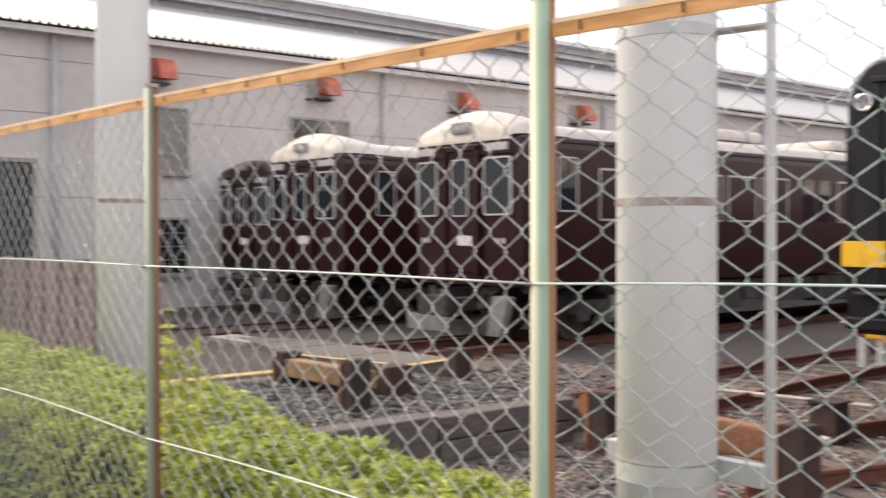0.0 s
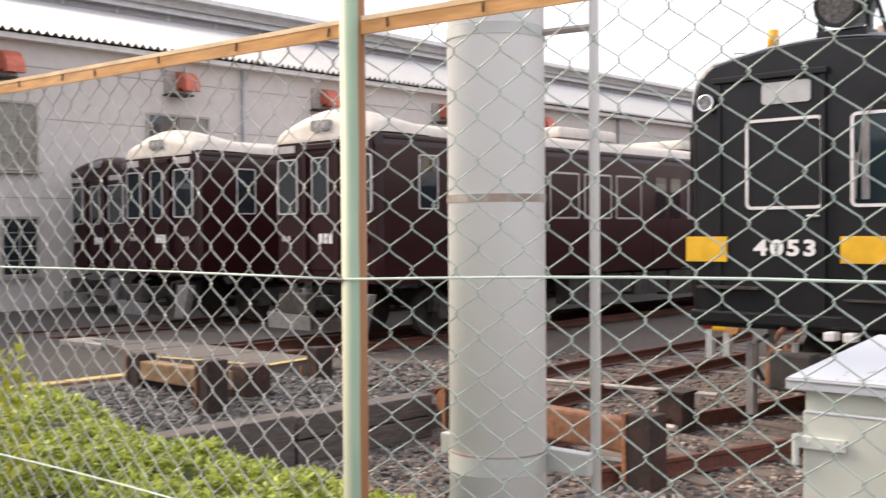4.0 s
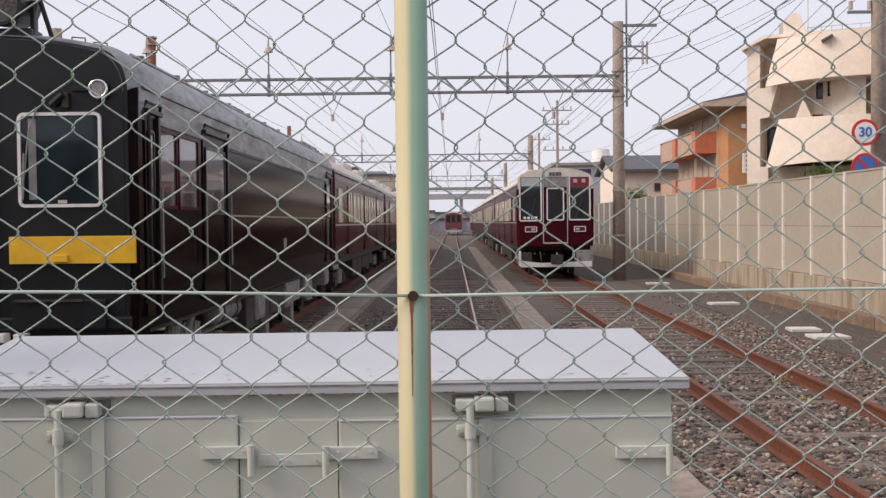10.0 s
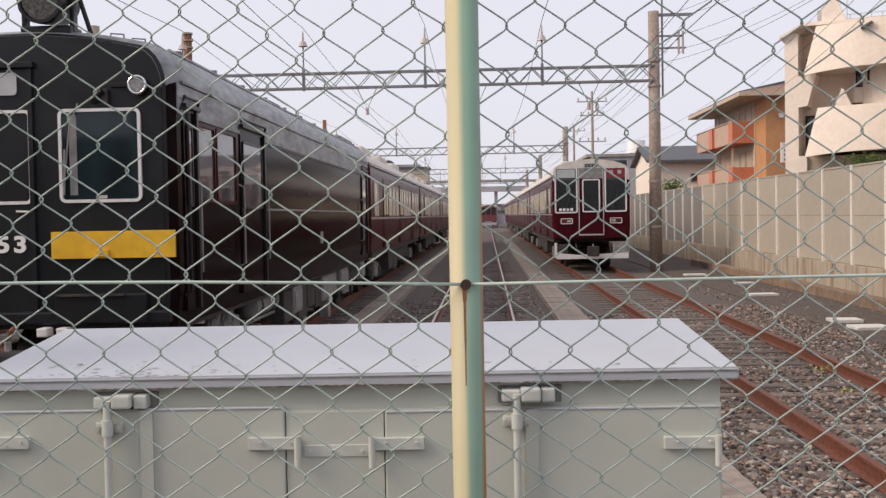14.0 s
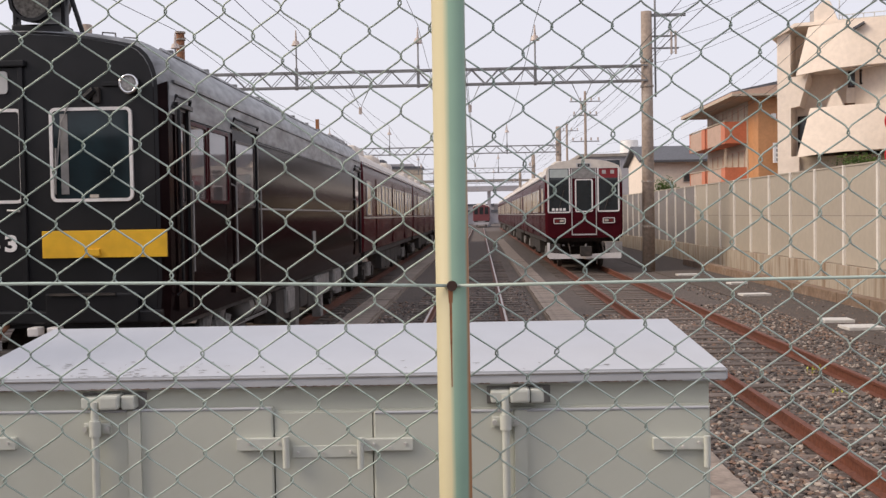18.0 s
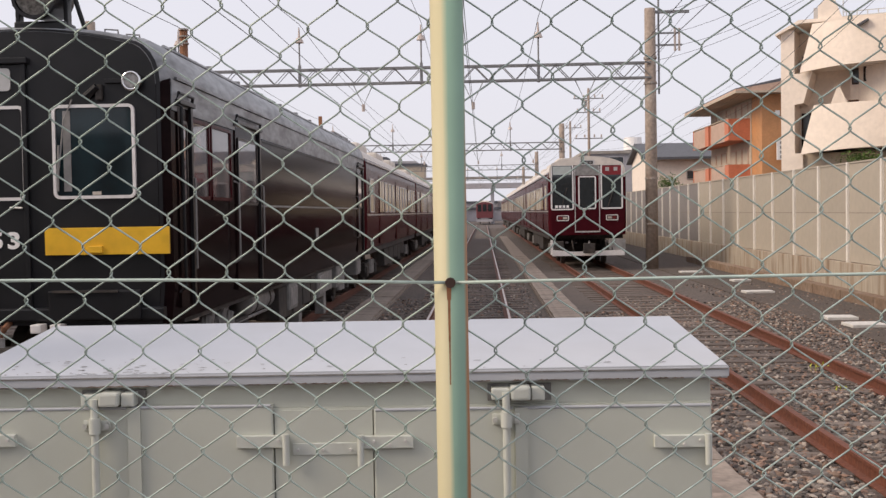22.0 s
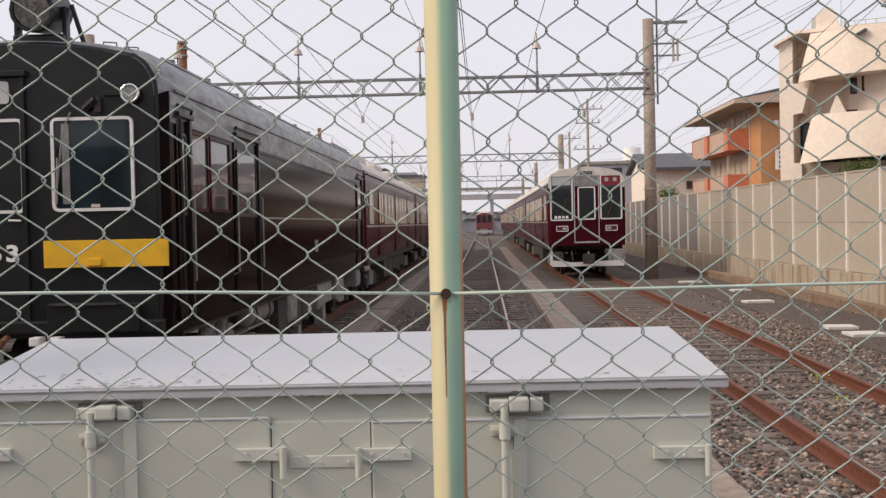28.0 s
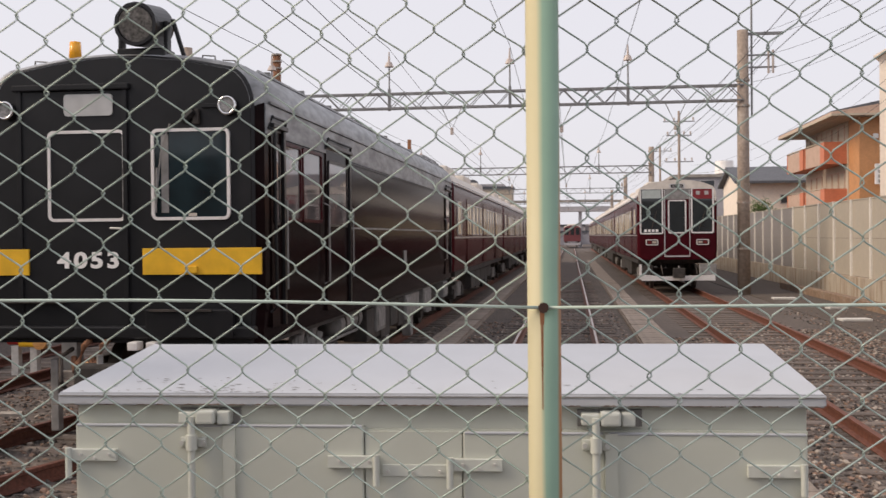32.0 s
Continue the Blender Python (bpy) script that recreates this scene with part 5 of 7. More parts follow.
for u in (338, 1078):
    rod = part("lock_rod", tubes([(fx(u), -.016, .2), (fx(u), -.016, fz(738))], r=.0085, n=14), M_HINGE, cab, "vertical painted lock rod", smooth=False)
    bm = bmesh.new()
    tube(bm, [(fx(u), -.016, fz(800)), (fx(u), -.016, fz(772))], .0125, 18)
    part("collar", bm, M_HINGE, rod)
    part("collar_lug", boxes((fx(u) - .03, fx(u) + .03, -.004, .006, fz(798), fz(778)), bevel=.003), M_HINGE, rod)
    for du in (-20, 20):
        bm = bmesh.new()
        tube(bm, [(fx(u + du), -.004, fz(788)), (fx(u + du), -.012, fz(788))], .006, 8)
        part("rivet", bm, M_STEEL, rod)
    # dark plate paints the latch's shadow together with its rust staining
    part("latch_shade_stain", boxes((fx(u - 32), fx(u + 84), .024, .0305, fz(758), fz(727))), M_CHIP, cab, "dark patch of shadow and rust stain behind the latch")
    br = part("latch_bracket", boxes((fx(u - 26), fx(u + 8), -.012, .03, fz(752), fz(731)), bevel=.004), M_HINGE, cab, "steel latch bracket under the lid")
    part("latch_tongue", boxes((fx(u + 8), fx(u + 44), -.024, .03, fz(752), fz(727)), bevel=.006), M_HINGE, br)
    part("latch_block", boxes((fx(u + 46), fx(u + 70), -.010, .03, fz(754), fz(729)), bevel=.004), M_HINGE, br)
for u0, u1, up, pin in ((100, 190, 813, -1), (590, 680, 822, 1), (815, 910, 826, -1), (1345, 1442, 833, 1)):
    h = part("hinge", boxes((fx(u0), fx(u1), -.006, .010, fz(up + 11), fz(up - 11)), bevel=.0015), M_HINGE, cab, "flat painted strap hinge")
    pu = u0 if pin < 0 else u1
    bm = bmesh.new()
    tube(bm, [(fx(pu), -.008, fz(up + 42)), (fx(pu), -.008, fz(up - 14))], .0075, 16)
    part("hinge_pin", bm, M_HINGE, h)
    for k in (.25, .55, .85):
        bm = bmesh.new()
        uu = u0 + (u1 - u0) * k
        tube(bm, [(fx(uu), -.006, fz(up + (5 if k == .55 else -2))), (fx(uu), -.011, fz(up + (5 if k == .55 else -2)))], .0032, 10)
        part("rivet", bm, M_CONC_PALE, h, "small pale rivet")
st = part("strap", boxes((fx(690), fx(812), .008, .022, fz(850), fz(828)), bevel=.0015), M_HINGE, cab, "flat painted strap")
for u in (700, 745, 795):
    bm = bmesh.new()
    tube(bm, [(fx(u), .008, fz(840)), (fx(u), .002, fz(840))], .0032, 10)
    part("rivet", bm, M_CONC_PALE, st, "small pale rivet")

# ---- round steel pillars ----
PILLARS = [(-2.012, 2.31), (-5.52, 2.27), (-9.2, 2.13), (-13.2, 1.98)]
for i, (x, y) in enumerate(PILLARS):
    p = thing("steel_pillar", pose(x, y, 0), "tall round pale grey steel pillar with thin bands", "pillar", "pillars behind the fence")
    part("shaft", cyl(0, 0, GZ, 9.0, .136, 48), M_PILLAR, p, smooth=True)
    for z in ((2.49, 2.03, 1.32, 3.6, 5.2) if i == 0 else (2.75, 5.2) if i == 2 else (2.12, 1.2, 4.2, 5.2)):
        part("band", cyl(0, 0, z - .011, z + .011, .1385, 48), M_BAND, p, "thin dark steel band")
    if i == 0:
        part("collar", cyl(0, 0, 1.275, 1.325, .1395, 64), M_COLLAR, p, "flat steel band")
        part("collar_lug", boxes((-.175, -.135, -.05, .0, 1.30, 1.36), bevel=.005), M_COLLAR, p)
        part("collar_plate", boxes((.10, .262, .06, .10, 1.275, 1.335), bevel=.004), M_COLLAR, p, "flat bracket plate")
        part("collar", cyl(0, 0, 2.470, 2.50, .1392, 64), M_COLLAR, p, "flat steel band")
    if i in (0, 2):
        lad = thing("conduit" if i == 0 else "ladder", pose(x, y, 0), "thin grey steel conduit fixed beside the pillar" if i == 0 else "thin grey steel ladder fixed beside the pillar", "conduit" if i == 0 else "ladder")
        dx, dy = ((.262, .10) if i == 0 else (.36, .15))
        rung = 0 if i == 0 else .15
        for k in ((0,) if i == 0 else (0, 1)):
            part("pipe" if i == 0 else "stile", tubes([(dx + rung * k, dy, GZ + 1), (dx + rung * k, dy, 8.5)], r=.014 if i == 0 else .013 + .008 * k, n=8), M_PILLAR, lad, smooth=True)
        for k in range(0 if i == 0 else 22):
            z = 1.0 + .35 * k
            part("rung", tubes([(dx, dy, z), (dx + rung, dy, z)], r=.007, n=6), M_PILLAR, lad)
        for z in ((2.48, 3.3, 4.6) if i == 0 else (1.37, 2.76, 4.6)):
            part("bracket", tubes([(.0, .0, z), (dx, dy, z + .01)], r=.010, n=6), M_BAND, lad)

# ---- hedge ----
HX0, HX1, HY0, HY1, HZ = -15.0, -1.95, 1.36, 2.02, 1.262
# dark filler box: its colour stands for the shade between the leaves
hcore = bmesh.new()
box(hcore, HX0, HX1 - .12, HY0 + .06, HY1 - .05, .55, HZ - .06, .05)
hedge = tagged(link("hedge", hcore, M_HEDGESHADE), "bright green clipped hedge behind the fence", "hedge", kind="stuff")


def leaf_cloud(name, points, normals, sizes, material, parent, seed, whorl=False):
    r = np.random.default_rng(seed)
    n = len(points)
    d = r.normal(size=(n, 3)) * .75 + normals
    d /= np.linalg.norm(d, axis=1)[:, None]
    up = r.normal(size=(n, 3))
    u = np.cross(d, up)
    u /= np.linalg.norm(u, axis=1)[:, None]
    if whorl:
        # leaves stand out from their shoots in rosettes
        u = u + normals * r.uniform(.25, 1.0, (n, 1))
        u /= np.linalg.norm(u, axis=1)[:, None]
        d = d - u * np.sum(d * u, axis=1)[:, None]
        d /= np.linalg.norm(d, axis=1)[:, None]
    w = np.cross(d, u)
    s = sizes[:, None]
    L = u * s
    W = w * s * (.25 if whorl else .36)
    bend = d * s * .22
    P = points
    V = np.stack([P - L * .1, P + L * .45 + W - bend * .2, P + L * 1.0 - bend, P + L * .45 - W - bend * .2, P + L * .5 + bend * .3], 1).reshape(-1, 3)
    k = np.arange(n)[:, None] * 5
    F = np.concatenate([k + [0, 3, 4], k + [3, 2, 4], k + [2, 1, 4], k + [1, 0, 4]])
    me = bpy.data.meshes.new(name)
    me.from_pydata(V.tolist(), [], F.tolist())
    me.materials.append(material)
    ob = new(name, me)
    ob.parent = parent
    return ob


def hrise(x):
    """The hedge stands a little higher further along the street."""
    return min(.15, max(0, .019 * (-2.5 - x))) + .043 * min(1, max(0, (-2.5 - x) / 1.8))


def hedge_points(n, seed):
    r = np.random.default_rng(seed)
    P, N = [], []
    while len(P) < n:
        # more leaves where the fence is passed closely
        x = HX1 - (HX1 - HX0) * r.random() ** 1.7
        k = r.random()
        bump = .022 * math.sin(x * 3.1) + .02 * math.sin(x * 8.3 + 1) + .014 * math.sin(x * 19)
        if k < .5:
            y = r.uniform(HY0, HY1)
            edge = min(y - HY0, HY1 - y)
            z = HZ + hrise(x) + bump * .6 + .02 * math.sin(y * 14 + x * 5) - .10 * max(0, 1 - edge / .12) ** 2 - r.random() ** 2 * .09
            P.append((x, y, z))
            N.append((0, 0, 1.1))
        elif k < .84:
            z = HZ + hrise(x) - .08 - (HZ - .62) * r.random()
            P.append((x, HY0 + .03 + bump * .4 + .03 * math.sin(z * 13 + x * 4) + r.random() ** 2 * .10, z))
            N.append((0, -1.0, .5))
        else:
            P.append((HX1 - r.random() ** 2 * .15 + .04 * math.sin(r.random() * 6), r.uniform(HY0, HY1), HZ - .05 - r.random() * .7))
            N.append((1, 0, .5))
    return np.array(P), np.array(N)


P, N = hedge_points(12500, 3)
rs = np.random.default_rng(9)
P, N = np.repeat(P, 7, 0), np.repeat(N, 7, 0)
P = P + rs.normal(0, .007, P.shape)
tagged(leaf_cloud("leaves", P, N, rs.uniform(.018, .042, len(P)), M_LEAF, hedge, 4, True), kind="stuff")
# sprigs that stand out of the hedge, and weeds at the foot of the fence
rng = random.Random(8)
for x, y, z0, h, n, lab in ((-5.86, 1.34, 1.2, .56, 70, "tall yellowish sprig growing out of the hedge"), (-3.09, 1.36, 1.22, .54, 30, "green sprig climbing by the fence post"),
                            (-3.04, 1.40, 1.2, .40, 22, "short green sprig by the fence post"), (-7.0, 1.30, .86, .35, 40, "leafy weed at the foot of the fence"),
                            (-6.4, 1.28, .86, .28, 40, "leafy weed at the foot of the fence"), (-5.6, 1.28, .86, .24, 40, "leafy weed at the foot of the fence"),
                            (-4.9, 1.27, .86, .18, 30, "leafy weed at the foot of the fence"), (-8.2, 1.3, .86, .4, 40, "leafy weed at the foot of the fence"), (-6.0, 1.16, .86, .12, 14, "low leafy weed spilling over the wall"),
                            (-5.2, 1.15, .86, .10, 12, "low leafy weed spilling over the wall"), (-6.8, 1.16, .86, .13, 14, "low leafy weed spilling over the wall"), (-4.55, 1.15, .86, .08, 10, "low leafy weed spilling over the wall"), (4.2, 13.6, GZ, .14, 4, "small dry weed beside a rusty rail"), (4.05, 12.2, GZ, .10, 3, "small dry weed beside a rusty rail")):
    wd = thing("weed", pose(x, y, z0), lab, "weed", "weeds along the fence")
    runs = []
    for k in range(2 if z0 > 1 else 5):
        lean = (rng.uniform(-.15, .15), rng.uniform(-.08, .08))
        runs.append([(0, 0, 0), (lean[0] * .4 * h, lean[1] * .4 * h, h * .5), (lean[0] * h, lean[1] * h, h * rng.uniform(.8, 1.05))])
    for run in runs:
        part("stem", tubes(run, r=.0022, n=4), M_YLEAF, wd)
    pts = []
    for k in range(n * 3):
        run = rng.choice(runs)
        f = rng.uniform(.15, 1.0)
        a = Vector(run[0]).lerp(Vector(run[2]), f)
        pts.append((a.x + rng.gauss(0, .016 if z0 > 1 else .07), a.y + rng.gauss(0, .016 if z0 > 1 else .06) - (.05 if z0 < 1 else 0), a.z))
    pts = np.array(pts)
    lf = leaf_cloud("leaves", pts, np.tile((0, -.2, .9), (len(pts), 1)), np.random.default_rng(int(abs(x) * 10)).uniform(.03, .06, len(pts)) * (.62 if .5 < z0 < 1 else 1), M_YLEAF, wd, 6, True)


# ---- sound wall on the right ----
WX, WTOP = 8.9, 2.97
wall = thing("sound_wall", pose(0, 0, 0), "beige panel sound wall on a stained concrete base", "wall", kind="structure")
for k in range(12):
    part("base_block", boxes((WX - .14, WX + .25, 6.2 + k * 11.1, 6.2 + (k + 1) * 11.1 - .03, GZ - .1, .58), bevel=.01), M_WALLBASE, wall, "rust-stained concrete base")
pb = bmesh.new()
box(pb, -.03, .05, .055, 2.165, 0, 1.175)
PANEL_MESH = bpy.data.meshes.new("panel")
pb.to_mesh(PANEL_MESH)
pb.free()
PANEL_MESH.materials.append(M_PANEL)
GREY_PANEL_MESH = PANEL_MESH.copy()
GREY_PANEL_MESH.materials[0] = M_PANELGREY
pp = bmesh.new()
box(pp, -.09, .08, -.05, .05, -.02, 2.42, .008)
POST_MESH = bpy.data.meshes.new("wall_post")
pp.to_mesh(POST_MESH)
pp.free()
POST_MESH.materials.append(M_PANELPOST)
for i in range(60):
    y = 6.14 + i * 2.22
    for z in (.595, 1.782):
        o = new("panel", PANEL_MESH if i < 17 else GREY_PANEL_MESH)
        o.parent = wall
        o.matrix_basis = pose(WX, y, z)
    o = new("wall_post", POST_MESH)
    o.parent = wall
    o.matrix_basis = pose(WX, y, .58)
part("mid_rail", boxes((WX - .035, WX + .02, 6, 140, 1.768, 1.784)), M_CLADJOINT, wall, "dark joint between the panel rows")
part("cap_rail", boxes((WX - .05, WX + .07, 6, 140, 2.96, 3.0)), M_PANEL, wall)


# ---- portals and wires over the tracks ----
def portal(y, x0, x1, z, pole_h, h, near):
    g = thing("overhead_portal", pose(0, y, 0), "lattice steel portal beam on brown concrete poles over the tracks", "portal", "overhead portals")
    for x in (x0, x1):
        p = part("pole", cyl(x, 0, GZ - .1, pole_h, .225, 20, .19), M_POLE, g, smooth=True)
        for k, zz in enumerate((z - .2, z + h + .1, 3.0, 1.4)):
            part("pole_band", cyl(x, 0, zz, zz + .07, .235, 20), M_BAND, p)
    for yy in (-.2, .2):
        part("chord", boxes((x0, x1, yy - .03, yy + .03, z + h - .055, z + h)), M_TRUSS, g)
        part("chord", boxes((x0, x1, yy - .03, yy + .03, z, z + .055)), M_TRUSS, g)
    n = int((x1 - x0) / .95)
    for k in range(n):
        xa, xb = x0 + (x1 - x0) * k / n, x0 + (x1 - x0) * (k + 1) / n
        xm = (xa + xb) / 2
        for yy in ((-.2, .2) if near else (-.2,)):
            part("lattice_bar", tubes([(xa, yy, z + .04), (xm, yy, z + h - .04)], r=.018, n=4), M_TRUSS, g)
            part("lattice_bar", tubes([(xm, yy, z + h - .04), (xb, yy, z + .04)], r=.018, n=4), M_TRUSS, g)
    for x in (-10.8, -6.45, -2.1, 2.05):
        st = part("insulator_post", boxes((x - .05, x + .05, -.05, .05, z - .05, z + h + .15)), M_TRUSS, g, "bolted bracket through the beam")
        part("rod", cyl(x, 0, z + h + .1, z + h + 1.0, .03, 8), M_TRUSS, st)
        part("insulator", cyl(x, 0, z + h + .95, z + h + 1.12, .17, 12, .10), M_INSUL, st, "pale porcelain insulator")
        part("insulator_tip", cyl(x, 0, z + h + 1.1, z + h + 1.5, .05, 8, .02), M_INSUL, st)
    for x in (XB, XM, XR):
        hg = part("hanger", tubes([(x - .35, 0, z), (x, 0, z - .75), (x + .35, 0, z)], r=.018, n=5), M_TRUSS, g)
        part("hanger_insulator", cyl(x, 0, z - .95, z - .7, .06, 8), M_INSUL, hg)
    return g


g = portal(37.9, -14.0, 5.98, 6.55, 9.0, .58, True)
# arms and a thin mast at the top of the near pole
part("mast", tubes([(6.28, 0, 6.0), (6.28, 0, 10.6)], r=.035, n=8), M_TRUSS, g)
part("cross_arm", boxes((6.1, 7.35, -.04, .04, 8.82, 8.92)), M_TRUSS, g)
part("cross_arm", boxes((6.1, 7.0, -.03, .03, 8.10, 8.16)), M_TRUSS, g)
part("cross_arm", boxes((6.1, 7.1, -.03, .03, 7.68, 7.74)), M_TRUSS, g)
for x in (6.85, 7.0):
    part("arm_insulator", cyl(x, 0, 7.5, 8.3, .04, 8), M_INSUL, g)
part("side_pole", cyl(-10.75, .5, GZ, 8.75, .16, 14, .15), M_RUSTBEAM, g, "brown pole standing behind the beam", smooth=True)
for zz in (8.2, 8.45, 8.7):
    part("pole_band", cyl(-10.75, .5, zz, zz + .06, .19, 14), M_BAND, g)
portal(77, -14.0, 5.75, 6.35, 8.2, .55, True)
portal(113, -14.0, 5.75, 6.35, 8.2, .55, False)
portal(150, -14.0, 5.75, 6.35, 8.2, .55, False)


def wire(name, pts, r, sag, label, group, material=None):
    run = []
    for a, b in zip(pts, pts[1:]):
        k = 10
        for i in range(k):
            f = i / k
            run.append((a[0] + (b[0] - a[0]) * f, a[1] + (b[1] - a[1]) * f, a[2] + (b[2] - a[2]) * f - sag * 4 * f * (1 - f)))
    run.append(pts[-1])
    return tagged(link(name, tubes(run, r=r, n=4), material or M_CABLE), label, "wire", group)


for x in (XB, XM, XR):
    wire("contact_wire", [(x, 4, 5.25), (x, 37.9, 5.2), (x, 77, 5.2), (x, 150, 5.2)], .008, 0, "thin contact wire over a track", "overhead wires")
    wire("messenger_wire", [(x, 2, 6.3), (x, 37.9, 5.75), (x, 77, 5.7), (x, 113, 5.7), (x, 150, 5.7)], .008, .3, "sagging messenger wire over a track", "overhead wires")
for x in (-10.8, -6.45, -2.1, 2.05):
    wire("feeder_wire", [(x - .3, -4, 9.1), (x, 37.9, 8.75), (x, 77, 8.5), (x, 113, 8.5), (x, 150, 8.5)], .011, .5, "feeder wire on porcelain insulators", "overhead wires")
for dz, dx in ((8.9, 7.3), (8.9, 6.6), (8.15, 6.9), (7.7, 7.05), (7.2, 6.3)):
    wire("street_cable", [(dx + 3.4, 24, dz + .9), (dx, 37.9, dz), (dx - .6, 70, dz - .6), (dx - .8, 110, dz - .8)], .008, .45, "black street cable strung between poles", "street cables")
for z0 in (7.4, 8.1, 8.8):
    wire("street_cable", [(9.75, 24.3, z0), (13.0, 62, z0 - .6), (10.5, 95, z0 - .8)], .008, .6, "black street cable strung between poles", "street cables")


def utility_pole(x, y, top, r, arms, label):
    p = thing("utility_pole", pose(x, y, 0), label, "pole", "utility poles")
    part("shaft", cyl(0, 0, GZ, top, r, 16, r * .7), M_POLE, p, smooth=True)
    for z, w in arms:
        a = part("cross_arm", boxes((-w, w, -.04, .04, z, z + .06)), M_TRUSS, p)
        for k in (-.9, -.3, .4, .9):
            part("insulator", cyl(w * k, 0, z + .09, z + .28, .05, 8), M_INSUL, a)
    return p


utility_pole(9.75, 24.3, 12, .19, ((6.6, .7), (7.9, .7)), "thick concrete utility pole behind the sound wall")
utility_pole(7.0, 70, 9.9, .11, ((9.2, 1.0), (8.3, .8), (6.6, .9)), "slim utility pole with cross arms")
utility_pole(7.6, 92, 9.6, .12, ((9.0, 1.0),), "slim utility pole with cross arms")

# ---- road signs on the pole behind the wall ----
sg = thing("speed_sign", pose(9.34, 24.05, 3.88), "round white speed limit sign reading 30, red rim", "sign")
bm = bmesh.new()
tube(bm, [(0, 0, 0), (0, -.03, 0)], .30, 32)
part("red_rim", bm, M_RED, sg, "red rim")
bm = bmesh.new()
tube(bm, [(0, -.03, 0), (0, -.036, 0)], .235, 32)
part("disc", bm, M_WHITE, sg, "white disc")
text_mesh("digits", "30", .30, M_BLUE, sg, pose(0, -.040, 0, 90), "blue number 30", .002, 1.0, .008)
part("sign_arm", boxes((.0, .45, .0, .26, -.03, .03)), M_TRUSS, sg)
sg = thing("no_parking_sign", pose(9.34, 24.05, 3.12), "round blue and red no parking sign", "sign")
bm = bmesh.new()
tube(bm, [(0, 0, 0), (0, -.03, 0)], .30, 32)
part("red_rim", bm, M_RED, sg, "red rim")
bm = bmesh.new()
tube(bm, [(0, -.03, 0), (0, -.036, 0)], .235, 32)
part("disc", bm, M_BLUE, sg, "blue disc")
ob = part("slash", boxes((-.25, .25, -.042, -.036, -.03, .03)), M_RED, sg, "red slash")
ob.matrix_basis = pose(0, 0, 0, 0, 45, 0)
part("sign_arm", boxes((.0, .45, .0, .26, -.03, .03)), M_TRUSS, sg)

# ---- depot ----
depot = thing("depot_building", pose(0, 0, 0), "long beige-clad train depot with a pale corrugated roof", "building", kind="structure")
DX, DY0, DY1, EAVE = -27.0, -14.0, 92.0, 7.0
rows_z = (GZ, 2.9, 5.0, 6.35, EAVE)
for a, b in zip(rows_z, rows_z[1:]):
    for k in range(9):
        y0 = DY0 + (DY1 - DY0) * k / 9
        part("cladding_panel", boxes((DX - .15, DX, y0, y0 + (DY1 - DY0) / 9 - .004, a + .008, b - .008)), M_CLAD, depot)
part("wall_core", boxes((DX - .4, DX - .05, DY0, DY1, GZ, EAVE)), M_CLADJOINT, depot)
part("gable_wall", boxes((-60, DX - .4, DY1 - .4, DY1, GZ, EAVE)), M_CLAD, depot)
part("gable_wall", boxes((-60, DX - .4, DY0, DY0 + .4, GZ, EAVE)), M_CLAD, depot)
# dark backing strip stands for the shade inside the roof waves
part("eave_shade_strip", boxes((DX - .1, DX + .12, DY0, 62, EAVE + .13, EAVE + .23)), M_DARK, depot, "dark strip painting the shaded gap under the roof sheet")
part("eave_fascia", boxes((DX, DX + .34, DY0, DY1, EAVE - .02, EAVE + .12)), M_MONITOR, depot, "grey eave gutter")
# corrugated roof: waves along the eave, rising away
SLOPE = .31
bm = bmesh.new()
V = []
step, y = .118, DY0
prev, q = None, 0
while y < 62:
    h = .13 * (q % 2)
    a = bm.verts.new((DX + .50, y, EAVE + .13 + h))
    b = bm.verts.new((-36.2, y, EAVE + .13 + h + SLOPE * 9.7))
    if prev:
        bm.faces.new((prev[0], a, b, prev[1]))
    prev = (a, b)
    y += step
    q += 1
bmesh.ops.recalc_face_normals(bm, faces=bm.faces)
part("roof_sheet", bm, M_CORR, depot, "pale corrugated roof sheet")
part("roof_sheet", prisms([(DX + .42, EAVE + .12), (DX + .42, EAVE + .22), (-36.2, EAVE + .22 + SLOPE * 9.6), (-36.2, EAVE + SLOPE * 9.6)], "y", 62, DY1), M_CORR, depot)
part("far_slope", prisms([(-36, EAVE + 3.0), (-36, EAVE + 3.1), (-60, EAVE + .1), (-60, EAVE)], "y", DY0, DY1), M_CORR, depot)
# raised ridge monitor
MZ = EAVE + SLOPE * 9.3
part("monitor_wall", boxes((-39.5, -36.0, 11.8, DY1, MZ - .3, MZ + 1.15)), M_MONITOR, depot)
for z0, z1, out in ((.10, .18, .30), (.50, .60, .42), (.82, .86, .2)):
    part("monitor_ledge", boxes((-39.5 - out, -36.0 + out, 11.8 - out, DY1, MZ + z0, MZ + z1), bevel=.01), M_CORR, depot, "pale ledge along the ridge monitor")
for k in range(24):
    y = 12.4 + k * 2.2
    part("monitor_louvre", boxes((-36.02, -35.97, y, y + 2.06, MZ + .20, MZ + .48)), M_DOORPALE, depot)
part("monitor_roof", prisms([(-36.0 + .55, MZ + 1.12), (-36.0 + .55, MZ + 1.30), (-37.75, MZ + 1.55), (-40.6, MZ + 1.26), (-40.6, MZ + 1.12)], "y", 10.9, DY1), M_MONITOR, depot, "grey ridge monitor roof")
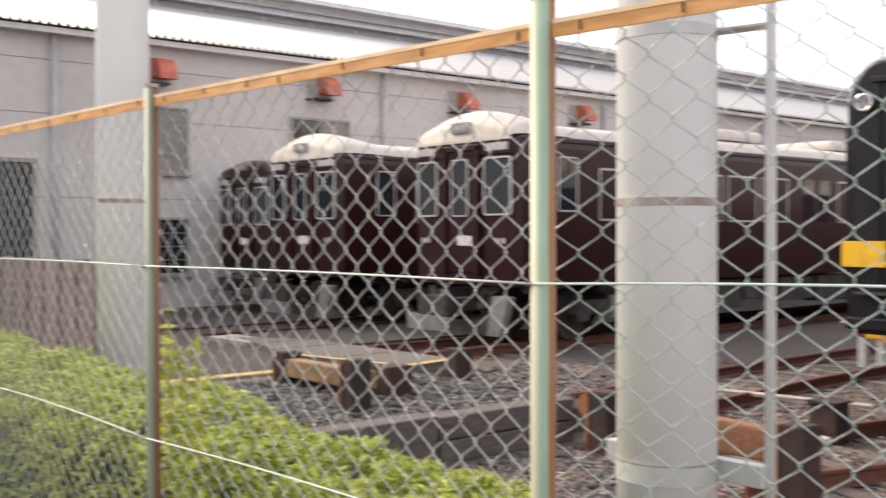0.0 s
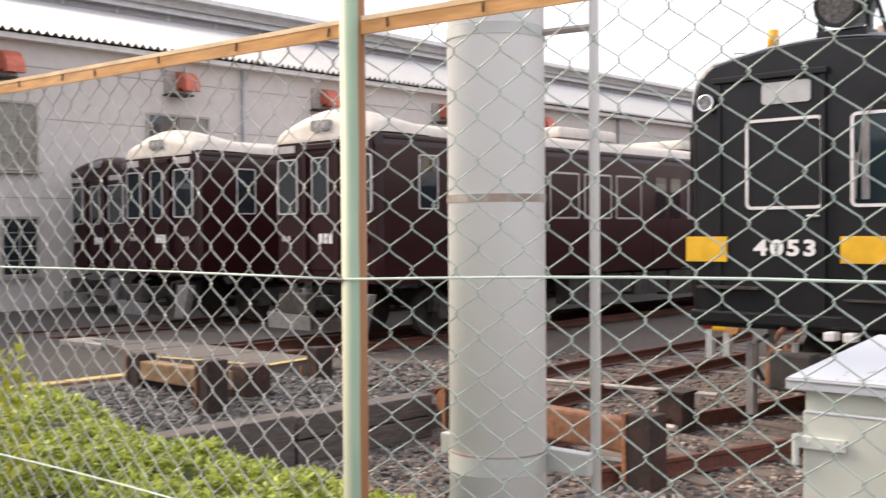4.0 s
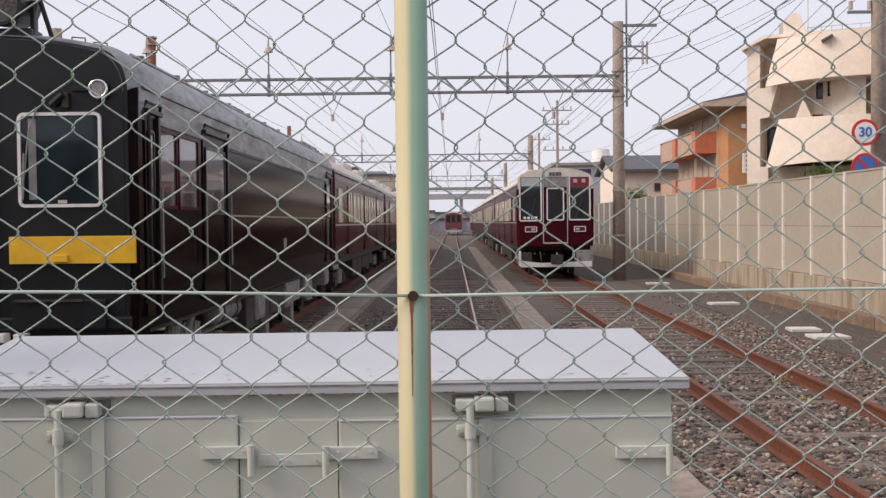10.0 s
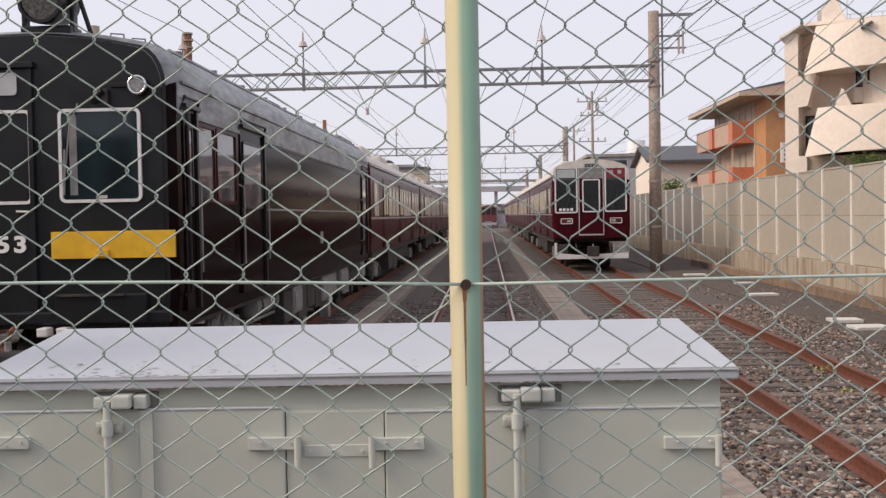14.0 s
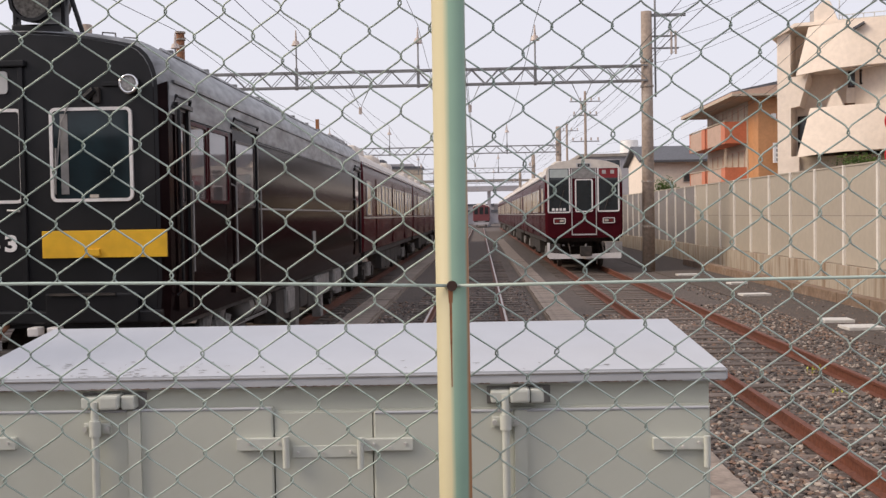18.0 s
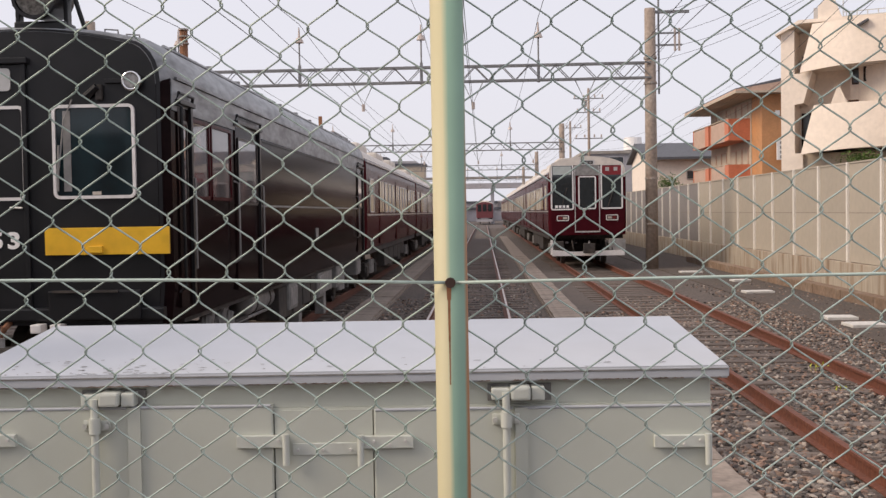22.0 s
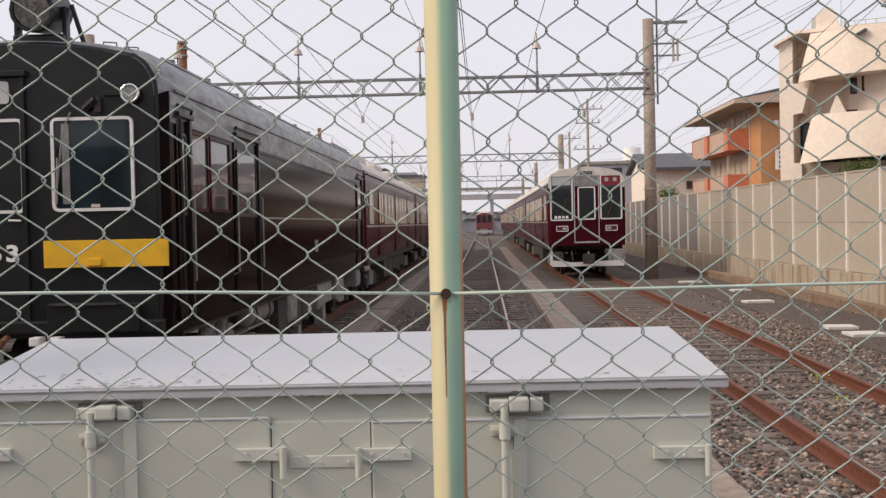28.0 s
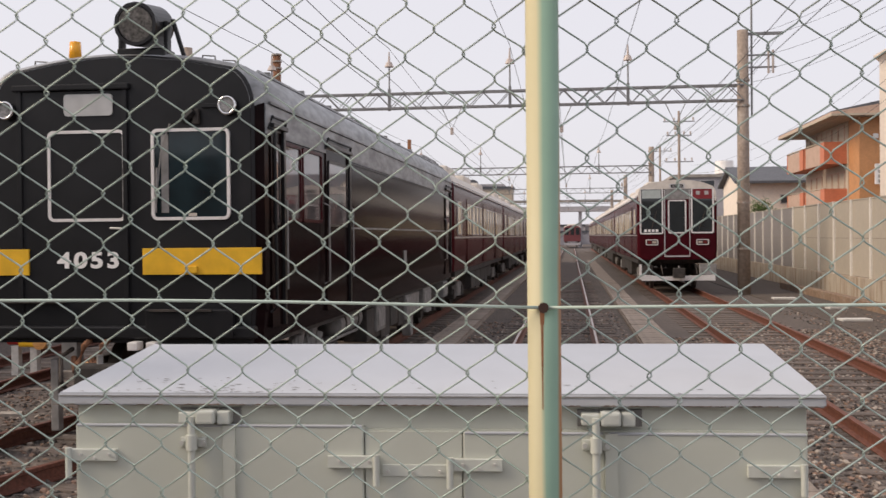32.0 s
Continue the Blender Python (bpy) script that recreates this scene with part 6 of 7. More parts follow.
for y in (9.75, 20.1, 30.5, 41, 52):
    part("downpipe", tubes([(DX + .09, y, GZ), (DX + .09, y, EAVE)], r=.075, n=10), M_CORR, depot, "pale downpipe", smooth=True)
# flat dark panel: the unlit inside of the doorway is put into its colour
part("doorway", boxes((DX, DX + .06, 6.8, 9.2, GZ, 3.75)), M_DARK, depot, "dark panel painting the shaded open doorway")
part("door_frame", boxes((DX, DX + .10, 6.7, 6.8, GZ, 3.85), (DX, DX + .10, 9.2, 9.3, GZ, 3.85), (DX, DX + .10, 6.8, 9.2, 3.75, 3.85)), M_CONC, depot)
part("door_light", boxes((DX + .06, DX + .14, 7.0, 8.1, 3.25, 3.42)), M_WHITE, depot, "white sign board in the doorway")
for y0, y1, z0, z1, bars in ((12.38, 13.37, 3.66, 5.35, 1), (12.45, 13.36, .9, 2.35, 1), (16.75, 18.76, 4.7, 5.35, 0), (26.0, 27.2, 3.66, 5.3, 1)):
    w = part("window", ring(y0 - .06, y1 + .06, z0 - .06, z1 + .06, .065, .02, "x", DX, DX + .08), M_CONC, depot)
    pale = M_PALEBLIND if z0 > 3 else M_GLASS
    part("pane", boxes((DX, DX + .03, y0, (y0 + y1) / 2 - .02, z0, z1)), M_GLASS if z0 > 4 else pale, w)
    part("pane", boxes((DX, DX + .035, (y0 + y1) / 2 + .02, y1, z0, z1)), pale, w)
    part("sill", boxes((DX, DX + .14, y0 - .12, y1 + .12, z0 - .13, z0 - .08)), M_CONC, w)
    if bars:
        for k in range(1, 4):
            part("window_bar", boxes((DX + .03, DX + .05, y0, y1, z0 + (z1 - z0) * k / 4 - .015, z0 + (z1 - z0) * k / 4 + .015)), M_UNDERGREY, w)
for y in (12.35, 17.65, 23.2, 29.0, 35.0):
    vt = part("vent_plate", boxes((DX, DX + .06, y - .35, y + .55, 6.02, 6.68), bevel=.01), M_CONC, depot, "grey vent plate")
    hood = [(DX + .06, 6.12), (DX + .06, 6.66)] + [(DX + .06 + .56 * math.sin(radians(a)), 6.08 + .60 * math.cos(radians(a))) for a in (15, 30, 45, 60, 75, 90)] + [(DX + .42, 6.08), (DX + .32, 6.2)]
    part("vent_hood", prisms(hood, "y", y + .02, y + .5), M_REDVENT, vt, "red curved vent hood")
    part("vent_shelf", boxes((DX, DX + .5, y - .4, y + .35, 5.93, 5.98)), M_UNDER, vt)

# ---- street side: buildings beyond the sound wall ----
def window_unit(parent, axis, c, a0, a1, z0, z1, fm=None, depth=.05):
    """A framed window on a wall plane x=c or y=c; it stands out to the negative side."""
    f = part("window", ring(a0, a1, z0, z1, .07, .02, axis, c - depth, c + .02), fm or M_SILVER, parent)
    dims = (c - depth * .5, c + .01, a0 + .05, a1 - .05, z0 + .05, z1 - .05) if axis == "x" else (a0 + .05, a1 - .05, c - depth * .5, c + .01, z0 + .05, z1 - .05)
    part("pane", boxes(dims), M_WINGREY, f)
    return f


ap = thing("apartment_block", pose(.4, 0, .15), "orange-clad three-storey apartment block with red balconies", "building")
part("wall", boxes((15.2, 26, 60, 73, GZ, 8.3)), M_ORANGE, ap)
part("side_wall", boxes((15.15, 15.2, 62.2, 73, GZ, 8.3)), M_IVORYDARK, ap, "beige recessed balcony wall")
part("roof", prisms([(13.6, 8.30), (13.6, 8.36), (16.6, 8.98), (26.5, 8.98), (26.5, 8.80), (16.8, 8.80)], "y", 59.3, 74), M_SLATE, ap, "dark sloping roof with wide eaves")
part("roof_fascia", prisms([(13.55, 8.14), (13.58, 8.30), (16.8, 8.80), (26.5, 8.80), (26.5, 8.14)], "y", 59.2, 74), M_BALCTAN, ap, "pinkish beige fascia under the roof")
part("eave_soffit", boxes((13.55, 26.5, 59.1, 74, 8.08, 8.2)), M_IVORYDARK, ap)
for z in (3.3, 5.95):
    for y0, y1 in ((62.4, 67.4), (67.9, 72.8)):
        bl = part("balcony", boxes((13.9, 15.15, y0, y0 + .12, z - .25, z + 1.0), (13.9, 15.15, y1 - .12, y1, z - .25, z + 1.0), (13.9, 14.02, y0 + .12, y0 + 1.0, z - .25, z + 1.0), (14.02, 15.15, y0 + .12, y1 - .12, z - .25, z - .1)), M_ORANGERED, ap, "orange-red balcony")
        part("balcony_panel", boxes((13.93, 14.0, y0 + 1.0, y1 - .12, z - .25, z + .95)), M_BALCTAN, bl, "beige balcony front panel")
        part("rail", boxes((13.88, 14.04, y0 - .02, y1 + .02, z + 1.0, z + 1.05)), M_IVORYDARK, bl)
        for k in range(3):
            yy = y0 + .4 + k * 1.5
            window_unit(ap, "x", 15.15, yy, yy + 1.3, z, z + 2.0, M_BALCTAN)
            part("blind", boxes((15.115, 15.122, yy + .07, yy + 1.23, z + (.9 if k % 2 else .5), z + 1.93)), M_IVORYDARK, ap)
for z in (3.4, 6.3):
    window_unit(ap, "y", 60.0, 17.4, 18.1, z, z + 1.5, M_RUSTDARK)
part("sign_bracket", boxes((16.1, 16.25, 59.65, 60, 4.9, 5.0)), M_TRUSS, ap)
part("wall_lamp", boxes((15.9, 16.15, 59.8, 60, 6.9, 7.15), bevel=.03), M_WHITE, ap)
part("sign_board", boxes((15.9, 16.48, 59.5, 59.65, 4.4, 5.5)), M_WHITE, ap, "white vertical sign board")
for k in range(4):
    part("sign_bar", boxes((16.05, 16.33, 59.47, 59.5, 4.48 + k * .26, 4.64 + k * .26)), M_UNDERGREY, ap)

# its front stands askew to the street: local x runs along the front, y into the house
hs = thing("house", pose(12.6, 45, 0, 0, 0, -24.2), "ivory rendered house with curved stepped balconies", "building")


def curved_front(a0, a1, top, low, slant, bulge, n=16, t=.16):
    """A balcony front along local x, bulging outwards; its left edge slants in by slant at the top, its lower edge dips on the left."""
    bm = bmesh.new()
    rows = []
    for k in range(n + 1):
        f = k / n
        for_top, for_low = a0 + slant + (a1 - a0 - slant) * f, a0 + (a1 - a0) * f
        y = -.35 - bulge * math.sin(math.pi * (.10 + .90 * f))
        zl = low - .20 * (1 - f) ** 4
        rows.append([bm.verts.new(q) for q in ((for_low, y, zl), (for_top, y, top), (for_top, y + t, top), (for_low, y + t, zl))])
    for a, b in zip(rows, rows[1:]):
        for j in range(4):
            bm.faces.new((a[j], b[j], b[(j + 1) % 4], a[(j + 1) % 4]))
    bm.faces.new(rows[0])
    bm.faces.new(rows[-1][::-1])
    bmesh.ops.recalc_face_normals(bm, faces=bm.faces)
    return bm


part("rear_wall", boxes((.48, 9.5, 1.3, 1.6, GZ, 9.3)), M_IVORY, hs)
part("end_wall", boxes((-.05, .48, -.3, 3.2, GZ, 9.2)), M_IVORY, hs)
part("front_wall", prisms([(.48, 7.41), (.70, 7.41), (.78, 7.47), (1.18, 7.49), (.84, 6.20), (.48, 6.14)], "y", -.3, 0), M_IVORY, hs, "slanted ivory wall between the balconies")
part("slanted_cheek", prisms([(1.14, 7.49), (1.18, 7.49), (.84, 6.20), (.80, 6.20)], "y", 0, 1.3), M_IVORY, hs)
part("lower_wall", boxes((.48, 9.5, -.12, 1.3, GZ, 4.12)), M_IVORYDARK, hs)
part("lower_wall_pier", boxes((.48, .80, -.3, -.12, GZ, 4.14)), M_IVORY, hs)
part("roof_slab", prisms([(-.22, 8.98), (.72, 9.42), (9.5, 9.32), (9.5, 9.46), (.70, 9.56), (-.24, 9.06)], "y", -.55, 3.4), M_IVORY, hs, "thin overhanging roof slab")
part("balcony_front", curved_front(.74, 7.2, 9.34, 7.60, .50, .95), M_IVORY, hs, "curved ivory balcony front")
part("balcony_front", curved_front(.76, 7.2, 6.05, 4.27, .52, .95), M_IVORY, hs, "curved ivory balcony front")
part("balcony_floor", boxes((.9, 7.2, -.3, 1.3, 7.60, 7.72)), M_IVORY, hs)
part("balcony_floor", boxes((.9, 7.2, -.3, 1.3, 4.26, 4.40)), M_IVORY, hs)
part("inner_wall", prisms([(2.9, .5), (3.3, .1), (3.9, -.25), (4.6, -.4), (4.6, 1.3), (2.9, 1.3)], "z", 6.0, 7.6), M_IVORY, hs, "curved inner wall of the middle balcony")
part("fin", prisms([(1.90, 6.05), (2.58, 6.05), (2.26, 6.76), (2.18, 6.80)], "y", -.5, -.25), M_IVORY, hs, "small tapering fin on the balcony edge")
# brown strip puts the recess's low shade into colour
part("balcony_shade", boxes((2.45, 3.15, .9, 1.29, 6.05, 6.32)), M_RUSTBEAM, hs, "dark brown strip painting the shade behind the balcony")
part("roof_fin", prisms([(1.44, 9.5), (1.43, 10.09), (1.86, 10.40), (2.04, 10.36), (2.36, 9.5)], "y", -.45, .1), M_IVORY, hs, "tapering roof fin")
part("roof_box", boxes((1.20, 1.43, .1, .7, 9.5, 10.1)), M_CORR, hs, "pale sheet box on the roof")
for x in (2.5, 2.9, 3.3, 3.7, 4.4, 5.2):
    part("rail_post", tubes([(x, -.2, 9.45), (x, -.2, 9.78)], r=.02, n=6), M_STEEL, hs)
for z in (9.60, 9.78):
    part("roof_rail", tubes([(2.35, -.2, z), (5.6, -.2, z)], r=.018, n=6), M_STEEL, hs)
part("antenna", tubes([(2.3, .6, 9.5), (2.3, .6, 12.2)], r=.02, n=5), M_STEEL, hs)
for x0, x1, z0, z1 in ((2.62, 2.98, 6.92, 7.58), (3.10, 3.42, 6.98, 7.58), (.55, .95, 4.4, 5.9), (.60, .90, 7.5, 8.3)):
    window_unit(hs, "y", 1.3 if x0 < 1 else (.62 if x0 < 3 else .24), x0, x1, z0, z1, M_RUSTDARK)
part("window_pier", boxes((2.55, 3.0, .62, 1.3, 6.3, 7.6)), M_IVORY, hs)
part("awning", prisms([(3.0, 9.02), (3.42, 9.24), (3.44, 9.17), (3.02, 8.95)], "y", -1.55, -1.2), M_SLATE, hs, "small dark awning")

nb = thing("house", pose(0, 0, 0), "pale grey house with slatted shutters beside the street", "building")
part("wall", boxes((16.9, 24, 36.5, 42, GZ, 11)), M_HAZY, nb)
for k in range(14):
    part("slat", boxes((16.86, 16.9, 36.8, 41.5, 3.4 + k * .5, 3.62 + k * .5)), M_WHITEFRAME, nb)

for z0, z1 in ((4.3, 5.4), (7.6, 8.75), (10.8, 11.6)):
    bl = part("balcony", boxes((16.45, 16.86, 36.5, 41.9, z0, z1), bevel=.02), M_IVORY, nb, "pale balcony front")
    part("balcony_cap", boxes((16.42, 16.88, 36.45, 41.95, z1, z1 + .06)), M_IVORYDARK, bl)
for y in (36.6, 39.2):
    part("balcony_post", boxes((16.46, 16.6, y, y + .16, 2.5, 11.6)), M_WHITEFRAME, nb)
gh = thing("house", pose(1.6, 0, -.2), "cream house with a dark slate gable roof", "building")
part("wall", prisms([(10.7, GZ), (17, GZ), (17, 5.95), (10.7, 5.95)], "y", 80, 88), M_IVORY, gh)
part("gable", prisms([(80, 5.95), (84, 7.0), (88, 5.95)], "x", 10.72, 11.0), M_IVORY, gh)
part("gable", prisms([(80, 5.95), (84, 7.0), (88, 5.95)], "x", 16.7, 16.98), M_IVORY, gh)
part("roof", prisms([(79.4, 5.80), (84, 7.05), (88.6, 5.80), (88.6, 5.98), (84, 7.28), (79.4, 5.98)], "x", 10.3, 17.4), M_SLATE, gh, "dark slate gable roof")
window_unit(gh, "y", 80, 13.6, 14.4, 4.3, 5.0)
window_unit(gh, "y", 80, 11.4, 12.3, 2.6, 3.4)
gh = thing("house", pose(0, 0, 0), "white house with a flat grey roof", "building")
part("wall", boxes((14.5, 22, 92, 100, GZ, 7.0)), M_IVORY, gh)
part("roof", boxes((14.2, 22.3, 91.7, 100.3, 7.0, 7.25)), M_SLATE, gh)
window_unit(gh, "y", 92, 15.6, 16.6, 5.0, 6.2)
bl = thing("apartment_block", pose(0, 0, 0), "grey-beige apartment block with dark balcony openings", "building")
part("wall", boxes((10.8, 19.0, 112, 125, GZ, 7.8)), M_HAZY, bl)
part("roof", boxes((10.5, 19.3, 111.7, 125.3, 7.8, 8.1)), M_CONC, bl)
for z in (4.6, 6.3):
    for x in (11.3, 13.3, 15.6, 17.2):
        window_unit(bl, "y", 112, x, x + 1.5, z, z + 1.2)

wt = thing("water_tank", pose(16.3, 116, 8.1), "round white water tank on a flat roof", "tank")
part("tank", cyl(0, 0, .25, 1.6, 1.0, 20, .95), M_WHITE, wt, smooth=False)
for x, y in ((-.6, -.6), (.6, -.6), (-.6, .6), (.6, .6)):
    part("leg", boxes((x - .06, x + .06, y - .06, y + .06, 0, .3)), M_TRUSS, wt)
# far town that closes the yard
rng = random.Random(21)
for k in range(46):
    x = -60 + k * 3.4 + rng.uniform(-1, 1)
    y = rng.uniform(215, 330)
    low = -14 < x < 16
    w, h = rng.uniform(7, 15), rng.uniform(4, 10) * (.5 if low else 1.35)
    b = thing("town_building", pose(x, y, 0), "hazy pale building in the far town", "building", "far town buildings")
    part("wall", boxes((-w / 2, w / 2, 0, 8, GZ, h)), M_HAZY if low or rng.random() < .7 else M_IVORYDARK, b)
    part("roof", boxes((-w / 2 - .3, w / 2 + .3, -.3, 8.3, h, h + .5)), M_SLATE if rng.random() < .5 else M_HAZY, b)
    for j in range(int(w / 3)):
        for z in range(int(h / 3)):
            part("window", boxes((-w / 2 + .8 + j * 3, -w / 2 + 2.2 + j * 3, -.06, 0, 1.1 + z * 3, 2.4 + z * 3)), M_WINGREY, b)
fc = maroon_car("far red commuter car at the end of the yard", .25, 172, 18.9, (), seed=77, wins=False, paint=M_FARTRAIN)
for x0, x1 in ((-1.2, -.5), (-.35, .35), (.5, 1.2)):
    front_window(fc, x0, x1, 1.95, 3.2, w=.05, fm=M_FARTRAIN)
part("plough", boxes((-1.3, 1.3, -.2, -.1, .35, .75)), M_HAZY, fc, "pale plough plate")
# a station footbridge far down the line
fb = thing("footbridge", pose(0, 190, 0), "pale footbridge across the tracks far away", "bridge")
part("deck", boxes((-14, 9, -1.5, 1.5, 6.1, 7.0)), M_HAZY, fb)
part("roof", boxes((-14.4, 9.4, -1.9, 1.9, 7.8, 8.1)), M_CONC, fb)
for x in (-13, -6, 1.7, 8):
    part("pier", boxes((x - .3, x + .3, -.5, .5, GZ, 6.1)), M_HAZY, fb)

# shrubs over the wall
def shrub(x, y, z, w, h, n, label, seed):
    r = np.random.default_rng(seed)
    t = thing("shrub", pose(x, y, GZ), label, "shrub", "shrubs behind the wall")
    part("stem", tubes([(0, 0, 0), (.05, 0, z - GZ)], r=.04, n=6), M_TWIG, t)
    P = np.stack([r.normal(0, w / 2.4, n), r.normal(0, w / 3, n), z - GZ + np.abs(r.normal(0, h / 2, n)) * np.sign(r.normal(.4, 1, n))], 1)
    leaf_cloud("leaves", P, np.tile((0, 0, .5), (n, 1)), r.uniform(.05, .13, n), M_TREE, t, seed)


shrub(10.7, 62, 3.3, .8, .5, 900, "small green tree behind the sound wall", 3)
shrub(-26.0, 5.3, .95, 1.1, .9, 900, "green shrub at the foot of the depot wall", 7)
shrub(14.9, 42.4, 3.75, .9, .3, 500, "green shrub showing over the sound wall", 4)

# unseen wall added behind the camera darkens window reflections and closes the street
tagged(link("reflection_wall", boxes((-40, 36, -16.3, -16.0, GZ - .3, 4.8)), M_POLE), "unseen plain brown wall added to darken window reflections", "wall", kind="structure")
# unseen paving, added so that fence, pillars and box get bounced light
tagged(link("street", boxes((-40, 36, -16.0, 1.04, GZ - .1, .05)), M_PAVE), "unseen grey asphalt street added to bounce light onto the fence", "street", kind="structure")


# ---- yard on the left: asphalt, crossing slab, buffer stops, timbers ----
asph = tagged(link("asphalt", boxes((-27, -12.75, 3.2, 9.8, GZ - .1, -.03)), M_ASPH), "grey asphalt apron before the depot", "asphalt", kind="structure")
tagged(link("asphalt", boxes((-27, -16.0, 9.8, 30, GZ - .1, -.05)), M_ASPH), "grey asphalt between the depot tracks", "asphalt", kind="structure")
ky = thing("kerb", pose(0, 0, 0), "low concrete kerb with a worn yellow line", "kerb", kind="structure")
for k in range(5):
    part("kerb_stone", boxes((-12.75, -12.5, 3.6 + k * 1.0, 4.58 + k * 1.0, GZ, .09), bevel=.01), M_KERB, ky)
    part("yellow_line", boxes((-12.74, -12.52, 3.62 + k * 1.0, 4.56 + k * 1.0, .09, .096)), M_YELLOWDULL, ky, "worn yellow line")
slab = thing("crossing_slab", pose(0, 0, 0), "concrete crossing slab with worn yellow edges", "slab", kind="structure")
part("slab_body", prisms([(-17.4, 9.6), (-14.3, 8.8), (-12.0, 9.25), (-12.2, 10.4), (-16.2, 10.4)], "z", GZ, .07), M_ASPHCONC, slab)
part("yellow_edge", prisms([(-12.12, 9.22), (-11.98, 9.25), (-12.18, 10.4), (-12.32, 10.4)], "z", .07, .078), M_YELLOWDULL, slab, "worn yellow edge line")
part("yellow_edge", prisms([(-14.3, 8.80), (-12.0, 9.24), (-12.0, 9.34), (-14.3, 8.92)], "z", .07, .077), M_YELLOWDULL, slab)
for x in (-16.2, -15.2, -13.6):
    part("slab_joint", boxes((x, x + .02, 9.0, 10.4, .07, .074)), M_UNDER, slab)
tagged(link("slab", boxes((-18.0, -16.6, 9.3, 9.9, -.03, .06), bevel=.01), M_CONC), "pale concrete slab on the asphalt", "slab", "loose slabs")

# raised ballast bed held by timbers
bed = tagged(link("ballast_bed", boxes((-12.3, -7.85, 3.8, 8.8, GZ - .05, .08)), M_GROUND), "raised bed of dark crushed stone", "ballast", kind="structure")
stones("bed_stones", "dark grey loose stones on the raised bed", [(-11.9, -7.85, 4.0, 8.8, .08, 5200, .055)], 12, M_STONEGREY)
for y0, y1, z in ((3.4, 4.78, .27), (4.80, 6.14, .30), (6.18, 7.95, .28)):
    for q in range(2):
        tb = link("timber", boxes((-7.86, -7.58, y0, y1, GZ + q * .225, GZ + .22 + q * .225 + (z - .29)), bevel=.015), M_TIMBER)
        tagged(tb, "weathered grey-brown timber edging the stone bed", "timber", "edging timbers")
stones("yard_stones", "scattered dark stones beside the timbers", [(-7.5, -4.2, 4.2, 7.4, GZ, 1200, .05), (-12.4, -9.4, 8.8, 12, GZ, 900, .05)], 13, M_STONEGREY)


def buffer_stop(x0, x1, y, h, beam_z, label, post_m, beam_m, back=True):
    b = thing("buffer_stop", pose(0, y, 0), label, "buffer stop", "buffer stops")
    for x in (x0, x1):
        p = part("post", boxes((x - .17, x + .17, -.12, .14, GZ - .05, h), bevel=.02), post_m, b)
        part("post_flange", boxes((x - .19, x + .19, -.15, -.12, GZ - .05, h), bevel=.006), M_RUSTDARK, p)
        if back:
            part("stay", prisms([(.14, h * .8), (.14, h * .55), (1.0, GZ), (1.2, GZ)], "x", x - .08, x + .08), post_m, p)
    part("beam", boxes((x0 + .1, x1 - .1, .0, .2, beam_z - .17, beam_z + .11), bevel=.02), beam_m, b, "heavy cross beam")
    return b


bs = thing("buffer_stop", pose(0, 0, 0), "dark timber buffer stop with a yellowish cross beam", "buffer stop", "buffer stops")
for x, y, w, h in ((-11.45, 6.95, .11, .50), (-9.22, 6.40, .09, .64)):
    p = part("post", boxes((x - w, x + w, y - .12, y + .14, GZ, h), bevel=.02), M_RUSTDARK, bs)
    part("post_edge", boxes((x - w - .03, x - w, y - .14, y - .06, GZ, h - .03), bevel=.006), M_RUSTBEAM, p, "rusty post edge")
part("beam", boxes((-11.35, -9.75, 6.85, 7.05, .20, .42), bevel=.02), M_BEAM, bs, "worn yellowish cross beam")
part("stop_block", boxes((-10.05, -9.72, 7.2, 7.55, .05, .44), bevel=.02), M_RUSTDARK, bs, "dark timber block")
part("lower_beam", boxes((-11.35, -9.75, 6.95, 7.05, .10, .22), bevel=.01), M_RUSTDARK, bs)
bs = thing("buffer_stop", pose(0, 0, 0), "rusty buffer stop with dark posts and an orange beam", "buffer stop", "buffer stops")
for x, y, h in ((-6.98, 7.75, .43), (-4.72, 7.45, .45)):
    p = part("post", boxes((x - .12, x + .12, y - .12, y + .12, GZ - .05, h), bevel=.02), M_RUSTDARK, bs)
    part("post_edge", boxes((x - .16, x - .12, y - .13, y - .02, GZ - .05, h), bevel=.006), M_RUST, p, "orange rusty post edge")
ob = part("beam", boxes((-.3, 2.0, -.08, .08, .04, .33), bevel=.03), M_RUSTBEAM, bs, "rust-orange cross beam")
ob.matrix_basis = pose(-7.0, 7.95, 0, 0, 0, -7)
part("beam_end", tubes([(-7.36, 7.9, .22), (-7.36, 8.05, .22)], r=.13, n=12), M_RUST, bs, "rounded rusty beam end")
b = thing("buffer_block", pose(-11.55, 9.85, 0), "dark buffer block beside the crossing slab", "buffer stop")
part("block", boxes((-.11, .11, -.15, .15, GZ, .32), bevel=.02), M_RUSTDARK, b)
part("red_post", boxes((-.20, -.16, -.2, -.16, GZ, .05)), M_RUSTBEAM, b, "thin rusty post")
for x, y, h, lab in ((-5.82, 9.8, .24, "short dark timber post by the track"),):
    p = thing("yard_post", pose(x, y, 0), lab, "post", "dark yard posts")
    part("shaft", boxes((-.15, .15, -.13, .13, GZ - .05, h), bevel=.02), M_RUSTDARK, p)
    part("cap_plate", boxes((-.17, .17, -.15, .15, h, h + .025)), M_RUSTDARK, p)
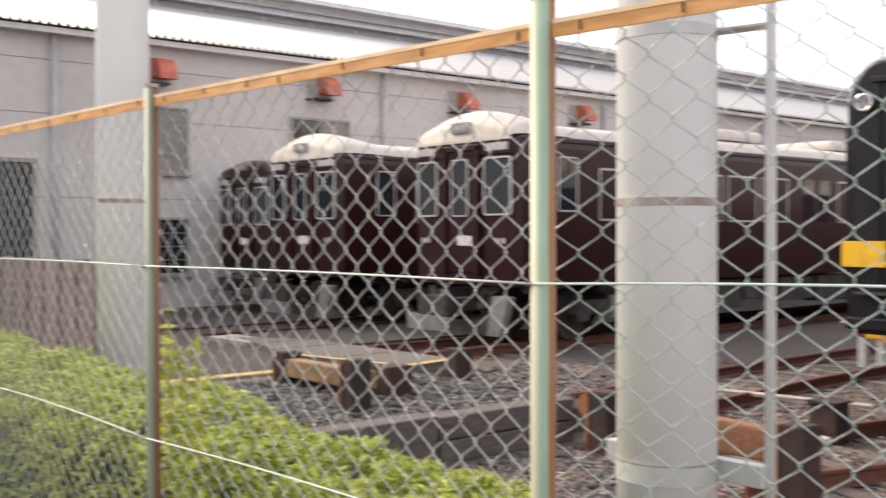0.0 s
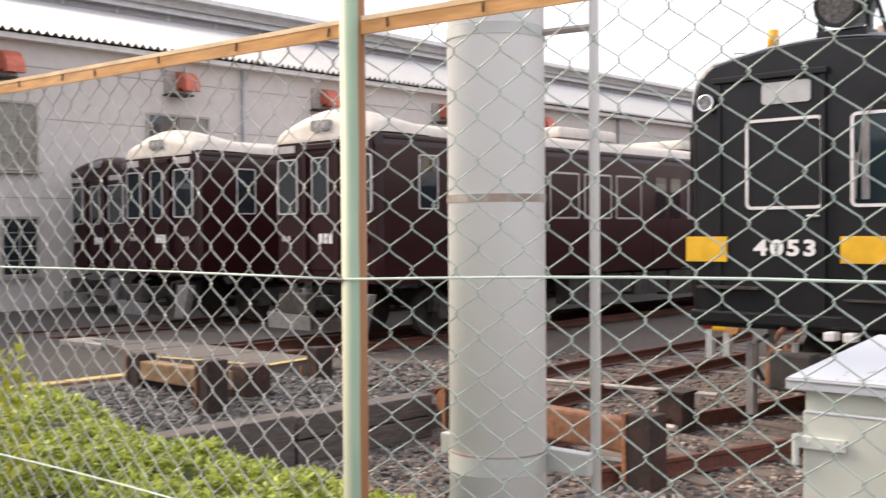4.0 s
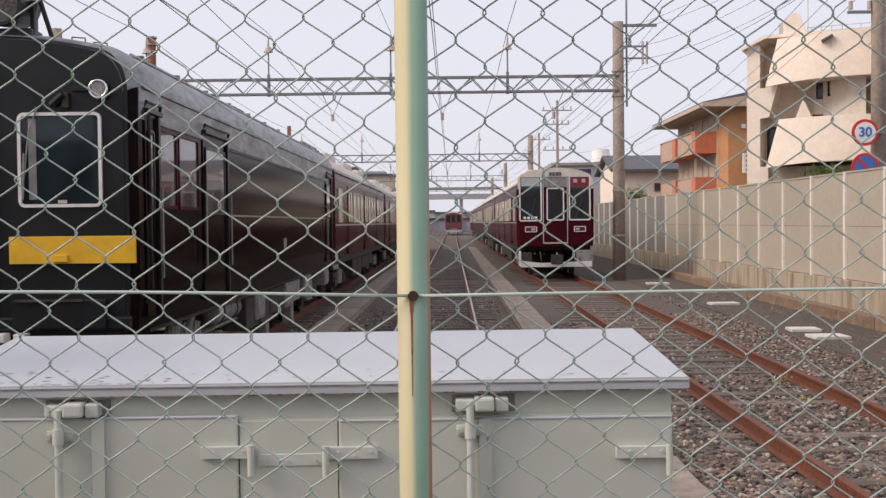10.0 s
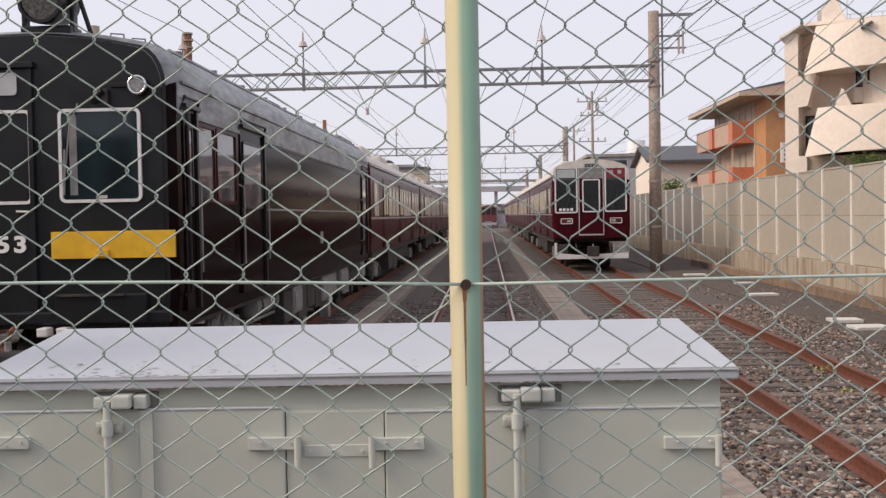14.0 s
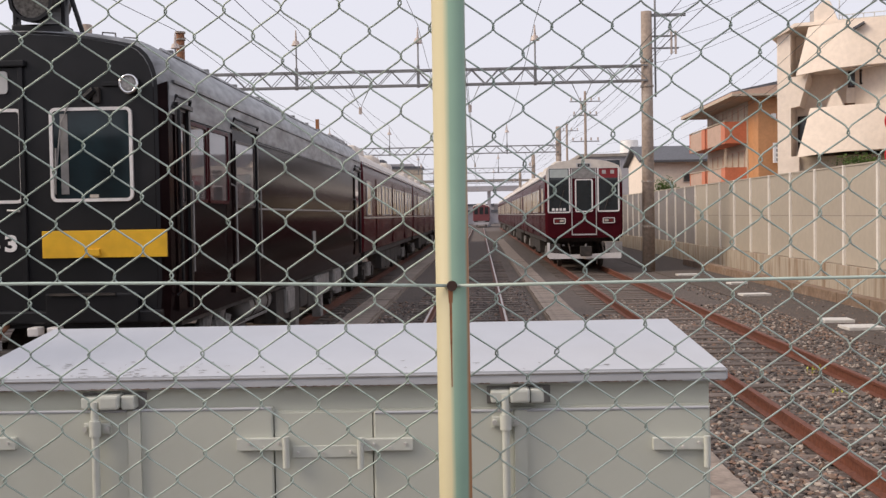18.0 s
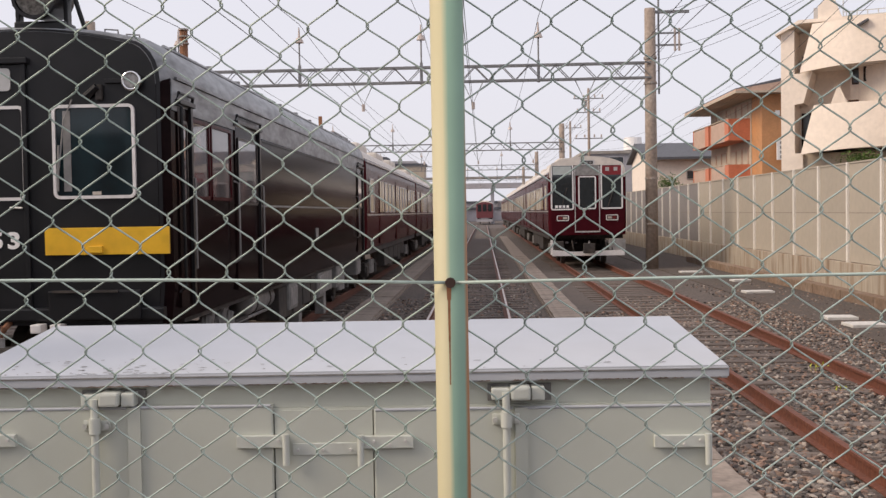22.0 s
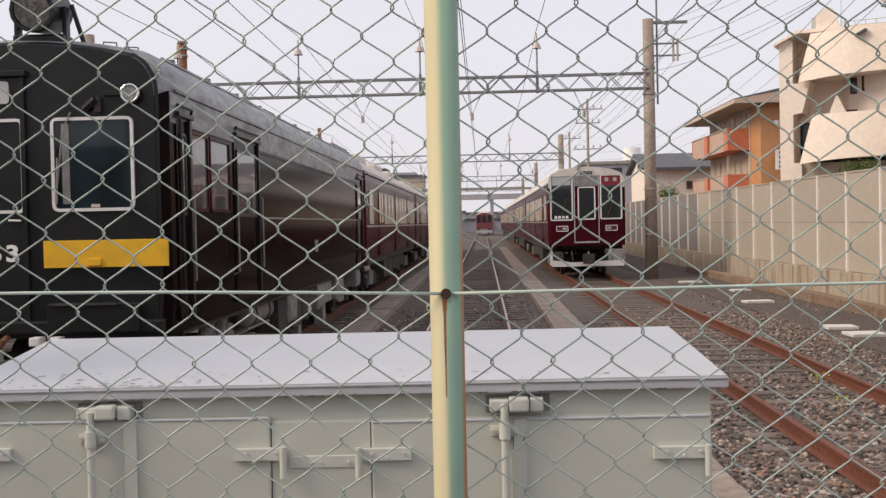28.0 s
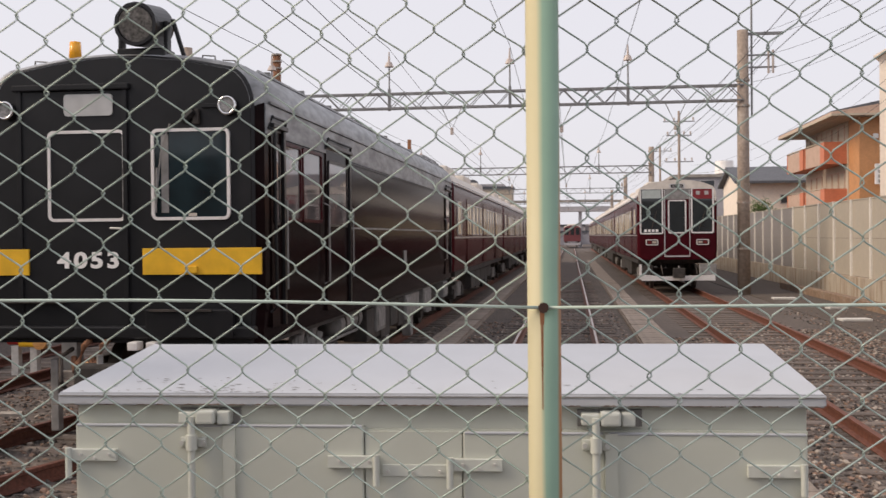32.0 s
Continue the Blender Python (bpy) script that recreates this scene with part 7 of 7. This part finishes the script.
# point lever with red and yellow weight
lv = thing("point_lever", pose(-7.75, 15.8, 0), "grey point lever stand with red and yellow weights", "lever")
part("stand", boxes((-.13, .13, -.12, .12, GZ, .44), bevel=.02), M_PLOUGH, lv)
part("stand_cap", boxes((-.2, .2, -.15, .15, .44, .48), bevel=.01), M_CONC_PALE, lv)
part("base_plate", boxes((-.35, .7, -.3, -.1, GZ, GZ + .10), bevel=.01), M_CONC, lv)
wy = part("yellow_weight", boxes((-.86, -.56, -.1, .1, .28, .50), bevel=.04), M_YELLOW, lv, "yellow weight")
part("red_weight", tubes([(-1.05, 0, .42), (-.88, 0, .42)], r=.11, n=14), M_RED, lv, "red weight")
part("arm", tubes([(-1.3, 0, .52), (.5, 0, .50)], r=.022, n=8), M_CONC_PALE, lv)
for x in (-.93, -.62):
    part("leg", boxes((x - .06, x + .06, -.06, .06, GZ, .30), bevel=.01), M_CONC_PALE, lv, "pale leg")
part("lamp", tubes([(-.45, -.05, .36), (-.45, -.2, .36)], r=.11, n=14), M_RUSTPAINT, lv, "dull orange lamp")
rv = thing("point_motor", pose(-6.35, 13.8, 0), "rusty orange point motor casing by the track", "point motor")
part("casing", boxes((-.25, .25, -.35, .35, GZ, .22), bevel=.04), M_RUST, rv)
part("casing_lid", boxes((-.2, .2, -.3, .3, .22, .30), bevel=.03), M_RUSTPAINT, rv)
# pipe runs and planks among the tracks
for k, (a, b2) in enumerate((((-9.2, 11.0, -.02), (-6.2, 11.4, -.02)), ((-7.8, 9.2, .05), (-5.3, 8.9, .05)), ((-6.6, 7.9, GZ + .035), (-5.0, 8.1, GZ + .035)), ((-4.6, 10.0, -.08), (-3.2, 10.2, -.08)))):
    pl = link("plank", tubes([a, b2], r=.035, n=6), M_TIMBERPALE)
    tagged(pl, "pale weathered rod lying across the track", "rod", "rods across the tracks")

# brown steel board fence in front of the depot
bf = thing("board_fence", pose(0, 5.5, 0), "brown rusted steel board fence before the depot", "fence", kind="structure")
for k in range(26):
    x = -21.9 + k * .32
    part("board", boxes((x, x + .30, -.02 + .03 * (k % 2), .02 + .03 * (k % 2), GZ, 1.58 + .02 * (k % 3))), M_BOARD, bf)
for z in (.4, 1.3):
    part("rail", boxes((-21.9, -13.6, .05, .10, z, z + .07)), M_RUSTDARK, bf)
